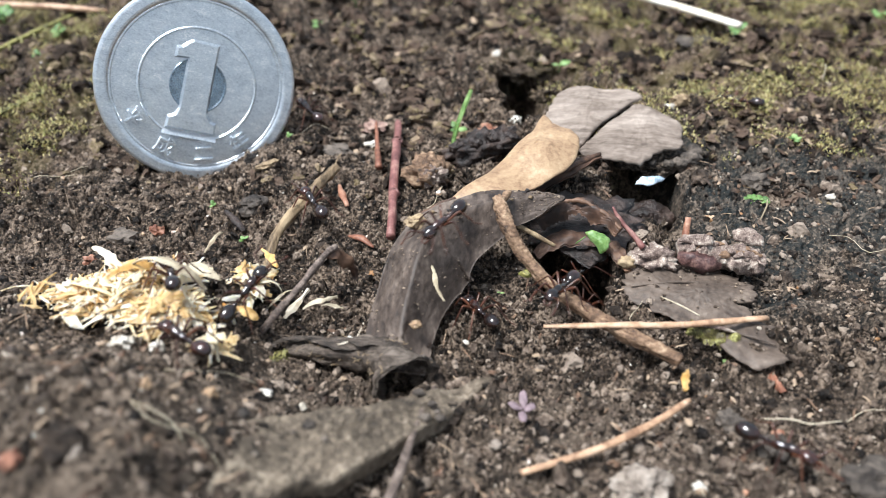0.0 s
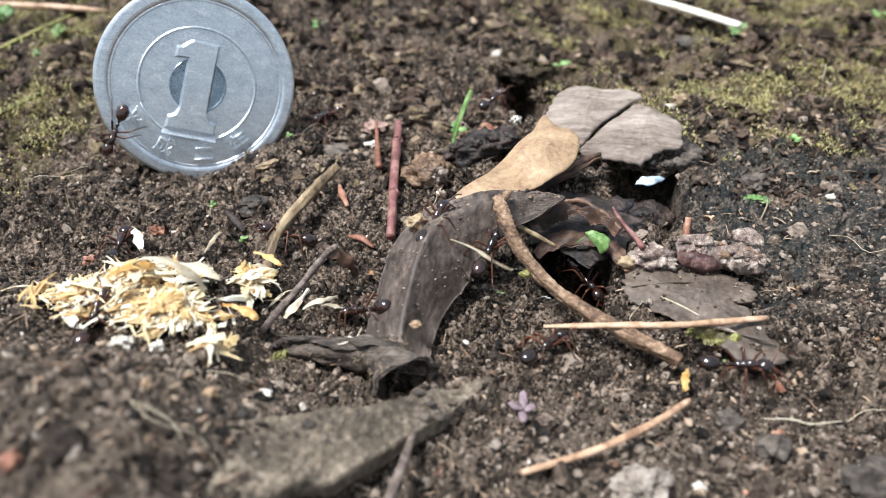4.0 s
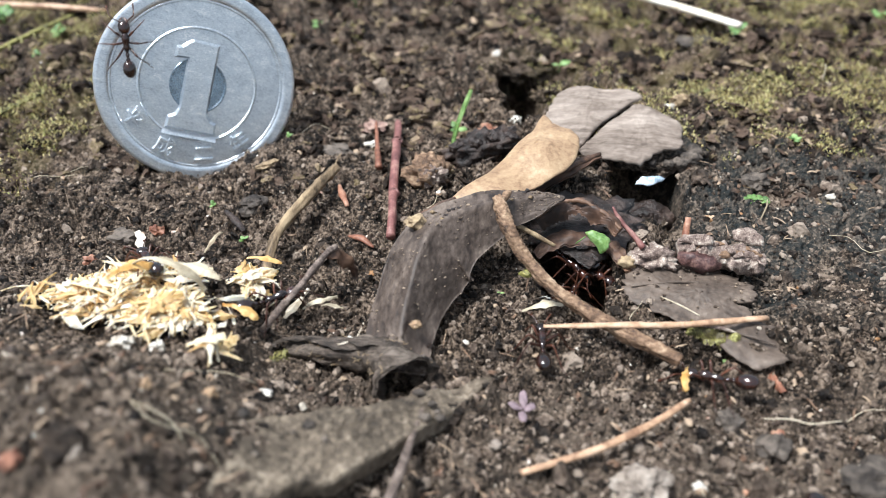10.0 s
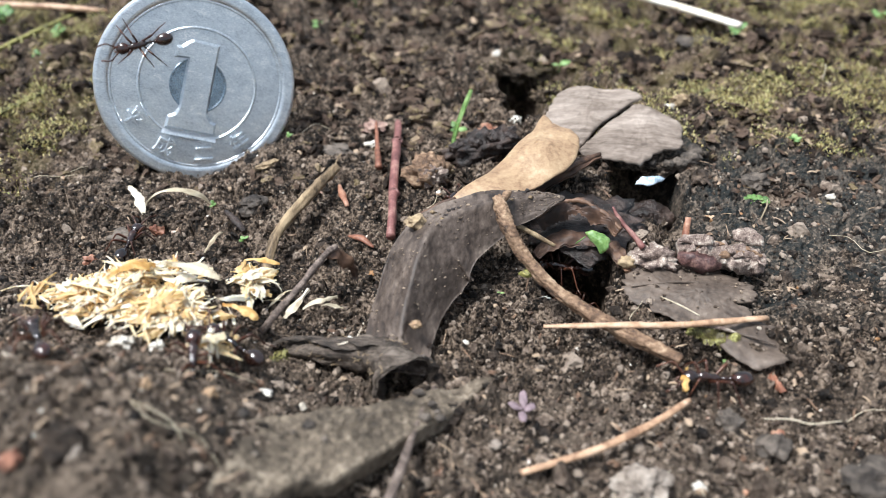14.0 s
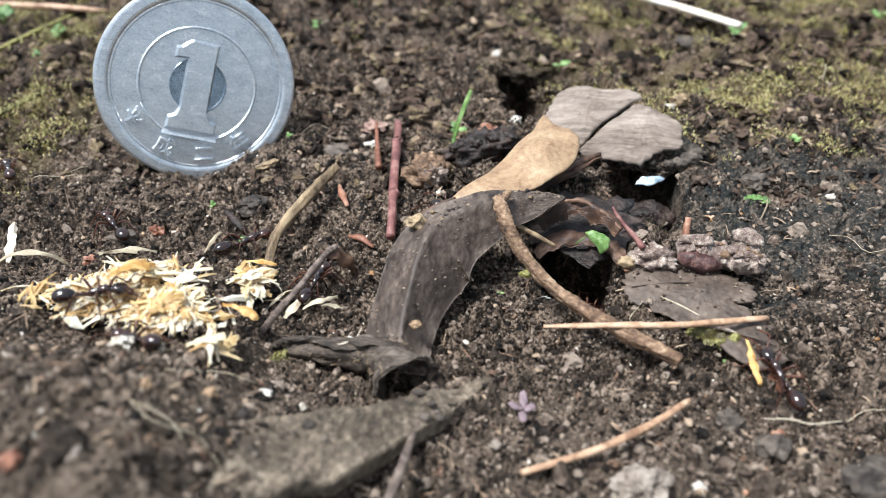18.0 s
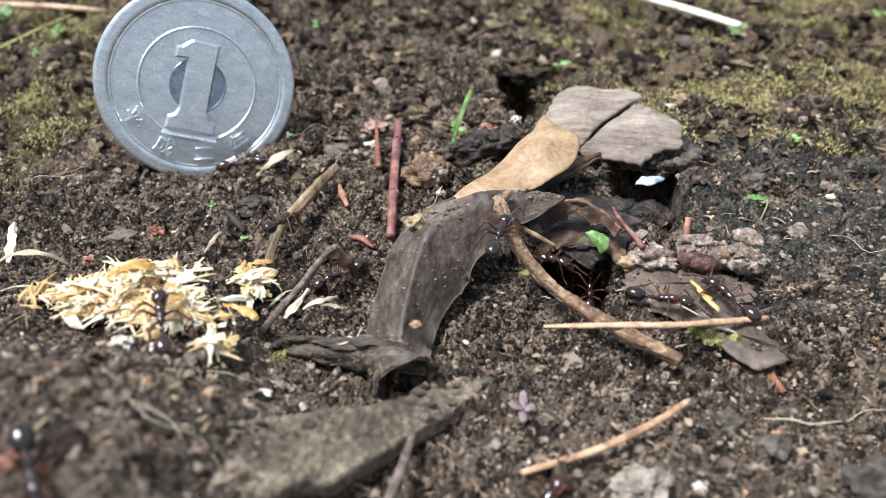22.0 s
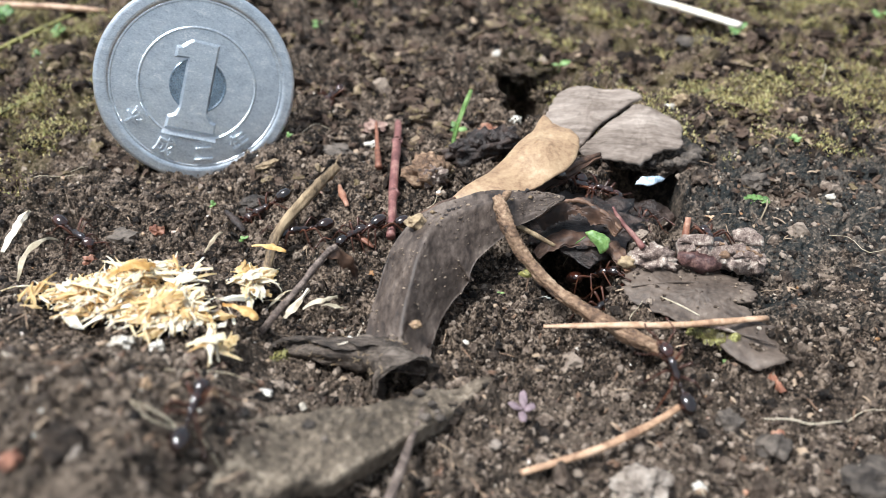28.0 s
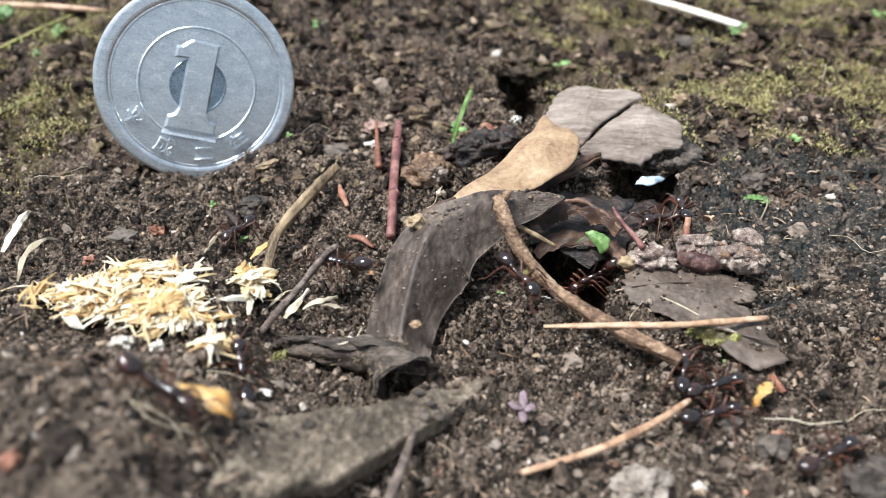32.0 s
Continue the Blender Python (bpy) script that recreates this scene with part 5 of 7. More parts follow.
def greens():
    blade = thing("grass_blade", at(1.0, 76.0, 0), "short green grass blade standing in soil", "grass")
    part("blade", ribbon([(0, -0.2, 0, 0.24, 0.24, 20, 20), (0.5, 0.4, 2.2, 0.29, 0.29, 24, 24), (1.3, 1.2, 4.3, 0.29, 0.29, 20, 20), (2.0, 1.9, 6.0, 0.16, 0.24, 10, 10)], 16, 3, 0.12, 0.05, 1, 2, 0.05), GREEN, blade)
    lf = thing("green_leaf", at(13.3, 55.8, 2.2), "torn fresh green leaf scrap", "leaf")
    part("blade", plate([(-1.1, 0.5), (-0.4, 0.8), (0.6, 0.65), (1.15, 0.1), (1.0, -0.8), (0.55, -1.1), (0.1, -0.5), (-0.5, -0.1)], 0.25, 0.09, 5, 40, 0.2, 0.8, 5, 0.12), GREEN, lf, "", at(0, 0, 0.2, 42, 8, -8))
    part("stem", tube([(-0.9, 0.4, 0.3, 0.06), (-1.4, 0.2, 0.0, 0.06), (-1.7, 0.3, -0.4, 0.05)], 7, 5), GREEN, lf)
    sprout(1.3, 79.0, 1.2, 3, 3, "tiny green seedling beside a grass blade")
    sprout(-13.1, 116.0, 2.6, 3, 4, "pale green leafy seedling on far soil")
    sprout(14.8, 95.8, 1.2, 2, 5, "small round green seedling leaf")
    for i, (x, y, s, c) in enumerate([(-63.0, 111.0, 1.7, 5), (-53.0, 106.0, 1.3, 4), (-22.3, 64.3, 0.5, 3), (-18.2, 58.6, 0.4, 3), (17.6, 60.7, 0.45, 3), (4.8, 51.7, 0.3, 2), (31.2, 87.4, 0.8, 3), (40.6, 107.0, 1.5, 4),
                                      (65.0, 116.0, 1.6, 5), (30.4, 65.8, 0.7, 6), (31.2, 65.0, 0.6, 6), (37.6, 75.4, 0.9, 4), (-16.8, 77.3, 0.45, 3), (-17.4, 110.0, 1.1, 3), (-2.6, 37.8, 0.5, 4), (-41.0, 90.0, 0.9, 3),
                                      (-0.9, 83.4, 0.5, 2), (-52.0, 97.0, 0.8, 3), (25.6, 31.0, 0.4, 2), (22.0, 44.2, 0.4, 3), (-31.0, 34.6, 0.6, 3)]):
        sprout(x, y, s, c, 20 + i, "tiny bright green seedling on soil")
    fern = thing("moss_sprig", at(-49.0, 82.0, 0.5), "yellowish feathery moss sprig", "moss")
    part("stem", tube([(-4, -2, 0, 0.16), (0, 0, 1.2, 0.15), (3, 2.2, 2.0, 0.1)], 12, 5), MOSS_LEAF, fern)
    for k in range(18):
        f = k / 17
        x, y, z = -4 + 7 * f, -2 + 4.2 * f, 0.2 + 1.9 * f
        part("leaf", strip(1.5 - 0.7 * f, 0.4, 30, 0, 5, 0.7, 0.07, k), MOSS_LEAF, fern, "", at(x, y, z, 0, -15, 30 + (75 if k % 2 else -75)))
    long = thing("moss_sprig", at(-55.0, 98.0, 0.6), "long pale yellow moss stem", "moss")
    part("stem", tube([(-8, -9, 0.2, 0.28), (-3, -2, 1.4, 0.3), (2, 4, 2.6, 0.26), (5, 7.4, 3.2, 0.12)], 22, 6, 0.3, 1, 3), MOSS_LEAF, long)
    for k in range(22):
        f = k / 21
        part("leaf", strip(1.5 - 0.5 * f, 0.42, 40, 0, 5, 0.7, 0.07, k), MOSS_LEAF, long, "", at(-7 + 11.5 * f, -7.6 + 14.5 * f, 0.5 + 2.5 * f, 0, -20, 50 + (70 if k % 2 else -70)))
    pet = thing("petal", at(5.6, 37.8, 0.9), "faded purplish withered flower petal scrap", "petal")
    for k, (a, ln) in enumerate(((85, 1.5), (20, 0.9), (150, 1.1), (262, 1.2))):
        o = [(0, -0.12), (0.5 * ln, -0.3), (1.05 * ln, -0.1), (0.95 * ln, 0.25), (0.4 * ln, 0.28)]
        part("lobe", plate(o, 0.12, 0.08, 4, 20, 0.12, 0.5, k, 0.1), PURPLE, pet, "", at(0, 0, 0, 0, -12, a))


greens()


# ---- the heap of shavings ----
def shred(seed):
    """A torn, frayed shaving: two to four crooked fibres that part from one root."""
    rng = random.Random(seed)
    wide = seed % 2 == 0
    long = rng.uniform(1.6, 3.0) if wide else rng.uniform(2.2, 4.8)
    broad = rng.uniform(0.9, 1.7) if wide else rng.uniform(0.25, 0.6)
    out = [strip(long, broad, rng.uniform(5, 25) if wide else rng.uniform(10, 50), rng.uniform(0, 50), 14, 0.8, 0.04, seed * 1.3)]
    for k in range(rng.randint(1, 3)):
        f = rng.uniform(0.35, 0.8)
        turn = Matrix.Rotation(radians(rng.uniform(-40, 40)), 4, "Z") @ Matrix.Rotation(radians(rng.uniform(-30, 20)), 4, "Y")
        out.append(moved(strip(long * f, (0.25 * broad if wide else 0.7 * broad) * rng.uniform(0.6, 1.2), rng.uniform(20, 110), rng.uniform(0, 90), 10, 0.9, 0.04, seed + k * 7.7), Matrix.Translation((-long * 0.3 * f, rng.uniform(-0.2, 0.2), 0.05)) @ turn))
    return joined(*out)


STRIPS = [mesh_of("flake", *shred(i + 2), FOOD, False) for i in range(30)]


FOOD_BED = surface("shredded_shavings", [(0.08, (0.5, 0.3, 0.12)), (0.32, (0.72, 0.5, 0.23)), (0.58, (0.8, 0.64, 0.37)), (0.9, (0.87, 0.79, 0.58))], 2.0, (0.45, 0.7), 0.3, 0.4, 0.06, vary=0.7, island=True, thin=0.4)


def build_heap():
    rng = random.Random(12)
    heap = thing("shavings_heap", at(-25.5, 49.0, 0), "heap of yellowish dry shavings crawled over by ants", "food scraps")
    spots = [(-25.9, 46.5, 4.6, 2.4, 120), (-20.0, 44.2, 3.4, 2.3, 80), (-15.0, 49.4, 1.5, 2.4, 34), (-15.9, 40.2, 1.2, 1.6, 12), (-23.4, 48.6, 5.0, 2.4, 40)]
    bed = []
    for _ in range(430):
        cx, cy, sx, sy, _n = spots[rng.choice((0, 0, 0, 1, 1, 4))]
        x, y = cx + rng.gauss(0, 0.42) * sx, cy + rng.gauss(0, 0.42) * sy
        d = ((x - cx) / sx) ** 2 + ((y - cy) / sy) ** 2
        z = gz(x, y) + 0.1 + rng.random() * 1.0 * max(0.1, 1 - d)
        one = strip(rng.uniform(1.4, 3.8), rng.choice((0.2, 0.3, 0.5, 0.8)) * rng.uniform(0.8, 1.3), rng.uniform(5, 50), rng.uniform(10, 80), 6, 0.95, 0.05, rng.random() * 50)
        turn = Euler((radians(rng.uniform(-40, 40)), radians(rng.uniform(-30, 30)), rng.uniform(0, 6.28))).to_matrix().to_4x4()
        bed.append(moved(one, Matrix.Translation((x + 25.5, y - 49.0, z)) @ turn))
    tagged(part("flake_bed", joined(*bed), FOOD_BED, heap, "fine yellowish shreds", smooth=False), kind="stuff")
    for cx, cy, sx, sy, n in spots:
        for _ in range(n):
            x, y = cx + rng.gauss(0, 0.42) * sx, cy + rng.gauss(0, 0.44) * sy
            d = ((x - cx) / sx) ** 2 + ((y - cy) / sy) ** 2
            z = gz(x, y) + 0.25 + rng.random() * 1.5 * max(0.1, 1 - d)
            k = rng.choice(STRIPS)
            ob = part("flake", k, FOOD, heap, "", at(x + 25.5, y - 49.0, z, rng.uniform(-25, 25), rng.uniform(-18, 18), rng.uniform(0, 360)))
            s = rng.uniform(0.6, 1.1)
            ob.scale = (s, s, s)
    return heap


build_heap()


# ---- the ants ----
def limb(points, rows=14, sides=7):
    return tube(points, rows, sides)


HIPS = [(0.95, 0.22, 0.95), (0.45, 0.26, 0.95), (0.0, 0.24, 0.95)]
SPREAD = [48, 92, 140]
REACH = [0.95, 1.0, 1.22]


def build_ant():
    ant = thing("ant", at(0, 0, 0), "glossy dark reddish-brown ant walking", "ant", "foraging ants")
    head = part("head", lump(0.68, 0.56, 0.46, 3, 0.06, 1.2, 2), ANT, ant, "", at(1.95, 0, 1.15, 0, 18, 0))
    for s in (1, -1):
        part("eye", lump(0.1, 0.06, 0.1, 2, 0.0), BARK_DARK, head, "small black eye", at(0.2, 0.47 * s, 0.16))
        part("mandible", tube([(0.5, 0.24 * s, -0.12, 0.13), (0.82, 0.2 * s, -0.2, 0.1), (0.98, 0.02 * s, -0.24, 0.03)], 8, 6), ANT_LEG, head, "reddish jaw")
    part("thorax", tube([(1.5, 0, 1.12, 0.14), (1.25, 0, 1.2, 0.3), (0.85, 0, 1.24, 0.38), (0.4, 0, 1.16, 0.3), (-0.05, 0, 1.12, 0.3), (-0.45, 0, 1.02, 0.12)], 24, 12, 0.08, 0.5, 3), ANT, ant)
    part("petiole", joined(tube([(-0.4, 0, 1.0, 0.09), (-0.75, 0, 1.08, 0.2), (-0.9, 0, 1.02, 0.1), (-1.15, 0, 1.1, 0.2), (-1.4, 0, 1.05, 0.12)], 20, 8)), ANT, ant)
    part("gaster", lump(0.88, 0.62, 0.6, 3, 0.05, 1.4, 5), ANT, ant, "shiny black rounded gaster", at(-2.05, 0, 1.12, 0, 6, 0))
    for s in (1, -1):
        part("antenna", limb([(0, 0, 0, 0.07), (0.45, 0.42 * s, 0.28, 0.06), (0.72, 0.72 * s, 0.36, 0.07), (1.15, 0.82 * s, 0.05, 0.06), (1.75, 0.8 * s, -0.32, 0.09)], 18, 6), ANT_LEG, ant, "", at(2.35, 0.22 * s, 1.25))
    for k in range(3):
        for s in (1, -1):
            a, r = radians(SPREAD[k]), REACH[k]
            dx, dy = math.cos(a), math.sin(a) * s

            def q(f, z, w):
                return (dx * f * r, dy * f * r, z, w)

            leg = limb([q(0, 0, 0.1), q(0.3, 0.3, 0.1), q(0.8, 0.68, 0.11), q(1.05, 0.62, 0.065), q(1.6, -0.2, 0.065), q(1.85, -0.62, 0.045), q(2.4, -0.93, 0.03)], 26, 6)
            part("leg", leg, ANT_LEG, ant, "", at(HIPS[k][0], HIPS[k][1] * s, HIPS[k][2]))
    return ant


FIRST = build_ant()
ANTS = [FIRST] + [copy_thing(FIRST, at(0, 0, 0)) for _ in range(15)]


# ---- scraps that the ants carry ----
def carried(name, length, width, curl, twist, material, label, seed):
    return single(name, strip(length, width * 1.15, curl, twist, 22, 0.8, 0.06, seed * 3.1), material, at(0, 0, 0), label, "food scrap", smooth=False)


YELLOW = carried("shaving", 4.0, 0.75, 25, 20, AMBER_FOOD, "bright yellow shaving dragged by an ant", 3)
WHITE = carried("shaving", 5.4, 1.1, 45, 70, SHAVING_WHITE, "broad white papery shaving beside the heap", 4)
LONG = carried("shaving", 7.2, 0.8, 120, 90, SHAVING_GREY, "long pale curled shaving near the heap", 5)
GREY = carried("shaving", 5.2, 0.95, 30, 20, SHAVING_GREY, "pale tan shaving carried across the soil", 6)
STRAW = carried("straw_bit", 5.6, 0.34, 12, 10, SHAVING_GREY, "thin pale straw bit lying on a dead leaf", 7)
SCRAP = carried("shaving", 3.4, 0.8, 40, 30, SHAVING_GREY, "whitish scrap held up by an ant", 8)
AMBER = carried("shaving", 2.9, 1.0, 40, 40, AMBER_FOOD, "amber flake held in an ant's jaws", 9)
GOLD = carried("shaving", 4.2, 1.3, 45, 50, AMBER_FOOD, "broad golden flake from the heap", 10)
TWIGFLAKE = carried("shaving", 3.0, 0.7, 40, 60, AMBER_FOOD, "yellow flake leaning on a twig", 11)


# ---- movement ----
def stepping(ant, rows):
    """Legs in two sets of three, swung by the way gone; feelers that wave."""
    ts = [t for t, _ in rows]
    ps = np.array([m.translation[:] for _, m in rows]) / MM
    legs = [o for o in ant.children if o.name.split(".")[0] == "leg"]
    feel = [o for o in ant.children if o.name.split(".")[0] == "antenna"]
    grid = np.linspace(0, 32, 145)
    way = np.zeros(len(grid))
    pos = np.stack([np.interp(grid, ts, ps[:, k]) for k in range(3)], axis=1)
    step = np.linalg.norm(np.diff(pos, axis=0), axis=1)
    way[1:] = np.cumsum(step)
    busy = np.concatenate([[step[0]], step]) > 0.12
    for n, leg in enumerate(legs):
        k, s = n // 2, 1 if n % 2 == 0 else -1
        side = 0 if (k + n) % 2 == 0 else math.pi
        out = []
        for i, t in enumerate(grid):
            if not (busy[i] or busy[max(0, i - 1)] or i in (0, len(grid) - 1)):
                continue
            ph = way[i] * 1.9 + side
            out.append((t, at(HIPS[k][0], HIPS[k][1] * s, HIPS[k][2], 7 * s * max(0.0, math.cos(ph)), 0, s * 19 * math.sin(ph))))
        walk(leg, out)
    for n, f in enumerate(feel):
        s = 1 if n == 0 else -1
        walk(f, [(t, at(2.35, 0.22 * s, 1.25, 0, 12 * math.sin(t * 2.9 + n * 1.7 + ps[0, 0]), s * 14 * math.sin(t * 2.1 + n + ps[0, 1]))) for t in np.linspace(0, 32, 41)])


def motions():
    """All that moves: foot-level rows over the soil, and rows over the coin's face."""

    def g(t, x, y, z, turn, tilt=0):
        return t, at(x, y, z, 0, tilt, turn)

    def c(t, u, v, turn):
        return t, COIN_POSE @ at(u, v, 0.62, 0, 0, turn)

    climber_a = [
        g(0, -14.9, 80.3, 1.3, 124, -3), c(0.5, 10.7, 1.2, 136), c(1, 8.6, 2.8, 132), c(1.5, 3.6, 5.2, 133), c(2, 0.1, 8.1, 146),
        c(2.5, -2, 5.6, -178), c(3, -6.4, 1.1, -122), c(3.5, -7.2, -4.6, -131), c(4.3, -7.1, -6.3, -62), c(4.9, -5, -6.6, 44),
        c(5.5, -3.6, -4.9, 125), c(6, -1.1, 0.9, 85), c(6.5, 3, 7.3, 78), c(6.9, 4.4, 9.3, 81), g(7.5, -21.5, 104.4, 1.4, -62, 6),
        g(8, -17, 102.6, 2, 71, 8), g(8.5, -16.1, 108.9, 1, 75, 4), g(9.5, -14.1, 126.6, 1.2, 77, 3), g(26, -14.3, 143.1, -0.3, -85, 1),
        g(26.8, -15.1, 113.3, -0.6, -91, -1), g(27.5, -15.4, 82.5, 0.6, -86, -1), g(28, -13.2, 87.7, -0.5, -107, -4), c(28.5, 7.5, -2.7, 165),
        c(29, -1.1, -6.1, -164), g(29.5, -38.3, 74.6, 0.3, -148, 3), g(30, -42.3, 70.5, -0.3, 175, -10), g(30.6, -47.2, 68.8, 0.6, 180, 2),
        g(32, -55.2, 70.2, -0.3, 180, 0),
    ]
    climber_b = [
        g(0, -13.4, 144.4, -0.6, -93, 1), g(2.5, -13.3, 108.7, 1.1, -88, -1), g(3.5, -12.9, 87.5, -0.6, -104, -8), g(4.5, -14.7, 79.2, 1, -148, -5),
        c(5, 7, -2.6, -170), c(5.5, 5, -3, -160), c(6, 6.8, -1.9, -172), c(6.5, 5.1, -2.9, -170), c(7, -0.7, -5.8, -162), c(7.5, -5.7, -6.7, 158),
        c(8, -6.2, -6, 149), c(8.5, -6.2, -5.9, 144), c(9, -6.6, -3.1, 129), c(9.5, -6.8, -0.7, 107), c(10, -7.3, 2.3, 106), c(10.5, -4.4, 5.9, 77),
        c(11, -1.3, 7.5, 37), c(11.5, -0.3, 7.6, 33), c(12, 1.8, 7.7, 37), c(12.5, 0.5, 7.6, 76), c(13, -1.2, 7.9, 152), c(13.5, -3.3, 6.2, -168),
        c(14, -5.9, 3, -153), c(14.5, -4, 0.5, -130), c(15, -6, -4.5, -93), g(15.5, -35.4, 70.8, -0.3, -88, -8), g(16.5, -33.8, 65.8, 0.1, -43, -1),
        g(17, -28, 61, 0.4, 79, 6), g(18, -30.4, 60.3, -0.2, 129, 0), g(18.5, -29.6, 61.3, 0.5, -67, 3), g(19, -27.2, 61.2, 0.2, 99, 2),
        g(20, -26.6, 61.4, 0.5, 58, 1), g(21, -26.6, 63.9, -0.1, 63, 19), g(21.5, -25.2, 65.2, 0, 50, 18), g(22, -20.5, 71.1, -0.1, -3, -12),
        g(22.5, -14.6, 72.3, 0.8, 32, 11), g(23, -11.1, 77.5, 0.1, 77, 5), g(24, -5.4, 73.5, 0.1, -31, 2), g(24.5, -1.3, 65.3, 2.4, -41, 26),
        g(25, 2, 67.6, 0.6, 43, 0), g(25.5, 5.9, 61.4, 4.8, 17, -2), g(26.3, 12.7, 64.5, 1.6, -18, 32), g(27.5, 18.6, 68.1, -3.4, -69, -13),
        g(28.5, 18.3, 53.4, 1.9, -45, -13), g(29, 19.1, 51.5, 2.1, -3, -4), g(30, 20.2, 51.5, 0.7, 143, -3), g(31, 17.3, 51.2, 0.8, 128, -5),
        g(31.5, 15.8, 52.3, -0.6, 180, 32), g(32, 13.8, 55, -1.8, -166, 32),
    ]
    strip_ant = [
        g(0, -19.6, 44.9, 6.1, 112, 17), g(1, -25.3, 56.1, 0.2, 70, 18), g(2, -27, 57.1, 0.5, 29, 2), g(3, -26.9, 58.3, -0.1, 75, -11),
        g(3.5, -27.8, 57.2, -0.5, 85, 1), g(5.5, -31.8, 62.1, 0.6, 135, -3), g(6, -32.3, 63.7, 0.3, 153, -1), g(7, -31.4, 63.3, 0.3, 151, -3),
        g(8, -30.3, 63.1, 0.1, 142, -2), g(8.5, -29.8, 62.6, 0, 132, -2), g(9, -23.3, 49.2, 5, 115, 7), g(9.5, -23.2, 48.6, 4.3, 110, 14),
        g(10, -23, 49.4, 3.9, 124, 12), g(10.5, -20.2, 48.1, 4, 45, 8), g(11, -19.3, 48.9, 4.1, 23, 29), g(12, -23.9, 54.5, 1.1, 38, 31),
        g(13, -23.1, 50.8, 4, 93, 10), g(14, -28.1, 57.7, -0.2, 87, -1), g(15.3, -28.7, 53.2, 1.2, 134, 12), g(16.5, -30.1, 48.6, 3, 122, 22),
        g(17, -27.3, 45.4, 5.8, 105, 16), g(17.5, -27.4, 45.9, 4.6, 69, -27), g(18, -25.7, 45, 4.5, 10, -1), g(18.4, -26.4, 43.7, 4.7, -53, 14),
        g(19, -23.4, 34.2, 8.8, -63, -3), g(20, -22.5, 31.3, 10.2, -75, -19), g(21, -21.3, 29, 10.2, -65, -5), g(22, -20.1, 24.6, 10.5, -60, 17),
        g(23, -20.6, 25.1, 10.9, -111, -4), g(24, -21.4, 26.5, 10.3, 57, 10), g(24.5, -19.2, 25.1, 10.5, 58, -11), g(25, -15.7, 25.4, 9.5, 174, -14),
        g(25.5, -14.9, 25.9, 8.2, 10, 7), g(26.5, -13.5, 27.7, 7.2, 40, 9), g(27.5, -14.5, 29.3, 7.6, 36, 6), g(28, -14.4, 31, 7.4, 87, 0),
        g(29, -14.2, 32.5, 6.4, 85, -7), g(30, -14, 32.8, 6.3, 101, -1), g(31, -14.2, 33.8, 6.3, 104, -4), g(32, -13.8, 38.9, 3, 107, -17),
    ]
    heap_ant = [
        g(0, -17.2, 38.8, 5.8, 140, 5), g(0.5, -18.3, 37.9, 5.7, 145, -6), g(1, -17, 38.1, 6.7, 111, -25), g(1.5, -19.7, 42.2, 3.5, 123, -14),
        g(2, -21.3, 41.6, 4.8, 142, 6), g(2.5, -24, 43.3, 3.1, 137, 10), g(3, -24.5, 43.3, 3.6, 128, -15), g(3.5, -26, 44.5, 3.1, 114, -15),
        g(4.5, -23.7, 42.6, 3.6, 60, -18), g(5.5, -16.4, 37.2, 5.9, 136, -7), g(6, -15.4, 38, 5.3, 115, -12), g(7, -13.8, 36.2, 4.6, 109, 3),
        g(7.5, -12.7, 34.5, 5, 127, 3), g(8, -13.5, 32.4, 6.1, -136, 13), g(8.5, -13, 27.6, 6.9, -92, -15), g(9, -12.6, 23.9, 6.8, -86, 22),
        g(10.8, -12.9, 22.8, 6, 104, -8), g(11.2, -13.2, 29.2, 6.6, 88, 1), g(11.5, -14.2, 37.1, 4.1, 110, -6), g(12, -13, 28.8, 6.5, 87, 8),
        g(12.5, -10.8, 28.5, 5.6, 101, 3), g(13, -12.7, 32.4, 6.1, 105, 1), g(13.5, -14.3, 35.4, 5.1, 115, -4), g(14, -16.3, 37.4, 5.3, 100, -16),
        g(14.5, -16.3, 36.3, 6.3, 108, -9), g(16.5, -17.8, 38.2, 6, 139, -9), g(17, -20.7, 40, 4.6, 153, 17), g(18, -21, 40.1, 4.4, 148, 18),
        g(19, -20.1, 40.6, 5.1, 112, -12), g(20, -20.6, 39.7, 5.5, 106, -4), g(21, -19.7, 40.1, 6.6, 104, -24), g(22, -19.4, 41.1, 5.6, 106, -17),
        g(22.5, -17.4, 39, 6.3, 101, -32), g(23, -14.3, 41.4, 2.9, 7, 6), g(23.5, -11.9, 45.1, 0.8, 26, 9), g(24, -8.2, 46.4, 0.2, 65, 15),
        g(24.5, -5.2, 47.9, 2.9, 50, -32), g(25, -0.7, 49, 4.6, 113, -28), g(25.5, -0.3, 50.6, 6, 49, -3), g(26.5, 3.3, 53.6, 6.7, 13, -19),
        g(27.5, 9.5, 61.4, 3.5, 14, 13), g(28, 14.7, 65.3, 0.8, -14, 21), g(28.5, 17.2, 66.9, -1.6, -101, 0), g(29, 16.6, 59.1, 1.8, -29, 0),
        g(30, 18.5, 59.1, 0.9, -154, -16), g(31, 20.8, 63.7, -1.6, 10, 7), g(32, 20.1, 60.4, 0.4, -150, -13),
    ]
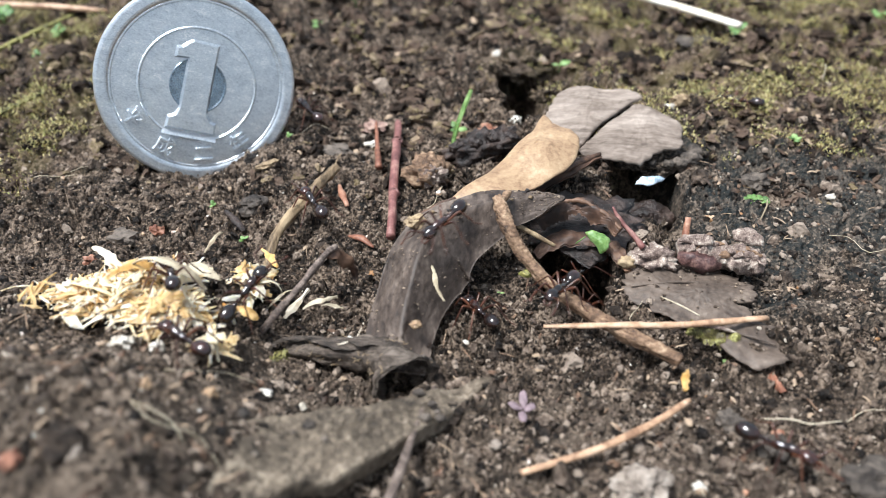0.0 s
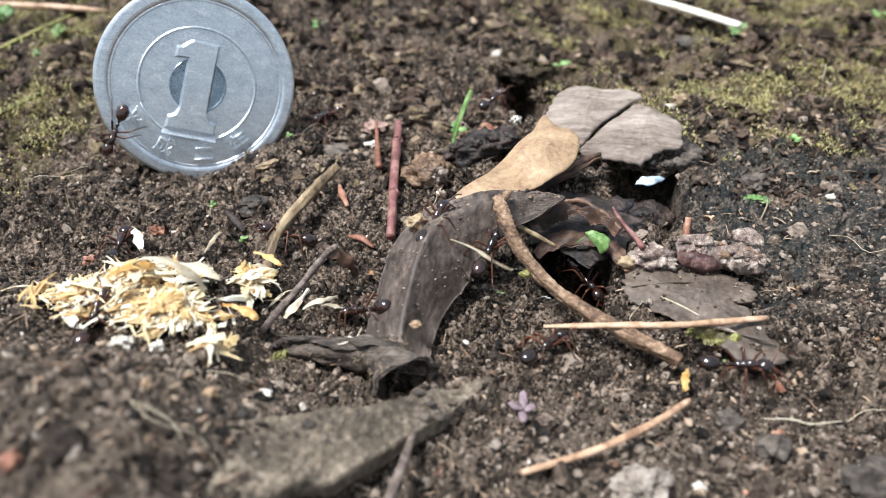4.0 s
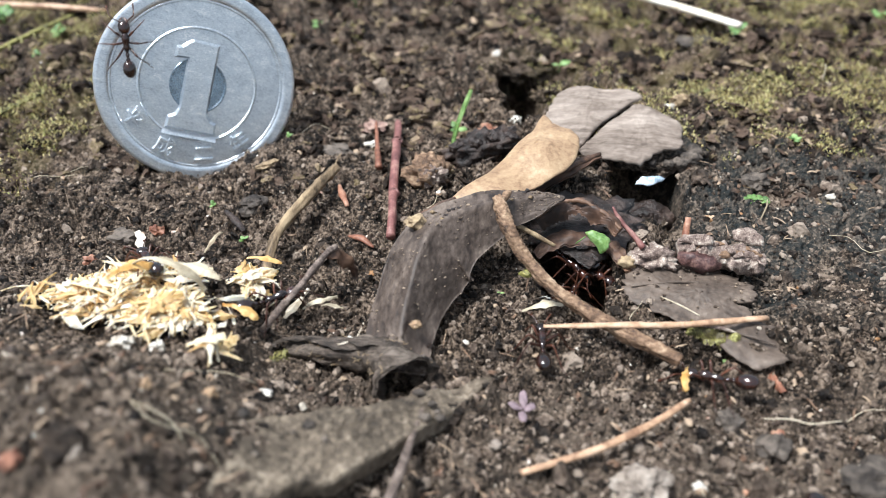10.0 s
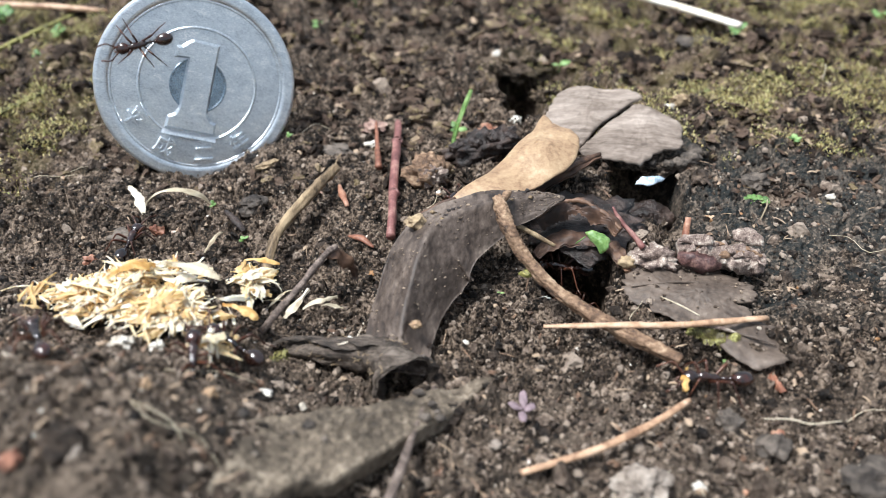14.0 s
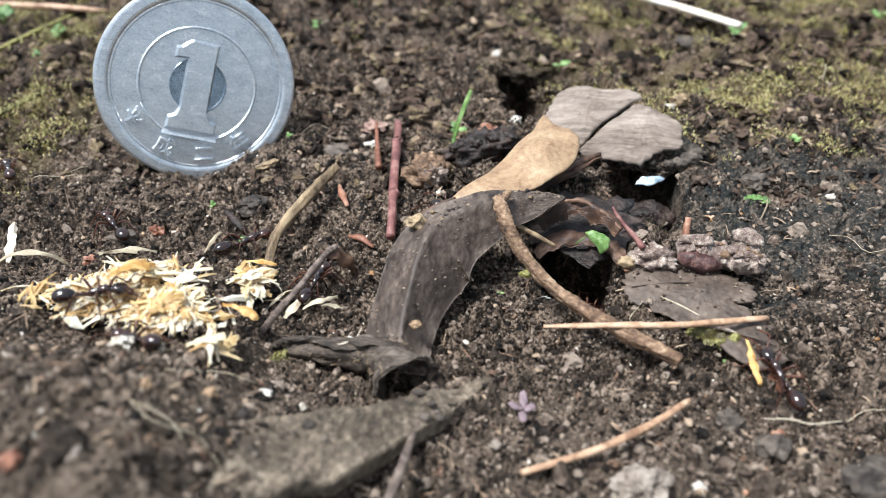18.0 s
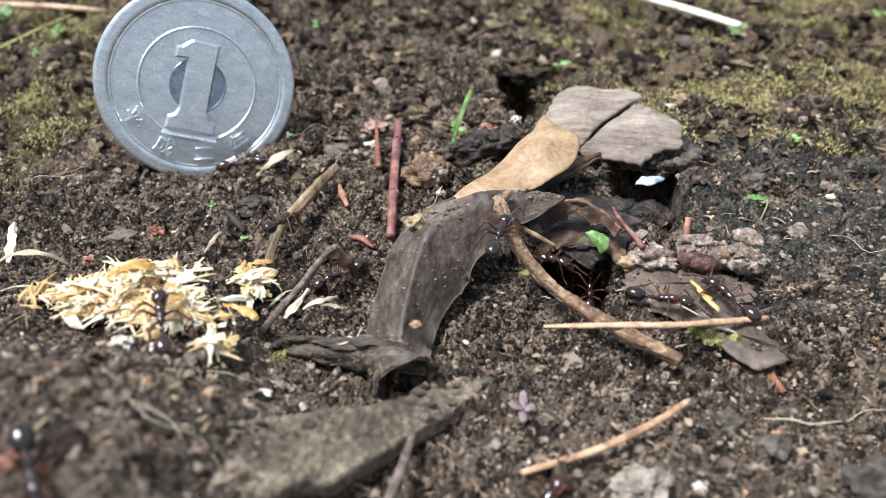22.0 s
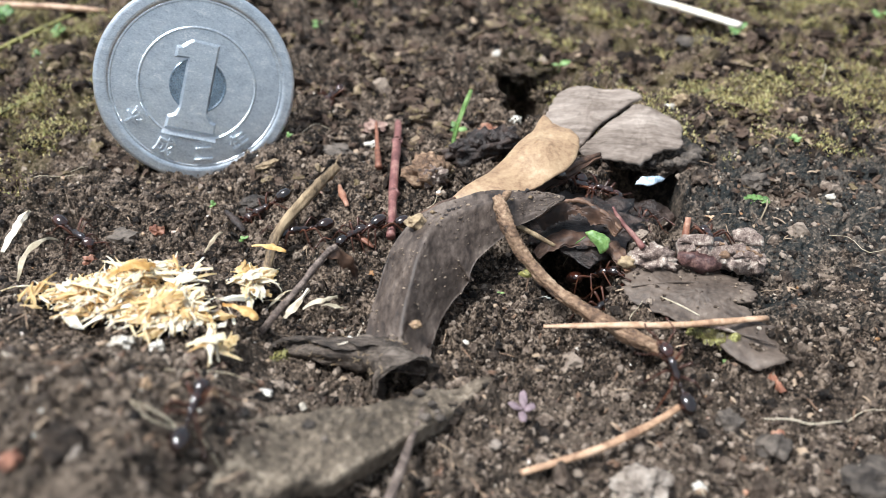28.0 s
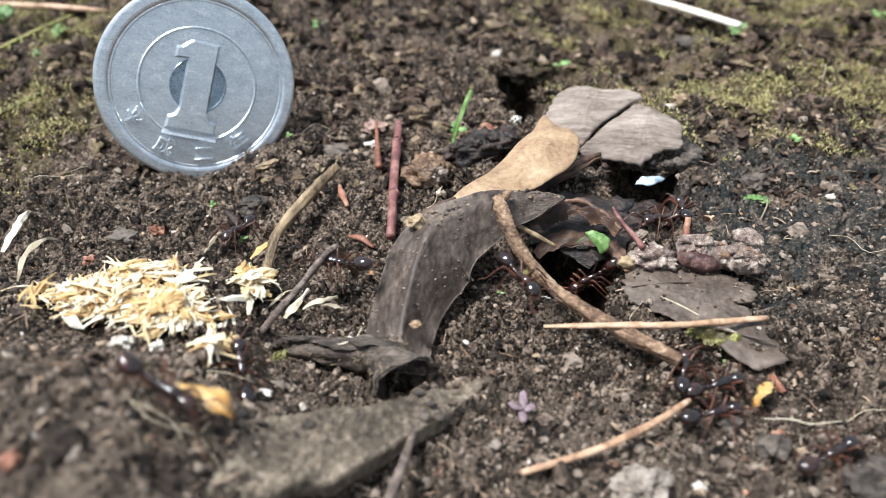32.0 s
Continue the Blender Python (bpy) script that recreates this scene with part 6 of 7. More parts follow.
    flake_ant = [
        g(0, 12.4, 54.6, -4.5, -60, 0), g(0.5, 12.5, 56, -2.6, -23, -5), g(1, 14.6, 50.2, 0.1, -173, 13), g(1.5, 16.4, 50.1, 0.7, 25, -12),
        g(2, 19.5, 50.8, 0.7, 12, 1), g(2.5, 20.2, 48.6, 0.8, -71, 6), g(3, 20.6, 47.4, -0.3, -92, 1), g(3.5, 21.2, 42.8, -0.3, -79, 1),
        g(4.5, 23, 42, -0.2, 56, -16), g(5.5, 22.8, 47.8, -0.1, 136, 16), g(6.5, 20.7, 48.6, 0.9, -15, 4), g(7, 21.9, 44.7, 1.9, -79, -2),
        g(7.5, 22.9, 42.5, 0.8, -124, 17), g(8, 22.6, 42, 0.5, -146, 10), g(8.5, 20.8, 41.1, -0.2, 178, -3), g(9, 20.5, 40.5, -0.3, 160, -3),
        g(10, 20.2, 40.7, -0.1, 155, 13), g(11, 20.3, 41.1, -0.2, 161, -5), g(12, 20.4, 41.4, -0.3, 144, 22), g(13, 20.1, 40.5, -0.1, 164, -4),
        g(14, 19.7, 40.8, -0.1, -178, -5), g(14.5, 19.7, 40.9, 0.1, -174, -7), g(16.5, 23.8, 41.5, 0.4, 124, -14), g(17, 24.2, 41.1, 0, 113, -10),
        g(18, 24.6, 41.2, -0.1, 107, -12), g(19, 25.1, 41.4, -0.1, 88, -11), g(19.5, 25.4, 40.1, 0.3, 87, -9), g(20, 25.6, 43.1, 1.2, 61, -3),
        g(20.5, 28.3, 46.8, 0.3, 41, 0), g(21, 24.7, 44.3, 1.2, 93, 5), g(21.5, 23.5, 45.5, 1.7, 98, 1), g(22, 22.9, 48.8, 0.9, 126, -8),
        g(22.5, 19.7, 50.6, 0.7, 136, 1), g(23, 15.5, 52.4, 1.2, -176, 26), g(23.5, 14, 54.6, -1.2, 180, 32), g(24.5, 11, 55.5, -6.5, 80, 0),
        g(32, 11, 55.5, -6.5, 85, 0),
    ]
    nest_ant = [
        g(0, 12.9, 55.9, -1.9, -159, 25), g(1.5, 12.7, 55.9, -3.1, -126, 32), g(2, 13.1, 55.6, -3, -93, 30), g(3, 12.9, 55.7, -3.4, -92, 29),
        g(3.5, 12.8, 55.8, -2.9, -83, 26), g(5.5, 12.4, 56.1, -2.7, 19, -22), g(6, 14.3, 53.6, -1.6, -47, -29), g(6.5, 12.8, 55.8, -3.3, 171, 21),
        g(7, 12.3, 56.1, -3.1, 132, -8), g(7.5, 12.5, 56, -2.8, -152, 30), g(8, 12.3, 56.1, -3, -133, 32), g(9, 12.2, 54.6, -5.6, -60, 0),
        g(9.7, 12.2, 54.6, -5.6, -60, 0), g(10, 12.9, 55.8, -2.8, -142, 32), g(10.5, 13.4, 55.5, -3.2, -49, 0), g(11.5, 13.3, 55.7, -2, -134, 27),
        g(12, 12.3, 56.2, -2.1, 49, -32), g(12.5, 12.8, 55.8, -3.3, -156, 32), g(13, 12.9, 55.7, -3.3, -105, 29), g(13.6, 12.2, 54.8, -6, -60, 0),
        g(18, 12.2, 54.8, -6, -60, 0), g(18.7, 12.3, 56.1, -3.2, -144, 27), g(20, 12.9, 55.8, -3.2, -37, -1), g(20.5, 12.5, 55.9, -3.2, -119, 32),
        g(21, 12, 56.3, -2.8, -159, 24), g(22, 13.2, 55.6, -3, -98, 31), g(23, 13.2, 55.6, -3.4, -136, 32), g(24, 12.3, 56.1, -3.1, -54, 12),
        g(25, 12.7, 55.9, -3.2, -114, 32), g(25.5, 12.3, 56.1, -3.2, -132, 32), g(27.5, 14.4, 52.3, -0.2, 162, 29),
        g(28, 13.9, 54.8, -1.8, -30, -32), g(28.5, 12.2, 56.2, -2.4, -137, 31), g(29, 13.4, 55.4, -2.9, -113, 32), g(30, 12.8, 55.9, -2.4, -137, 25),
        g(31, 12.7, 56, -2, -149, 22), g(32, 13.6, 55.2, -2.5, -161, 29),
    ]
    courier = [
        g(0, 9, 46.9, 3.3, -123, -13), g(0.5, 8.4, 46.8, 3, -126, -13), g(1, 6.4, 48.2, 3.4, -177, 0), g(1.5, 4.5, 53.6, 0.1, 133, -32),
        g(2, 3.7, 52.3, 3, 59, -30), g(2.5, 4.7, 55.4, -0.1, 64, 0), g(3, 3, 53.2, 0.2, 73, -7), g(3.5, 3.2, 53.2, 0.1, 75, -7),
        g(4.5, 5.1, 50.4, 6.6, 57, -15), g(5.5, 8.2, 55.1, 5.1, 102, -32), g(6, 7.8, 55.1, 5.2, 106, -32), g(6.5, 8.8, 56.5, 3.7, -44, 31),
        g(7, 9.4, 56.4, 3.2, -117, 32), g(7.5, 10.3, 56.9, -1.4, -69, 29), g(8.5, 10.4, 55, -6.3, 30, 0), g(26.6, 10.4, 55, -6.3, 20, 0),
        g(27.5, 14.4, 53.3, -0.5, -30, -24), g(28, 13.8, 51.2, -1.8, -131, -2), g(28.5, 12.7, 55.7, -4.9, -126, 0),
        g(29, 13.5, 55.2, -3.4, -113, -11), g(29.5, 13.1, 55.5, -5.2, -107, -13), g(30, 10.6, 43.8, -0.1, -105, 23), g(30.5, 11.8, 38, 0.3, -52, 5),
        g(31, 15, 38.9, -0.2, -31, -21), g(31.5, 16.9, 39, -0.3, 34, -4), g(32, 19.6, 40.1, -0.1, 23, 6),
    ]
    leaf_ant = [
        g(0, 0.1, 51.4, 6.5, -125, 2), g(0.5, -2.9, 50.3, 5.4, -152, 21), g(1, -2.9, 50.1, 5.4, -156, 12), g(1.5, -3.6, 51.6, 5, 62, -23),
        g(2, -3.5, 58.8, 1.1, 34, 0), g(2.5, -2.6, 51.3, 6.6, 45, 0), g(3, -4.2, 57.8, 1, 102, 13), g(3.5, -2, 50.8, 5.8, 85, -20),
        g(4.5, -0.4, 58.4, 3.2, 54, 0), g(5.5, 1, 61.5, 0.6, 30, 0), g(6.5, 2.5, 62, 0.6, 20, 0), g(18.5, 1, 61.5, 0.6, 170, 0),
        g(19.3, -2.9, 52, 5.3, -126, 30), g(20, -8.9, 53.1, 0.1, 127, -5), g(20.5, -6.4, 59.4, 0.2, 21, -19), g(21, 1.4, 59.2, 3.6, 27, -32),
        g(21.5, 5.1, 53.6, 7.3, -10, -1), g(22, 8.6, 54.9, 0.1, -22, 0), g(22.5, 11.6, 56.6, -2.8, -42, 14), g(24, 12, 56.3, -2.8, -159, 24),
        g(24.5, 9.3, 56.7, 1, 105, -28), g(25, 7.7, 54.8, 4.8, 98, 0), g(25.5, 8.3, 55.2, 5.2, 108, -32), g(26.5, 3.3, 55.7, 6.2, -170, 32),
        g(27.5, -2.8, 61.1, 0.5, -156, 29), g(28, -5.6, 59.2, 0.4, -164, 2), g(29, -8.4, 59.1, 0.3, -34, -11), g(29.5, -6.7, 59.2, 0.6, 171, -6),
        g(30, -7.9, 60.5, 0.2, -169, 9), g(30.5, -0.7, 63.4, 0.9, 15, -2), g(31, 2.3, 59.6, 4, 19, -32), g(31.3, 4.1, 52.9, 7.3, -72, -13),
        g(31.5, 4.9, 53.1, -0.1, 91, -1), g(32, 5.9, 48.5, 3.4, -63, 2),
    ]
    trail_ant = [
        g(0, 3, 47.7, 0.2, 116, 13), g(0.5, 2.9, 47.9, 0.2, 104, 4), g(1, 2.8, 48.9, 0.1, 108, -17), g(1.5, 3.3, 47.5, -0.1, 84, 6),
        g(2, 4.1, 46.7, 0, 108, 0), g(3, 6.1, 47.1, 0, 99, 3), g(3.5, 7.7, 44.5, 0, 133, 15), g(4.5, 8.1, 43.2, 0.1, -43, -4),
        g(5.5, 10.7, 40.4, -0.2, 20, -8), g(6, 11.3, 41.8, -0, 61, 4), g(6.5, 7.4, 43.5, 2.5, 112, -4), g(7, 8.2, 49.2, 0, 92, -11),
        g(7.5, 7.9, 47.4, 3.6, 45, 13), g(8.2, 12.8, 55.2, -6.3, 20, 0), g(9.6, 12.8, 55.2, -6.3, -10, 0), g(10, 13.2, 55.7, -2.2, -42, 1),
        g(10.5, 14.1, 51.2, 0.1, -12, -13), g(11, 22, 48.2, 0.7, -32, 12), g(11.4, 24.8, 43.6, 0.8, -63, 3), g(11.7, 26.1, 43.4, 1.3, 77, 11),
        g(12, 20.8, 50, 1, 162, 0), g(12.5, 16.2, 52, -0.2, 173, 15), g(13, 12.8, 55.2, -6.3, 140, 0), g(19.3, 12.8, 55.2, -6.3, -20, 0),
        g(20, 13.8, 52.8, -1.8, -13, 0), g(21, 16.9, 49.7, 0.8, 3, -19), g(21.5, 17.8, 49.3, 0.8, 5, -6), g(22, 17.6, 48.9, 0.6, -17, -2),
        g(23, 21.8, 47.9, -0, 24, 12), g(23.5, 26.2, 47.8, -0.2, -12, -3), g(24, 26.6, 45.6, 1, -17, 15), g(24.5, 28.9, 45, 0.1, -96, -1),
        g(25, 28.2, 48.4, -0, 61, 11), g(25.5, 28.9, 54.3, -0.2, 79, -1), g(27.5, 24.4, 54.6, 2.5, 54, -8), g(28, 23.8, 57.2, 0.5, 90, 19),
        g(28.5, 28.1, 58.9, 0.1, 41, 18), g(29, 27, 52, -0.3, -87, 19), g(29.25, 28.6, 55.8, -0.2, 106, -32), g(29.5, 22, 53.1, 2.8, 36, 23),
        g(30, 24.9, 57.8, 0.5, 65, 10), g(30.5, 24.6, 57.3, 0.7, 68, 23), g(31, 22.8, 59.4, 0.6, 16, 12), g(31.5, 21, 59.9, 0.5, 140, 13),
        g(32, 22.5, 62.2, 0.2, 83, 14),
    ]
    twig_ant = [
        g(0, -11.9, 61.1, 1.8, 119, 1), g(0.5, -13.4, 59.3, -0.1, 103, -32), g(1, -13.7, 59.2, -0.1, 88, -27), g(1.5, -13.7, 55.9, 1.9, 86, -32),
        g(2, -13.1, 59.7, 0.1, 126, -32), g(3, -12, 59.8, -0.4, 180, -5), g(3.5, -13.5, 59.5, -0.1, -139, -32), g(5.5, -15.7, 51, 1.7, 78, 13),
        g(6, -17.3, 51.6, 2.1, -17, -20), g(6.5, -16.5, 48.2, 4.2, -171, 24), g(7, -18, 50.4, 2.6, 170, 24), g(7.5, -17.6, 43.3, 4.6, 128, -14),
        g(8, -16.6, 42.8, 3.9, 63, -5), g(8.5, -15.1, 44.6, 2.8, 48, -3), g(9, -14.1, 45.9, 2.8, 37, 24), g(9.5, -14.1, 47.7, 1.8, 38, 26),
        g(10, -13.5, 47.3, 1.8, 29, 3), g(10.5, -13.5, 42.6, 2.5, 28, -2), g(11, -13.3, 42.5, 2.3, -166, -13), g(12, -14.1, 43.7, 1.8, -170, 2),
        g(13, -14.5, 43.3, 2.2, -153, 22), g(14, -15.1, 41.4, 2.9, 148, -10), g(14.5, -15.2, 42.7, 2.4, 165, -4), g(16.5, -14.5, 46, 2, -44, 25),
        g(17, -13.9, 46, 2.5, 112, 5), g(17.5, -13.4, 48, 1.2, 49, -30), g(18, -10.6, 51.6, 0.2, 74, 0), g(19, -11.2, 54.3, -0, 104, 3),
        g(20, -13, 53.2, 0.4, 121, 7), g(21, -14.4, 50.4, 2.2, 78, -3), g(22, -8.8, 52.6, -0, -143, 1), g(23, -14.1, 47.7, 1.7, -9, 27),
        g(23.5, -11.2, 49.1, 0.3, -107, -2), g(24, -14.1, 49.1, 1.4, 90, -23), g(24.5, -12.5, 50.4, 0.5, 27, 0), g(25, -11.5, 53.6, 0.2, 72, -5),
        g(25.5, -10.6, 56.4, 0.3, 64, 3), g(26.5, -10.3, 57.6, 0, 132, 17), g(27.5, -13.3, 58.8, 2.7, 100, 27), g(28, -12.7, 59.1, 0.1, -154, -3),
        g(28.5, -9.9, 58.6, -0.1, -15, -14), g(29, -7.5, 50.2, 3.8, 58, 13), g(29.5, -7, 50.6, 2.4, -21, 32), g(30, -6.4, 52.4, 0.3, 116, -2),
        g(30.8, -7.4, 50.1, 3.3, 159, -13), g(32, -7.9, 49.7, 3.6, 156, 13),
    ]
    scout = [
        g(0, -43.7, 55.2, 0.2, 0, 5), g(4.8, -43.7, 55.2, 0.2, 0, 5), g(5.5, -36.6, 55.1, 0.4, 8, 5), g(6, -31.4, 56.7, -0.3, 0, 3),
        g(6.5, -27.6, 57.9, -0.2, 17, 3), g(7, -23.6, 59.7, 0.2, 51, -8), g(7.5, -16.2, 58.1, 0.3, -16, -10), g(8, -9.5, 60.7, 0.1, 44, -8),
        g(8.5, -6.6, 60.2, 0.5, -17, -8), g(9, 1.9, 51.3, 5.2, -39, 0), g(9.5, 7.7, 56.7, 0.1, 9, 31), g(10, 11.1, 56.8, -1.6, -47, 16),
        g(10.6, 11.6, 56, -6.6, 20, 0), g(13.5, 11.6, 56, -6.6, 150, 0), g(14, 11, 56.8, -2.4, 168, 1), g(14.5, 8.4, 55.7, 0.8, 161, 10),
        g(15.5, 0.5, 51.6, 6.3, -154, 1), g(16.5, -9.3, 60.2, -0.1, -169, 0), g(17, -18.9, 57.6, 0.3, 68, 5), g(17.5, -16.9, 56.8, 0.3, 38, 6),
        g(18, -17.6, 57, 0.3, 37, 3), g(18.5, -16.5, 54.6, 0.4, -130, -13), g(19, -17.1, 53.9, 0.8, -149, -8), g(19.5, -14.2, 55, 2.6, 30, 5),
        g(20, -12.1, 59.4, -0.3, 90, -11), g(20.5, -9.6, 59.6, 0.1, -7, -9), g(21, -11.6, 61.5, 0.1, -162, 0), g(21.5, -15.9, 62.1, 0.1, 170, 32),
        g(22, -14.4, 56.7, 2.4, 79, 22), g(23, -14, 54.6, 2.4, 93, -10), g(24, -13.6, 56.3, 2.2, 91, -32), g(25, -15.1, 59.8, 0.5, 140, 32),
        g(25.5, -13.3, 57.4, 2, -148, -13), g(27.5, -14.7, 63.3, -0, -120, 32), g(28, -16.3, 63, 0.1, -164, 29), g(28.5, -17.8, 62.6, 1, -175, 2),
        g(29, -18.9, 57.8, 0.5, 89, -10), g(30, -18.2, 55.5, 0.7, -114, -1), g(31, -18, 53.2, 1.3, -99, -1), g(31.5, -18, 53, 1.3, -104, -25),
        g(32, -18.7, 59, 0.1, -107, -14),
    ]
    porter = [
        g(0, -14.6, 46.1, 3.9, 56, -21), g(0.5, -14.3, 48.2, 2.8, 43, 27), g(1, -9.4, 51.7, -0.3, -55, -11), g(2, -7.2, 51.3, -0.1, -163, 32),
        g(3, -5.2, 46.8, 2.6, -163, 32), g(3.5, -6.5, 48.1, -0, 145, 32), g(5.5, -2.6, 43.9, 3.6, -150, 0), g(6, -9.7, 46.6, 0.1, 180, -6),
        g(6.5, -8.7, 43.1, 1.3, 164, 30), g(7, -8.5, 40.5, 0.4, 93, 0), g(7.5, -8.9, 35, 2.9, 67, 23), g(8, -6.9, 31.7, 3.1, 34, -11),
        g(8.5, -1.8, 34.4, 0.3, 38, 8), g(9, 3.9, 37.1, 0.4, 92, 3), g(9.5, 11.2, 41.1, -0.2, 29, 1), g(9.75, 10.2, 43.2, -0.2, 89, 10),
        g(10, 7.6, 44.3, -0.2, 87, 5), g(10.5, 9.4, 45.6, -0.3, 67, 2), g(11, 14.4, 41.4, 1.6, 5, -27), g(11.25, 14, 42.8, -0.1, 129, 3),
        g(11.5, 7.6, 40.3, 0.4, 76, 8), g(12, 4.9, 49.1, -0.3, 93, 8), g(12.5, 6, 48.5, 3.4, 48, 0), g(13, 10.8, 56.7, -2.5, -30, 9),
        g(13.5, 10.8, 54, -6.6, 20, 0), g(19, 10.8, 54, -6.6, 150, 0), g(19.4, 12, 56.3, -2.8, -159, 24), g(19.9, 6, 52.4, -0, 180, 32),
        g(20.5, -3.6, 47.4, 4.3, -169, 0), g(20.75, -3.8, 47.3, 4.1, 33, -29), g(21, 1.6, 49.1, 1.5, 169, -32), g(21.25, 1.6, 49.6, 2.8, 38, -1),
        g(21.5, 3.7, 55, 0.1, 70, -4), g(22, 4.4, 50.3, 6, 73, 0), g(22.5, 5.7, 49.7, 5.9, -74, 23), g(22.8, 6.8, 48.1, 4.2, -110, 1),
        g(23, 6.9, 48.2, 3.7, -169, -13), g(23.5, 4.6, 48.8, -0.2, -154, -7), g(24, 4, 48.1, 0.5, -168, -4), g(24.5, -1.2, 46.2, 3.1, 168, -32),
        g(25, -5.9, 55, 0.5, 85, 1), g(25.5, -6.1, 59.6, 0.2, 19, -16), g(26.5, -4.1, 59.7, 0.6, 42, 19), g(27.5, -7.4, 60.5, 0, -150, 2),
        g(28, -7.4, 58.3, 0.5, -143, 7), g(28.5, -8.6, 61, 0.2, 105, -3), g(29, -6.3, 54.7, 0.9, 37, -16), g(29.5, -6.6, 50.9, 0.1, -48, -13),
        g(30, -1.1, 45.2, 1.7, -35, 32), g(30.5, 5.6, 42.9, -0.1, -11, 10), g(31, 9.7, 44.7, -0.3, 4, -3), g(31.5, 14.3, 39.3, 0.2, -2, 4),
        g(32, 18.8, 37.8, -0.5, 22, 10),
    ]
    edge_ant = [
        g(0, 22.1, 34.2, 0.5, -36, -2), g(0.5, 24, 31.6, -0.3, -49, 0), g(1, 25.6, 28.3, -0.2, -56, -7), g(6, 28.8, 29.3, -0.3, 134, 6),
        g(6.6, 26.3, 31.2, 1.1, 141, 7), g(7, 21.6, 34.1, 0.7, -4, 2), g(7.3, 24.4, 32.7, 0.3, -66, 3), g(7.8, 25.5, 28.9, -0.2, -84, -5),
        g(21.5, 6, 26.9, 0.2, 52, -13), g(22.5, 7.2, 34.9, 0.7, 53, 4), g(23, 10.5, 39.7, -0.1, -44, -4), g(23.5, 16.9, 40, -0, 21, -7),
        g(24, 21.5, 41.6, 0.5, 33, -11), g(24.5, 24.5, 43.7, 0.8, 42, -3), g(25, 31.6, 40.1, 0.9, 47, -4), g(25.6, 36.9, 41.9, -0, 21, -2),
        g(26.2, 35, 39.8, 0.3, 180, -2), g(26.8, 26.4, 40.8, 0.4, 151, 0), g(27.5, 16.1, 41.3, 2.4, 93, -14), g(28, 16.2, 39.9, 1.7, 108, -28),
        g(28.5, 16, 43.3, -1.3, -9, -3), g(29, 14.6, 40.8, 0.1, 3, 0), g(29.5, 18.5, 40.3, 0.1, 129, -5), g(30, 18.4, 43.2, -1.5, 98, 0),
        g(30.5, 19.7, 44, -0.6, 84, -32), g(31, 20.1, 38.8, -0.2, 127, -10), g(31.5, 18.4, 40.4, 0.3, 123, 23), g(32, 17.6, 41.3, 0.1, 71, 11),
    ]
    corner_ant = [
        g(0, 41.1, 44.2, 0, -153, -1), g(28.8, 41.1, 44.2, 0, -153, -1), g(29.3, 35.1, 42.8, -0.1, -166, -11), g(29.6, 29.9, 40.4, 0.4, -137, 8),
        g(30, 24.9, 34.9, -0.3, -157, 0), g(30.5, 20.2, 34.5, -0.1, -179, 12), g(30.8, 17, 32.3, 0.2, -137, -8), g(31.1, 17, 31.5, 0.1, 11, 3),
        g(31.5, 19.8, 33.1, -0.2, -1, 0), g(32, 25.7, 34.1, -0.3, 27, 0),
    ]
    far_ant = [
        g(0, 34, 83.6, 0.8, 153, 4), g(1, 27.6, 81.7, 1.5, 170, 13), g(1.5, 22.6, 80.2, 1.8, -171, -12), g(2, 13.8, 73, 3.3, -146, -11),
        g(2.5, 7.6, 63.7, 5.6, -148, 8), g(3, 3.5, 69.8, 1.6, -167, 4), g(3.5, 1.5, 79.5, 0.8, 120, 0), g(4.2, 7.5, 85.5, 0.3, 50, 0),
        g(5, 8.8, 88.5, -7, 70, 0), g(26, 8.8, 88.5, -7, 200, 0), g(26.5, 9, 83.5, 0.6, 250, 0), g(27, 14.1, 66.4, 1.4, 145, -32),
        g(27.5, 8.5, 62.5, 5, -165, -1), g(28, 12.1, 64.5, 1.8, 7, 31), g(28.7, 18.6, 67, -4.2, -40, 0), g(32, 18.6, 67, -4.4, -40, 0),
    ]
    west_ant = [
        g(0, -18, 20.4, 9.5, 51, -5), g(11.8, -18.2, 20.7, 9.6, 63, 1), g(12.5, -17.1, 27, 10.3, 166, -10), g(13, -18.2, 28.2, 10.3, 151, -7),
        g(13.5, -19.5, 29.3, 10.1, 141, 3), g(14, -25.3, 36.5, 7.9, 124, 11), g(14.5, -28.9, 43, 3.7, 118, 17), g(15.5, -33.9, 52.5, 1.2, 117, 15),
        g(16.5, -36.1, 58.6, 0.7, 95, -3), g(17, -36.9, 60.3, 0.7, 88, -5), g(18, -44.1, 69.7, 0, 121, 10), g(18.6, -49.8, 73.8, -0, 139, 0),
        g(23, -46, 56.1, 0.1, 0, -2), g(23.6, -40.6, 55.5, 0.7, 0, -5), g(24, -36.3, 56, 0.2, 0, 4), g(24.5, -37.4, 58, 0.4, -45, 3),
        g(25, -38.3, 58, 0.5, 155, -2), g(25.5, -39.4, 60.2, 0.4, -38, 1), g(27.5, -35.4, 58.7, 0.5, -54, 3), g(28, -33.6, 59, -0.1, -36, 11),
        g(28.5, -28.7, 53.2, 1.2, 142, 13), g(29, -24.5, 47.6, 4.6, 155, 13), g(30, -27.4, 55.2, 0.4, 169, 25), g(30.5, -31.2, 58.7, -0.1, 143, -2),
        g(31, -31.2, 57.2, -0.5, -116, -9), g(31.5, -25.5, 44.1, 4.1, -78, 23), g(32, -16.6, 31.9, 8.9, -22, 26),
    ]
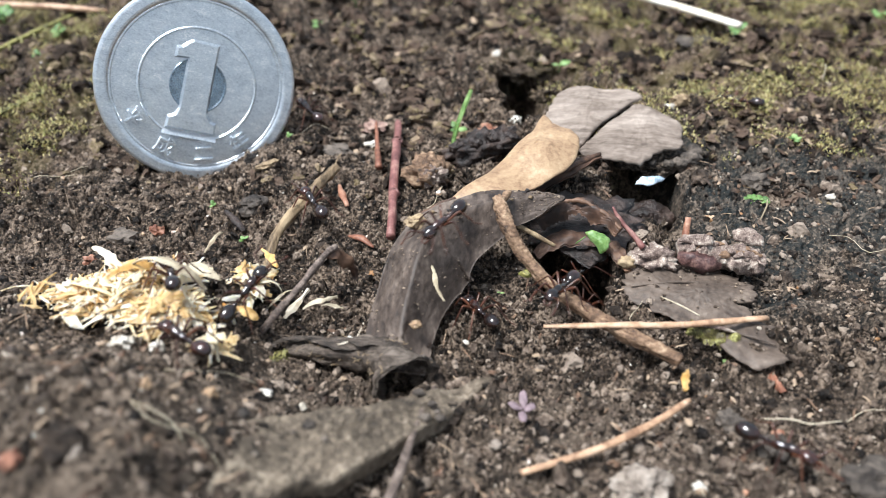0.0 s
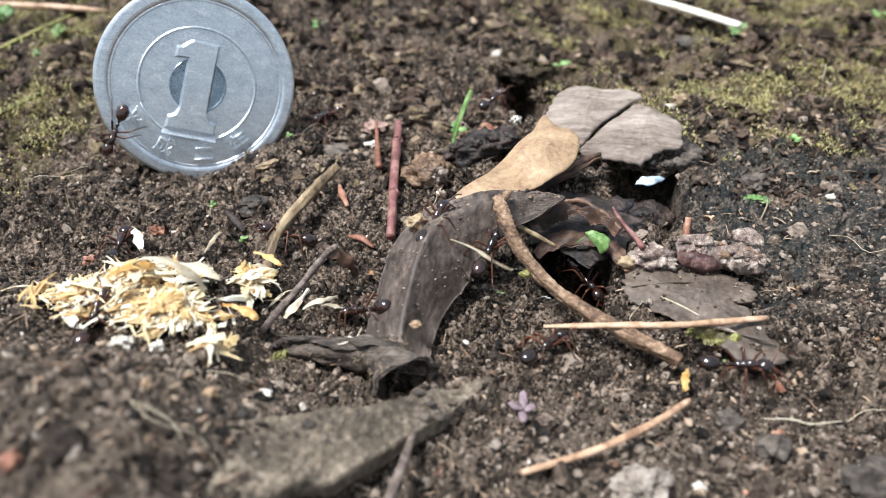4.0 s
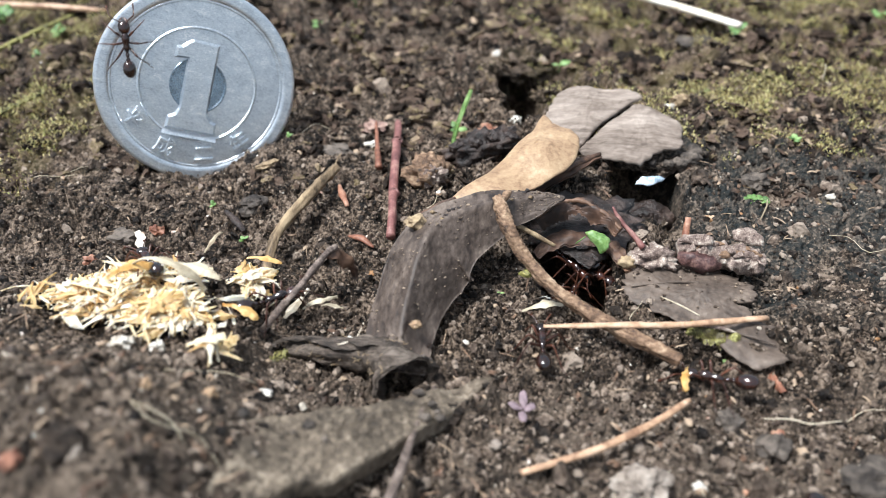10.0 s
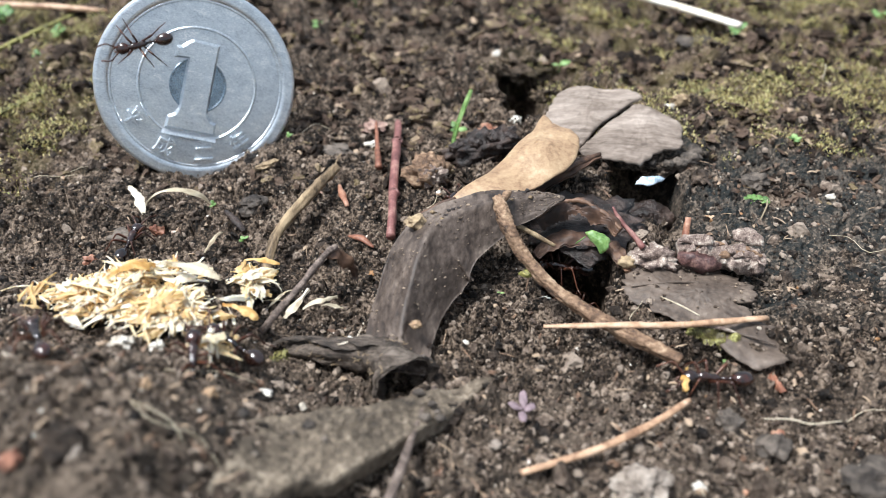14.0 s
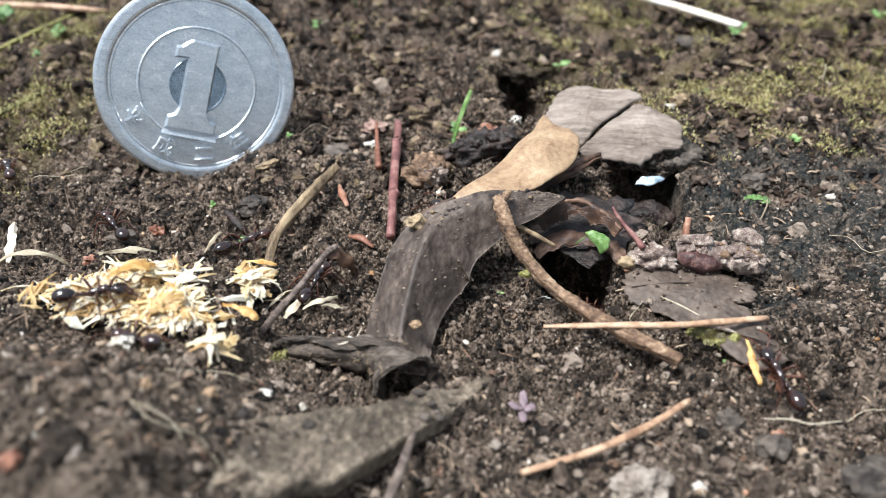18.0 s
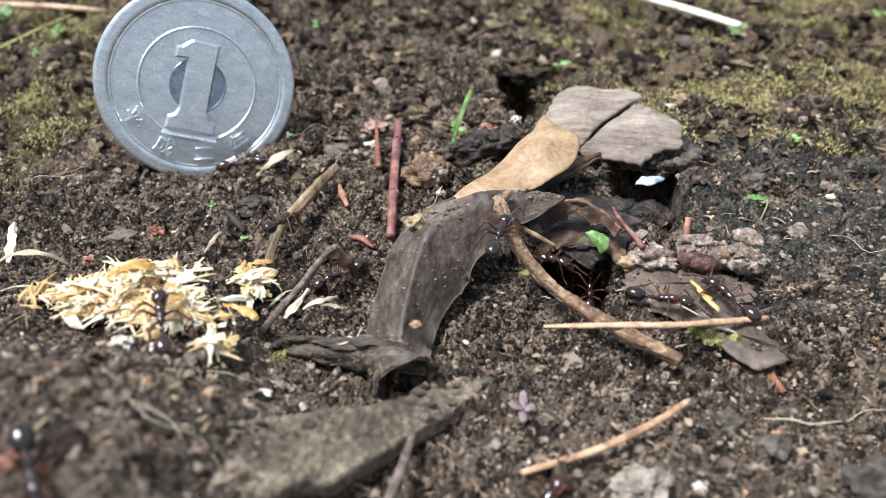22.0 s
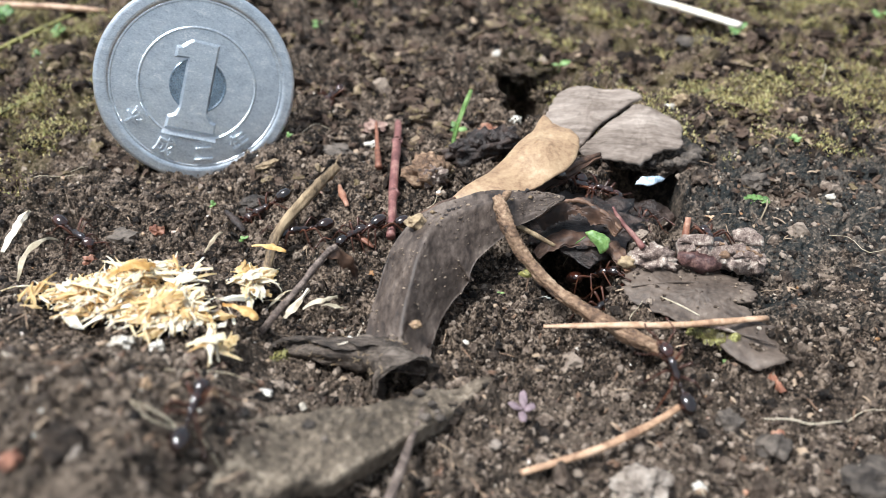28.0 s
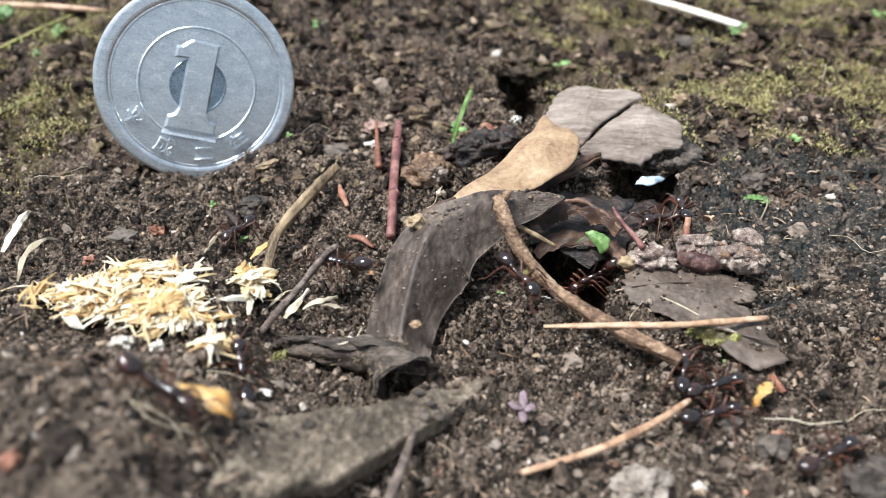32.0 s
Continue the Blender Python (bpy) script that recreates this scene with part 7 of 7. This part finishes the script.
    yellow_flake = [
        g(0, 17.5, 40.5, 1.1, 64, 22), g(14.5, 17.5, 40.6, 1.1, 66, 19), g(16.5, 20.1, 41.2, 1, 65, 6), g(17, 21.4, 42, 1.3, 62, -9),
        g(18, 22.8, 42.2, 1.3, 85, -12), g(19, 23.7, 42.6, 1.7, 66, -7), g(19.5, 25.2, 42.2, 0.6, 88, -16), g(20, 25.5, 42.1, 1.1, 65, -14),
        g(21, 24.4, 47.8, 1, 90, 1), g(22, 20.9, 49, 1.8, 105, 0), g(22.5, 18.5, 53.6, 0.7, 143, -3), g(23, 14.5, 53.6, -0.4, 172, 32),
        g(23.5, 13.4, 56, -1.7, -168, 24), g(24.5, 11.5, 54.5, -6.8, 30, 0), g(32, 11.5, 54.5, -6.8, 30, 0),
    ]
    white_strip = [
        g(0, -27.2, 50.9, 4, 131, 7), g(1, -27.2, 50.9, 4, 131, 8), g(2, -29.1, 56.3, 1.1, 127, 8), g(3, -27.8, 58.4, 0.7, 119, 12),
        g(3.5, -27.8, 58.4, 0.7, 119, 12), g(5.5, -27.5, 57.1, 0.7, 113, 7), g(8, -27.5, 57.4, 0.7, 112, 7), g(9, -27.1, 57.4, 1, 112, 16),
        g(12, -27.1, 57.4, 1, 112, 16), g(13, -27.8, 61.4, 0.9, 111, 2), g(14, -29.4, 64, 1.1, 120, 0), g(14.5, -38.7, 60.5, 1.6, -53, 0),
        g(15.4, -37.7, 56.4, 0.8, 99, -6), g(16.5, -38.4, 57.2, 1, 101, -8), g(17, -38.4, 57.2, 1.1, 103, -7), g(22, -38.4, 57.2, 1.1, 103, -7),
        g(24, -38.8, 57.7, 1.2, 109, -3), g(25, -38.2, 57.6, 0.9, 94, -9), g(26.2, -38.4, 58.5, 1.4, 83, -9), g(32, -38.4, 58.5, 1.4, 83, -9),
    ]
    long_strip = [
        g(0, -21.1, 46.3, 5.9, 166, -8), g(13, -21.1, 46.3, 5.9, 166, -8), g(13.5, -24, 60.1, 1.1, 161, 11), g(14, -25.7, 62.9, 1.1, -172, -1),
        g(14.5, -36, 57.2, 1.1, -50, -6), g(15.4, -33.1, 51.4, 2.6, -4, 3), g(16.5, -33.2, 51.4, 2.6, 12, 3), g(23.5, -33.2, 51.4, 2.6, 12, 3),
        g(24.5, -34.8, 57.6, 1.1, -157, -2), g(25, -34.7, 57.7, 0.8, -159, -2), g(25.5, -37, 60.9, 1.6, 144, -1), g(27.5, -34.2, 54.7, 1.1, 83, -1),
        g(28, -34.6, 54.7, 1.1, 77, -1), g(32, -34.6, 54.7, 1.1, 77, -1),
    ]
    grey_strip = [
        g(0, -19.1, 47.2, 5.8, 159, 0), g(15, -19.1, 47.2, 5.8, 159, 0), g(16.5, -27.6, 55.7, 0.9, -143, -22), g(18, -27.6, 55.7, 0.9, -143, -22),
        g(19, -27.9, 57.8, 0.6, 174, 2), g(20, -28.3, 60, 1, 169, -4), g(21, -26.9, 61.5, 1.2, 150, 3), g(21.5, -22.8, 65.9, 0.5, 163, 15),
        g(22, -17, 70, 1.6, -125, 7), g(22.5, -10.2, 75.2, 1.5, -147, -21), g(23, -9.7, 83.1, 0.9, -100, 9), g(24, -2, 66.4, 3.4, 152, 2),
        g(24.5, 2.1, 61, 4.9, -160, 13), g(25, 4.9, 63.6, 6, -116, 9), g(25.5, 9.1, 62.6, 5.4, 180, -17), g(26.3, 15.8, 64.9, 2, 166, -31),
        g(27.5, 20, 66, -5, 30, 0), g(32, 20, 66, -5, 30, 0),
    ]
    straw_bit = [
        g(0, -0.6, 48.1, 4.4, 105, 0), g(3, -0.5, 47.8, 4, 105, 0), g(3.5, -0.7, 47.8, 4.5, 118, -32), g(4.5, 6.9, 54.3, 4.4, -151, -13),
        g(5.5, 15.7, 64.3, 1.7, -106, 4), g(6.5, 10.8, 57.3, -0.3, 176, 2), g(7.5, 12.5, 56.4, -1.4, -169, 20), g(8.3, 10.5, 54.5, -7, 30, 0),
        g(32, 10.5, 54.5, -7, 30, 0),
    ]
    pale_scrap = [
        g(0, -15.5, 52.3, 1.9, -147, -31), g(6, -15.5, 52.3, 1.9, -147, -31), g(6.5, -11.7, 40.7, 1.9, 165, 1), g(7, -8.7, 42.2, 2.1, 129, -13),
        g(7.5, -8.3, 40.2, 1.3, -131, 1), g(8, -5.2, 34.2, 3.2, 136, -10), g(8.5, 0.8, 36.9, 1.1, 134, -27), g(9, 4, 39.9, 2.2, 124, -30),
        g(9.5, 14.5, 42.4, 1.3, 110, 7), g(10, 8, 48.6, 0.9, -174, 7), g(10.5, 10.3, 45.4, 3.4, 131, -5), g(11, 17, 40.9, 2.9, 83, 11),
        g(11.5, 8.3, 43.1, 0.7, -158, -13), g(12, 5.3, 53.7, 0.9, -175, 1), g(12.5, 9.2, 57.1, -0.3, 171, 0), g(13, 12.5, 56.5, -1.2, 180, 14),
        g(13.6, 12, 53.5, -7, 60, 0), g(32, 12, 53.5, -7, 60, 0),
    ]
    amber_flake = [
        g(0, -15.1, 44.8, 3.9, 164, -19), g(28.2, -15.1, 44.8, 3.9, 164, -19), g(28.5, -9.9, 64.4, 1, 99, -7), g(29, -3, 50.7, 6.2, -114, 17),
        g(29.5, -3.9, 44.9, 3.8, -137, 19), g(30, 2.3, 43.5, 1.6, 175, 3), g(30.5, 8.2, 42.8, 0.6, -142, -18), g(31, 14.2, 44.4, 0.8, 144, -1),
        g(31.5, 16.8, 37.3, 2.2, -162, -7), g(32, 23, 39.7, 0.4, -135, 4),
    ]
    gold_flake = [
        g(0, -23.2, 46.4, 6.3, -126, -17), g(29.5, -23.2, 46.4, 6.3, -126, -17), g(30, -23.2, 46.4, 6.6, 152, -14),
        g(30.5, -35.1, 59.9, 1.5, 147, -7), g(31, -28.1, 47.9, 5.4, -176, 8), g(31.5, -26, 43.2, 4, 151, 2), g(32, -14.3, 32.8, 7.4, 152, -7),
    ]
    twig_flake = [
        g(0, -14.4, 52.3, 3.1, 125, -1), g(23.2, -15.7, 53.1, 1.7, -127, -13), g(23.5, -14.8, 52.6, 3, -97, 27), g(24, -15.8, 55.9, 0.7, -94, 24),
        g(25, -16, 56, 0.7, -93, 1), g(25.5, -14.6, 53.6, 3.2, -126, 32), g(27.5, -15.9, 56, 0.7, 163, -6), g(28, -14.6, 53.4, 3.2, 171, -4),
        g(28.4, -15.8, 56.2, 0.7, 170, 25), g(32, -16.2, 56.1, 0.7, -145, 31),
    ]
    tracks = [climber_a, climber_b, strip_ant, heap_ant, flake_ant, nest_ant, courier, leaf_ant, trail_ant, twig_ant, scout, porter, edge_ant, corner_ant, far_ant, west_ant]
    for ant, rows in zip(ANTS, tracks):
        rows = held(rows)
        walk(ant, rows)
        stepping(ant, rows)
    for scrap, rows in ((YELLOW, yellow_flake), (WHITE, white_strip), (LONG, long_strip), (GREY, grey_strip), (STRAW, straw_bit), (SCRAP, pale_scrap), (AMBER, amber_flake), (GOLD, gold_flake), (TWIGFLAKE, twig_flake)):
        walk(scrap, held(rows))


def held(rows):
    """Rows that span the whole clip, with turns of more than 80 degrees split in two."""
    if rows[-1][0] < 32:
        rows = rows + [(32.0, rows[-1][1])]
    out = [rows[0]]
    for t, m in rows[1:]:
        t0, m0 = out[-1]
        q0, q1 = m0.to_quaternion(), m.to_quaternion()
        parts = int(math.degrees(q0.rotation_difference(q1).angle if q0.dot(q1) >= 0 else q0.rotation_difference(-q1).angle) // 80)
        for k in range(parts):
            f = (k + 1) / (parts + 1)
            out.append((t0 + (t - t0) * f, Matrix.LocRotScale(m0.translation.lerp(m.translation, f), q0.slerp(q1, f), None)))
        out.append((t, m))
    return out


motions()
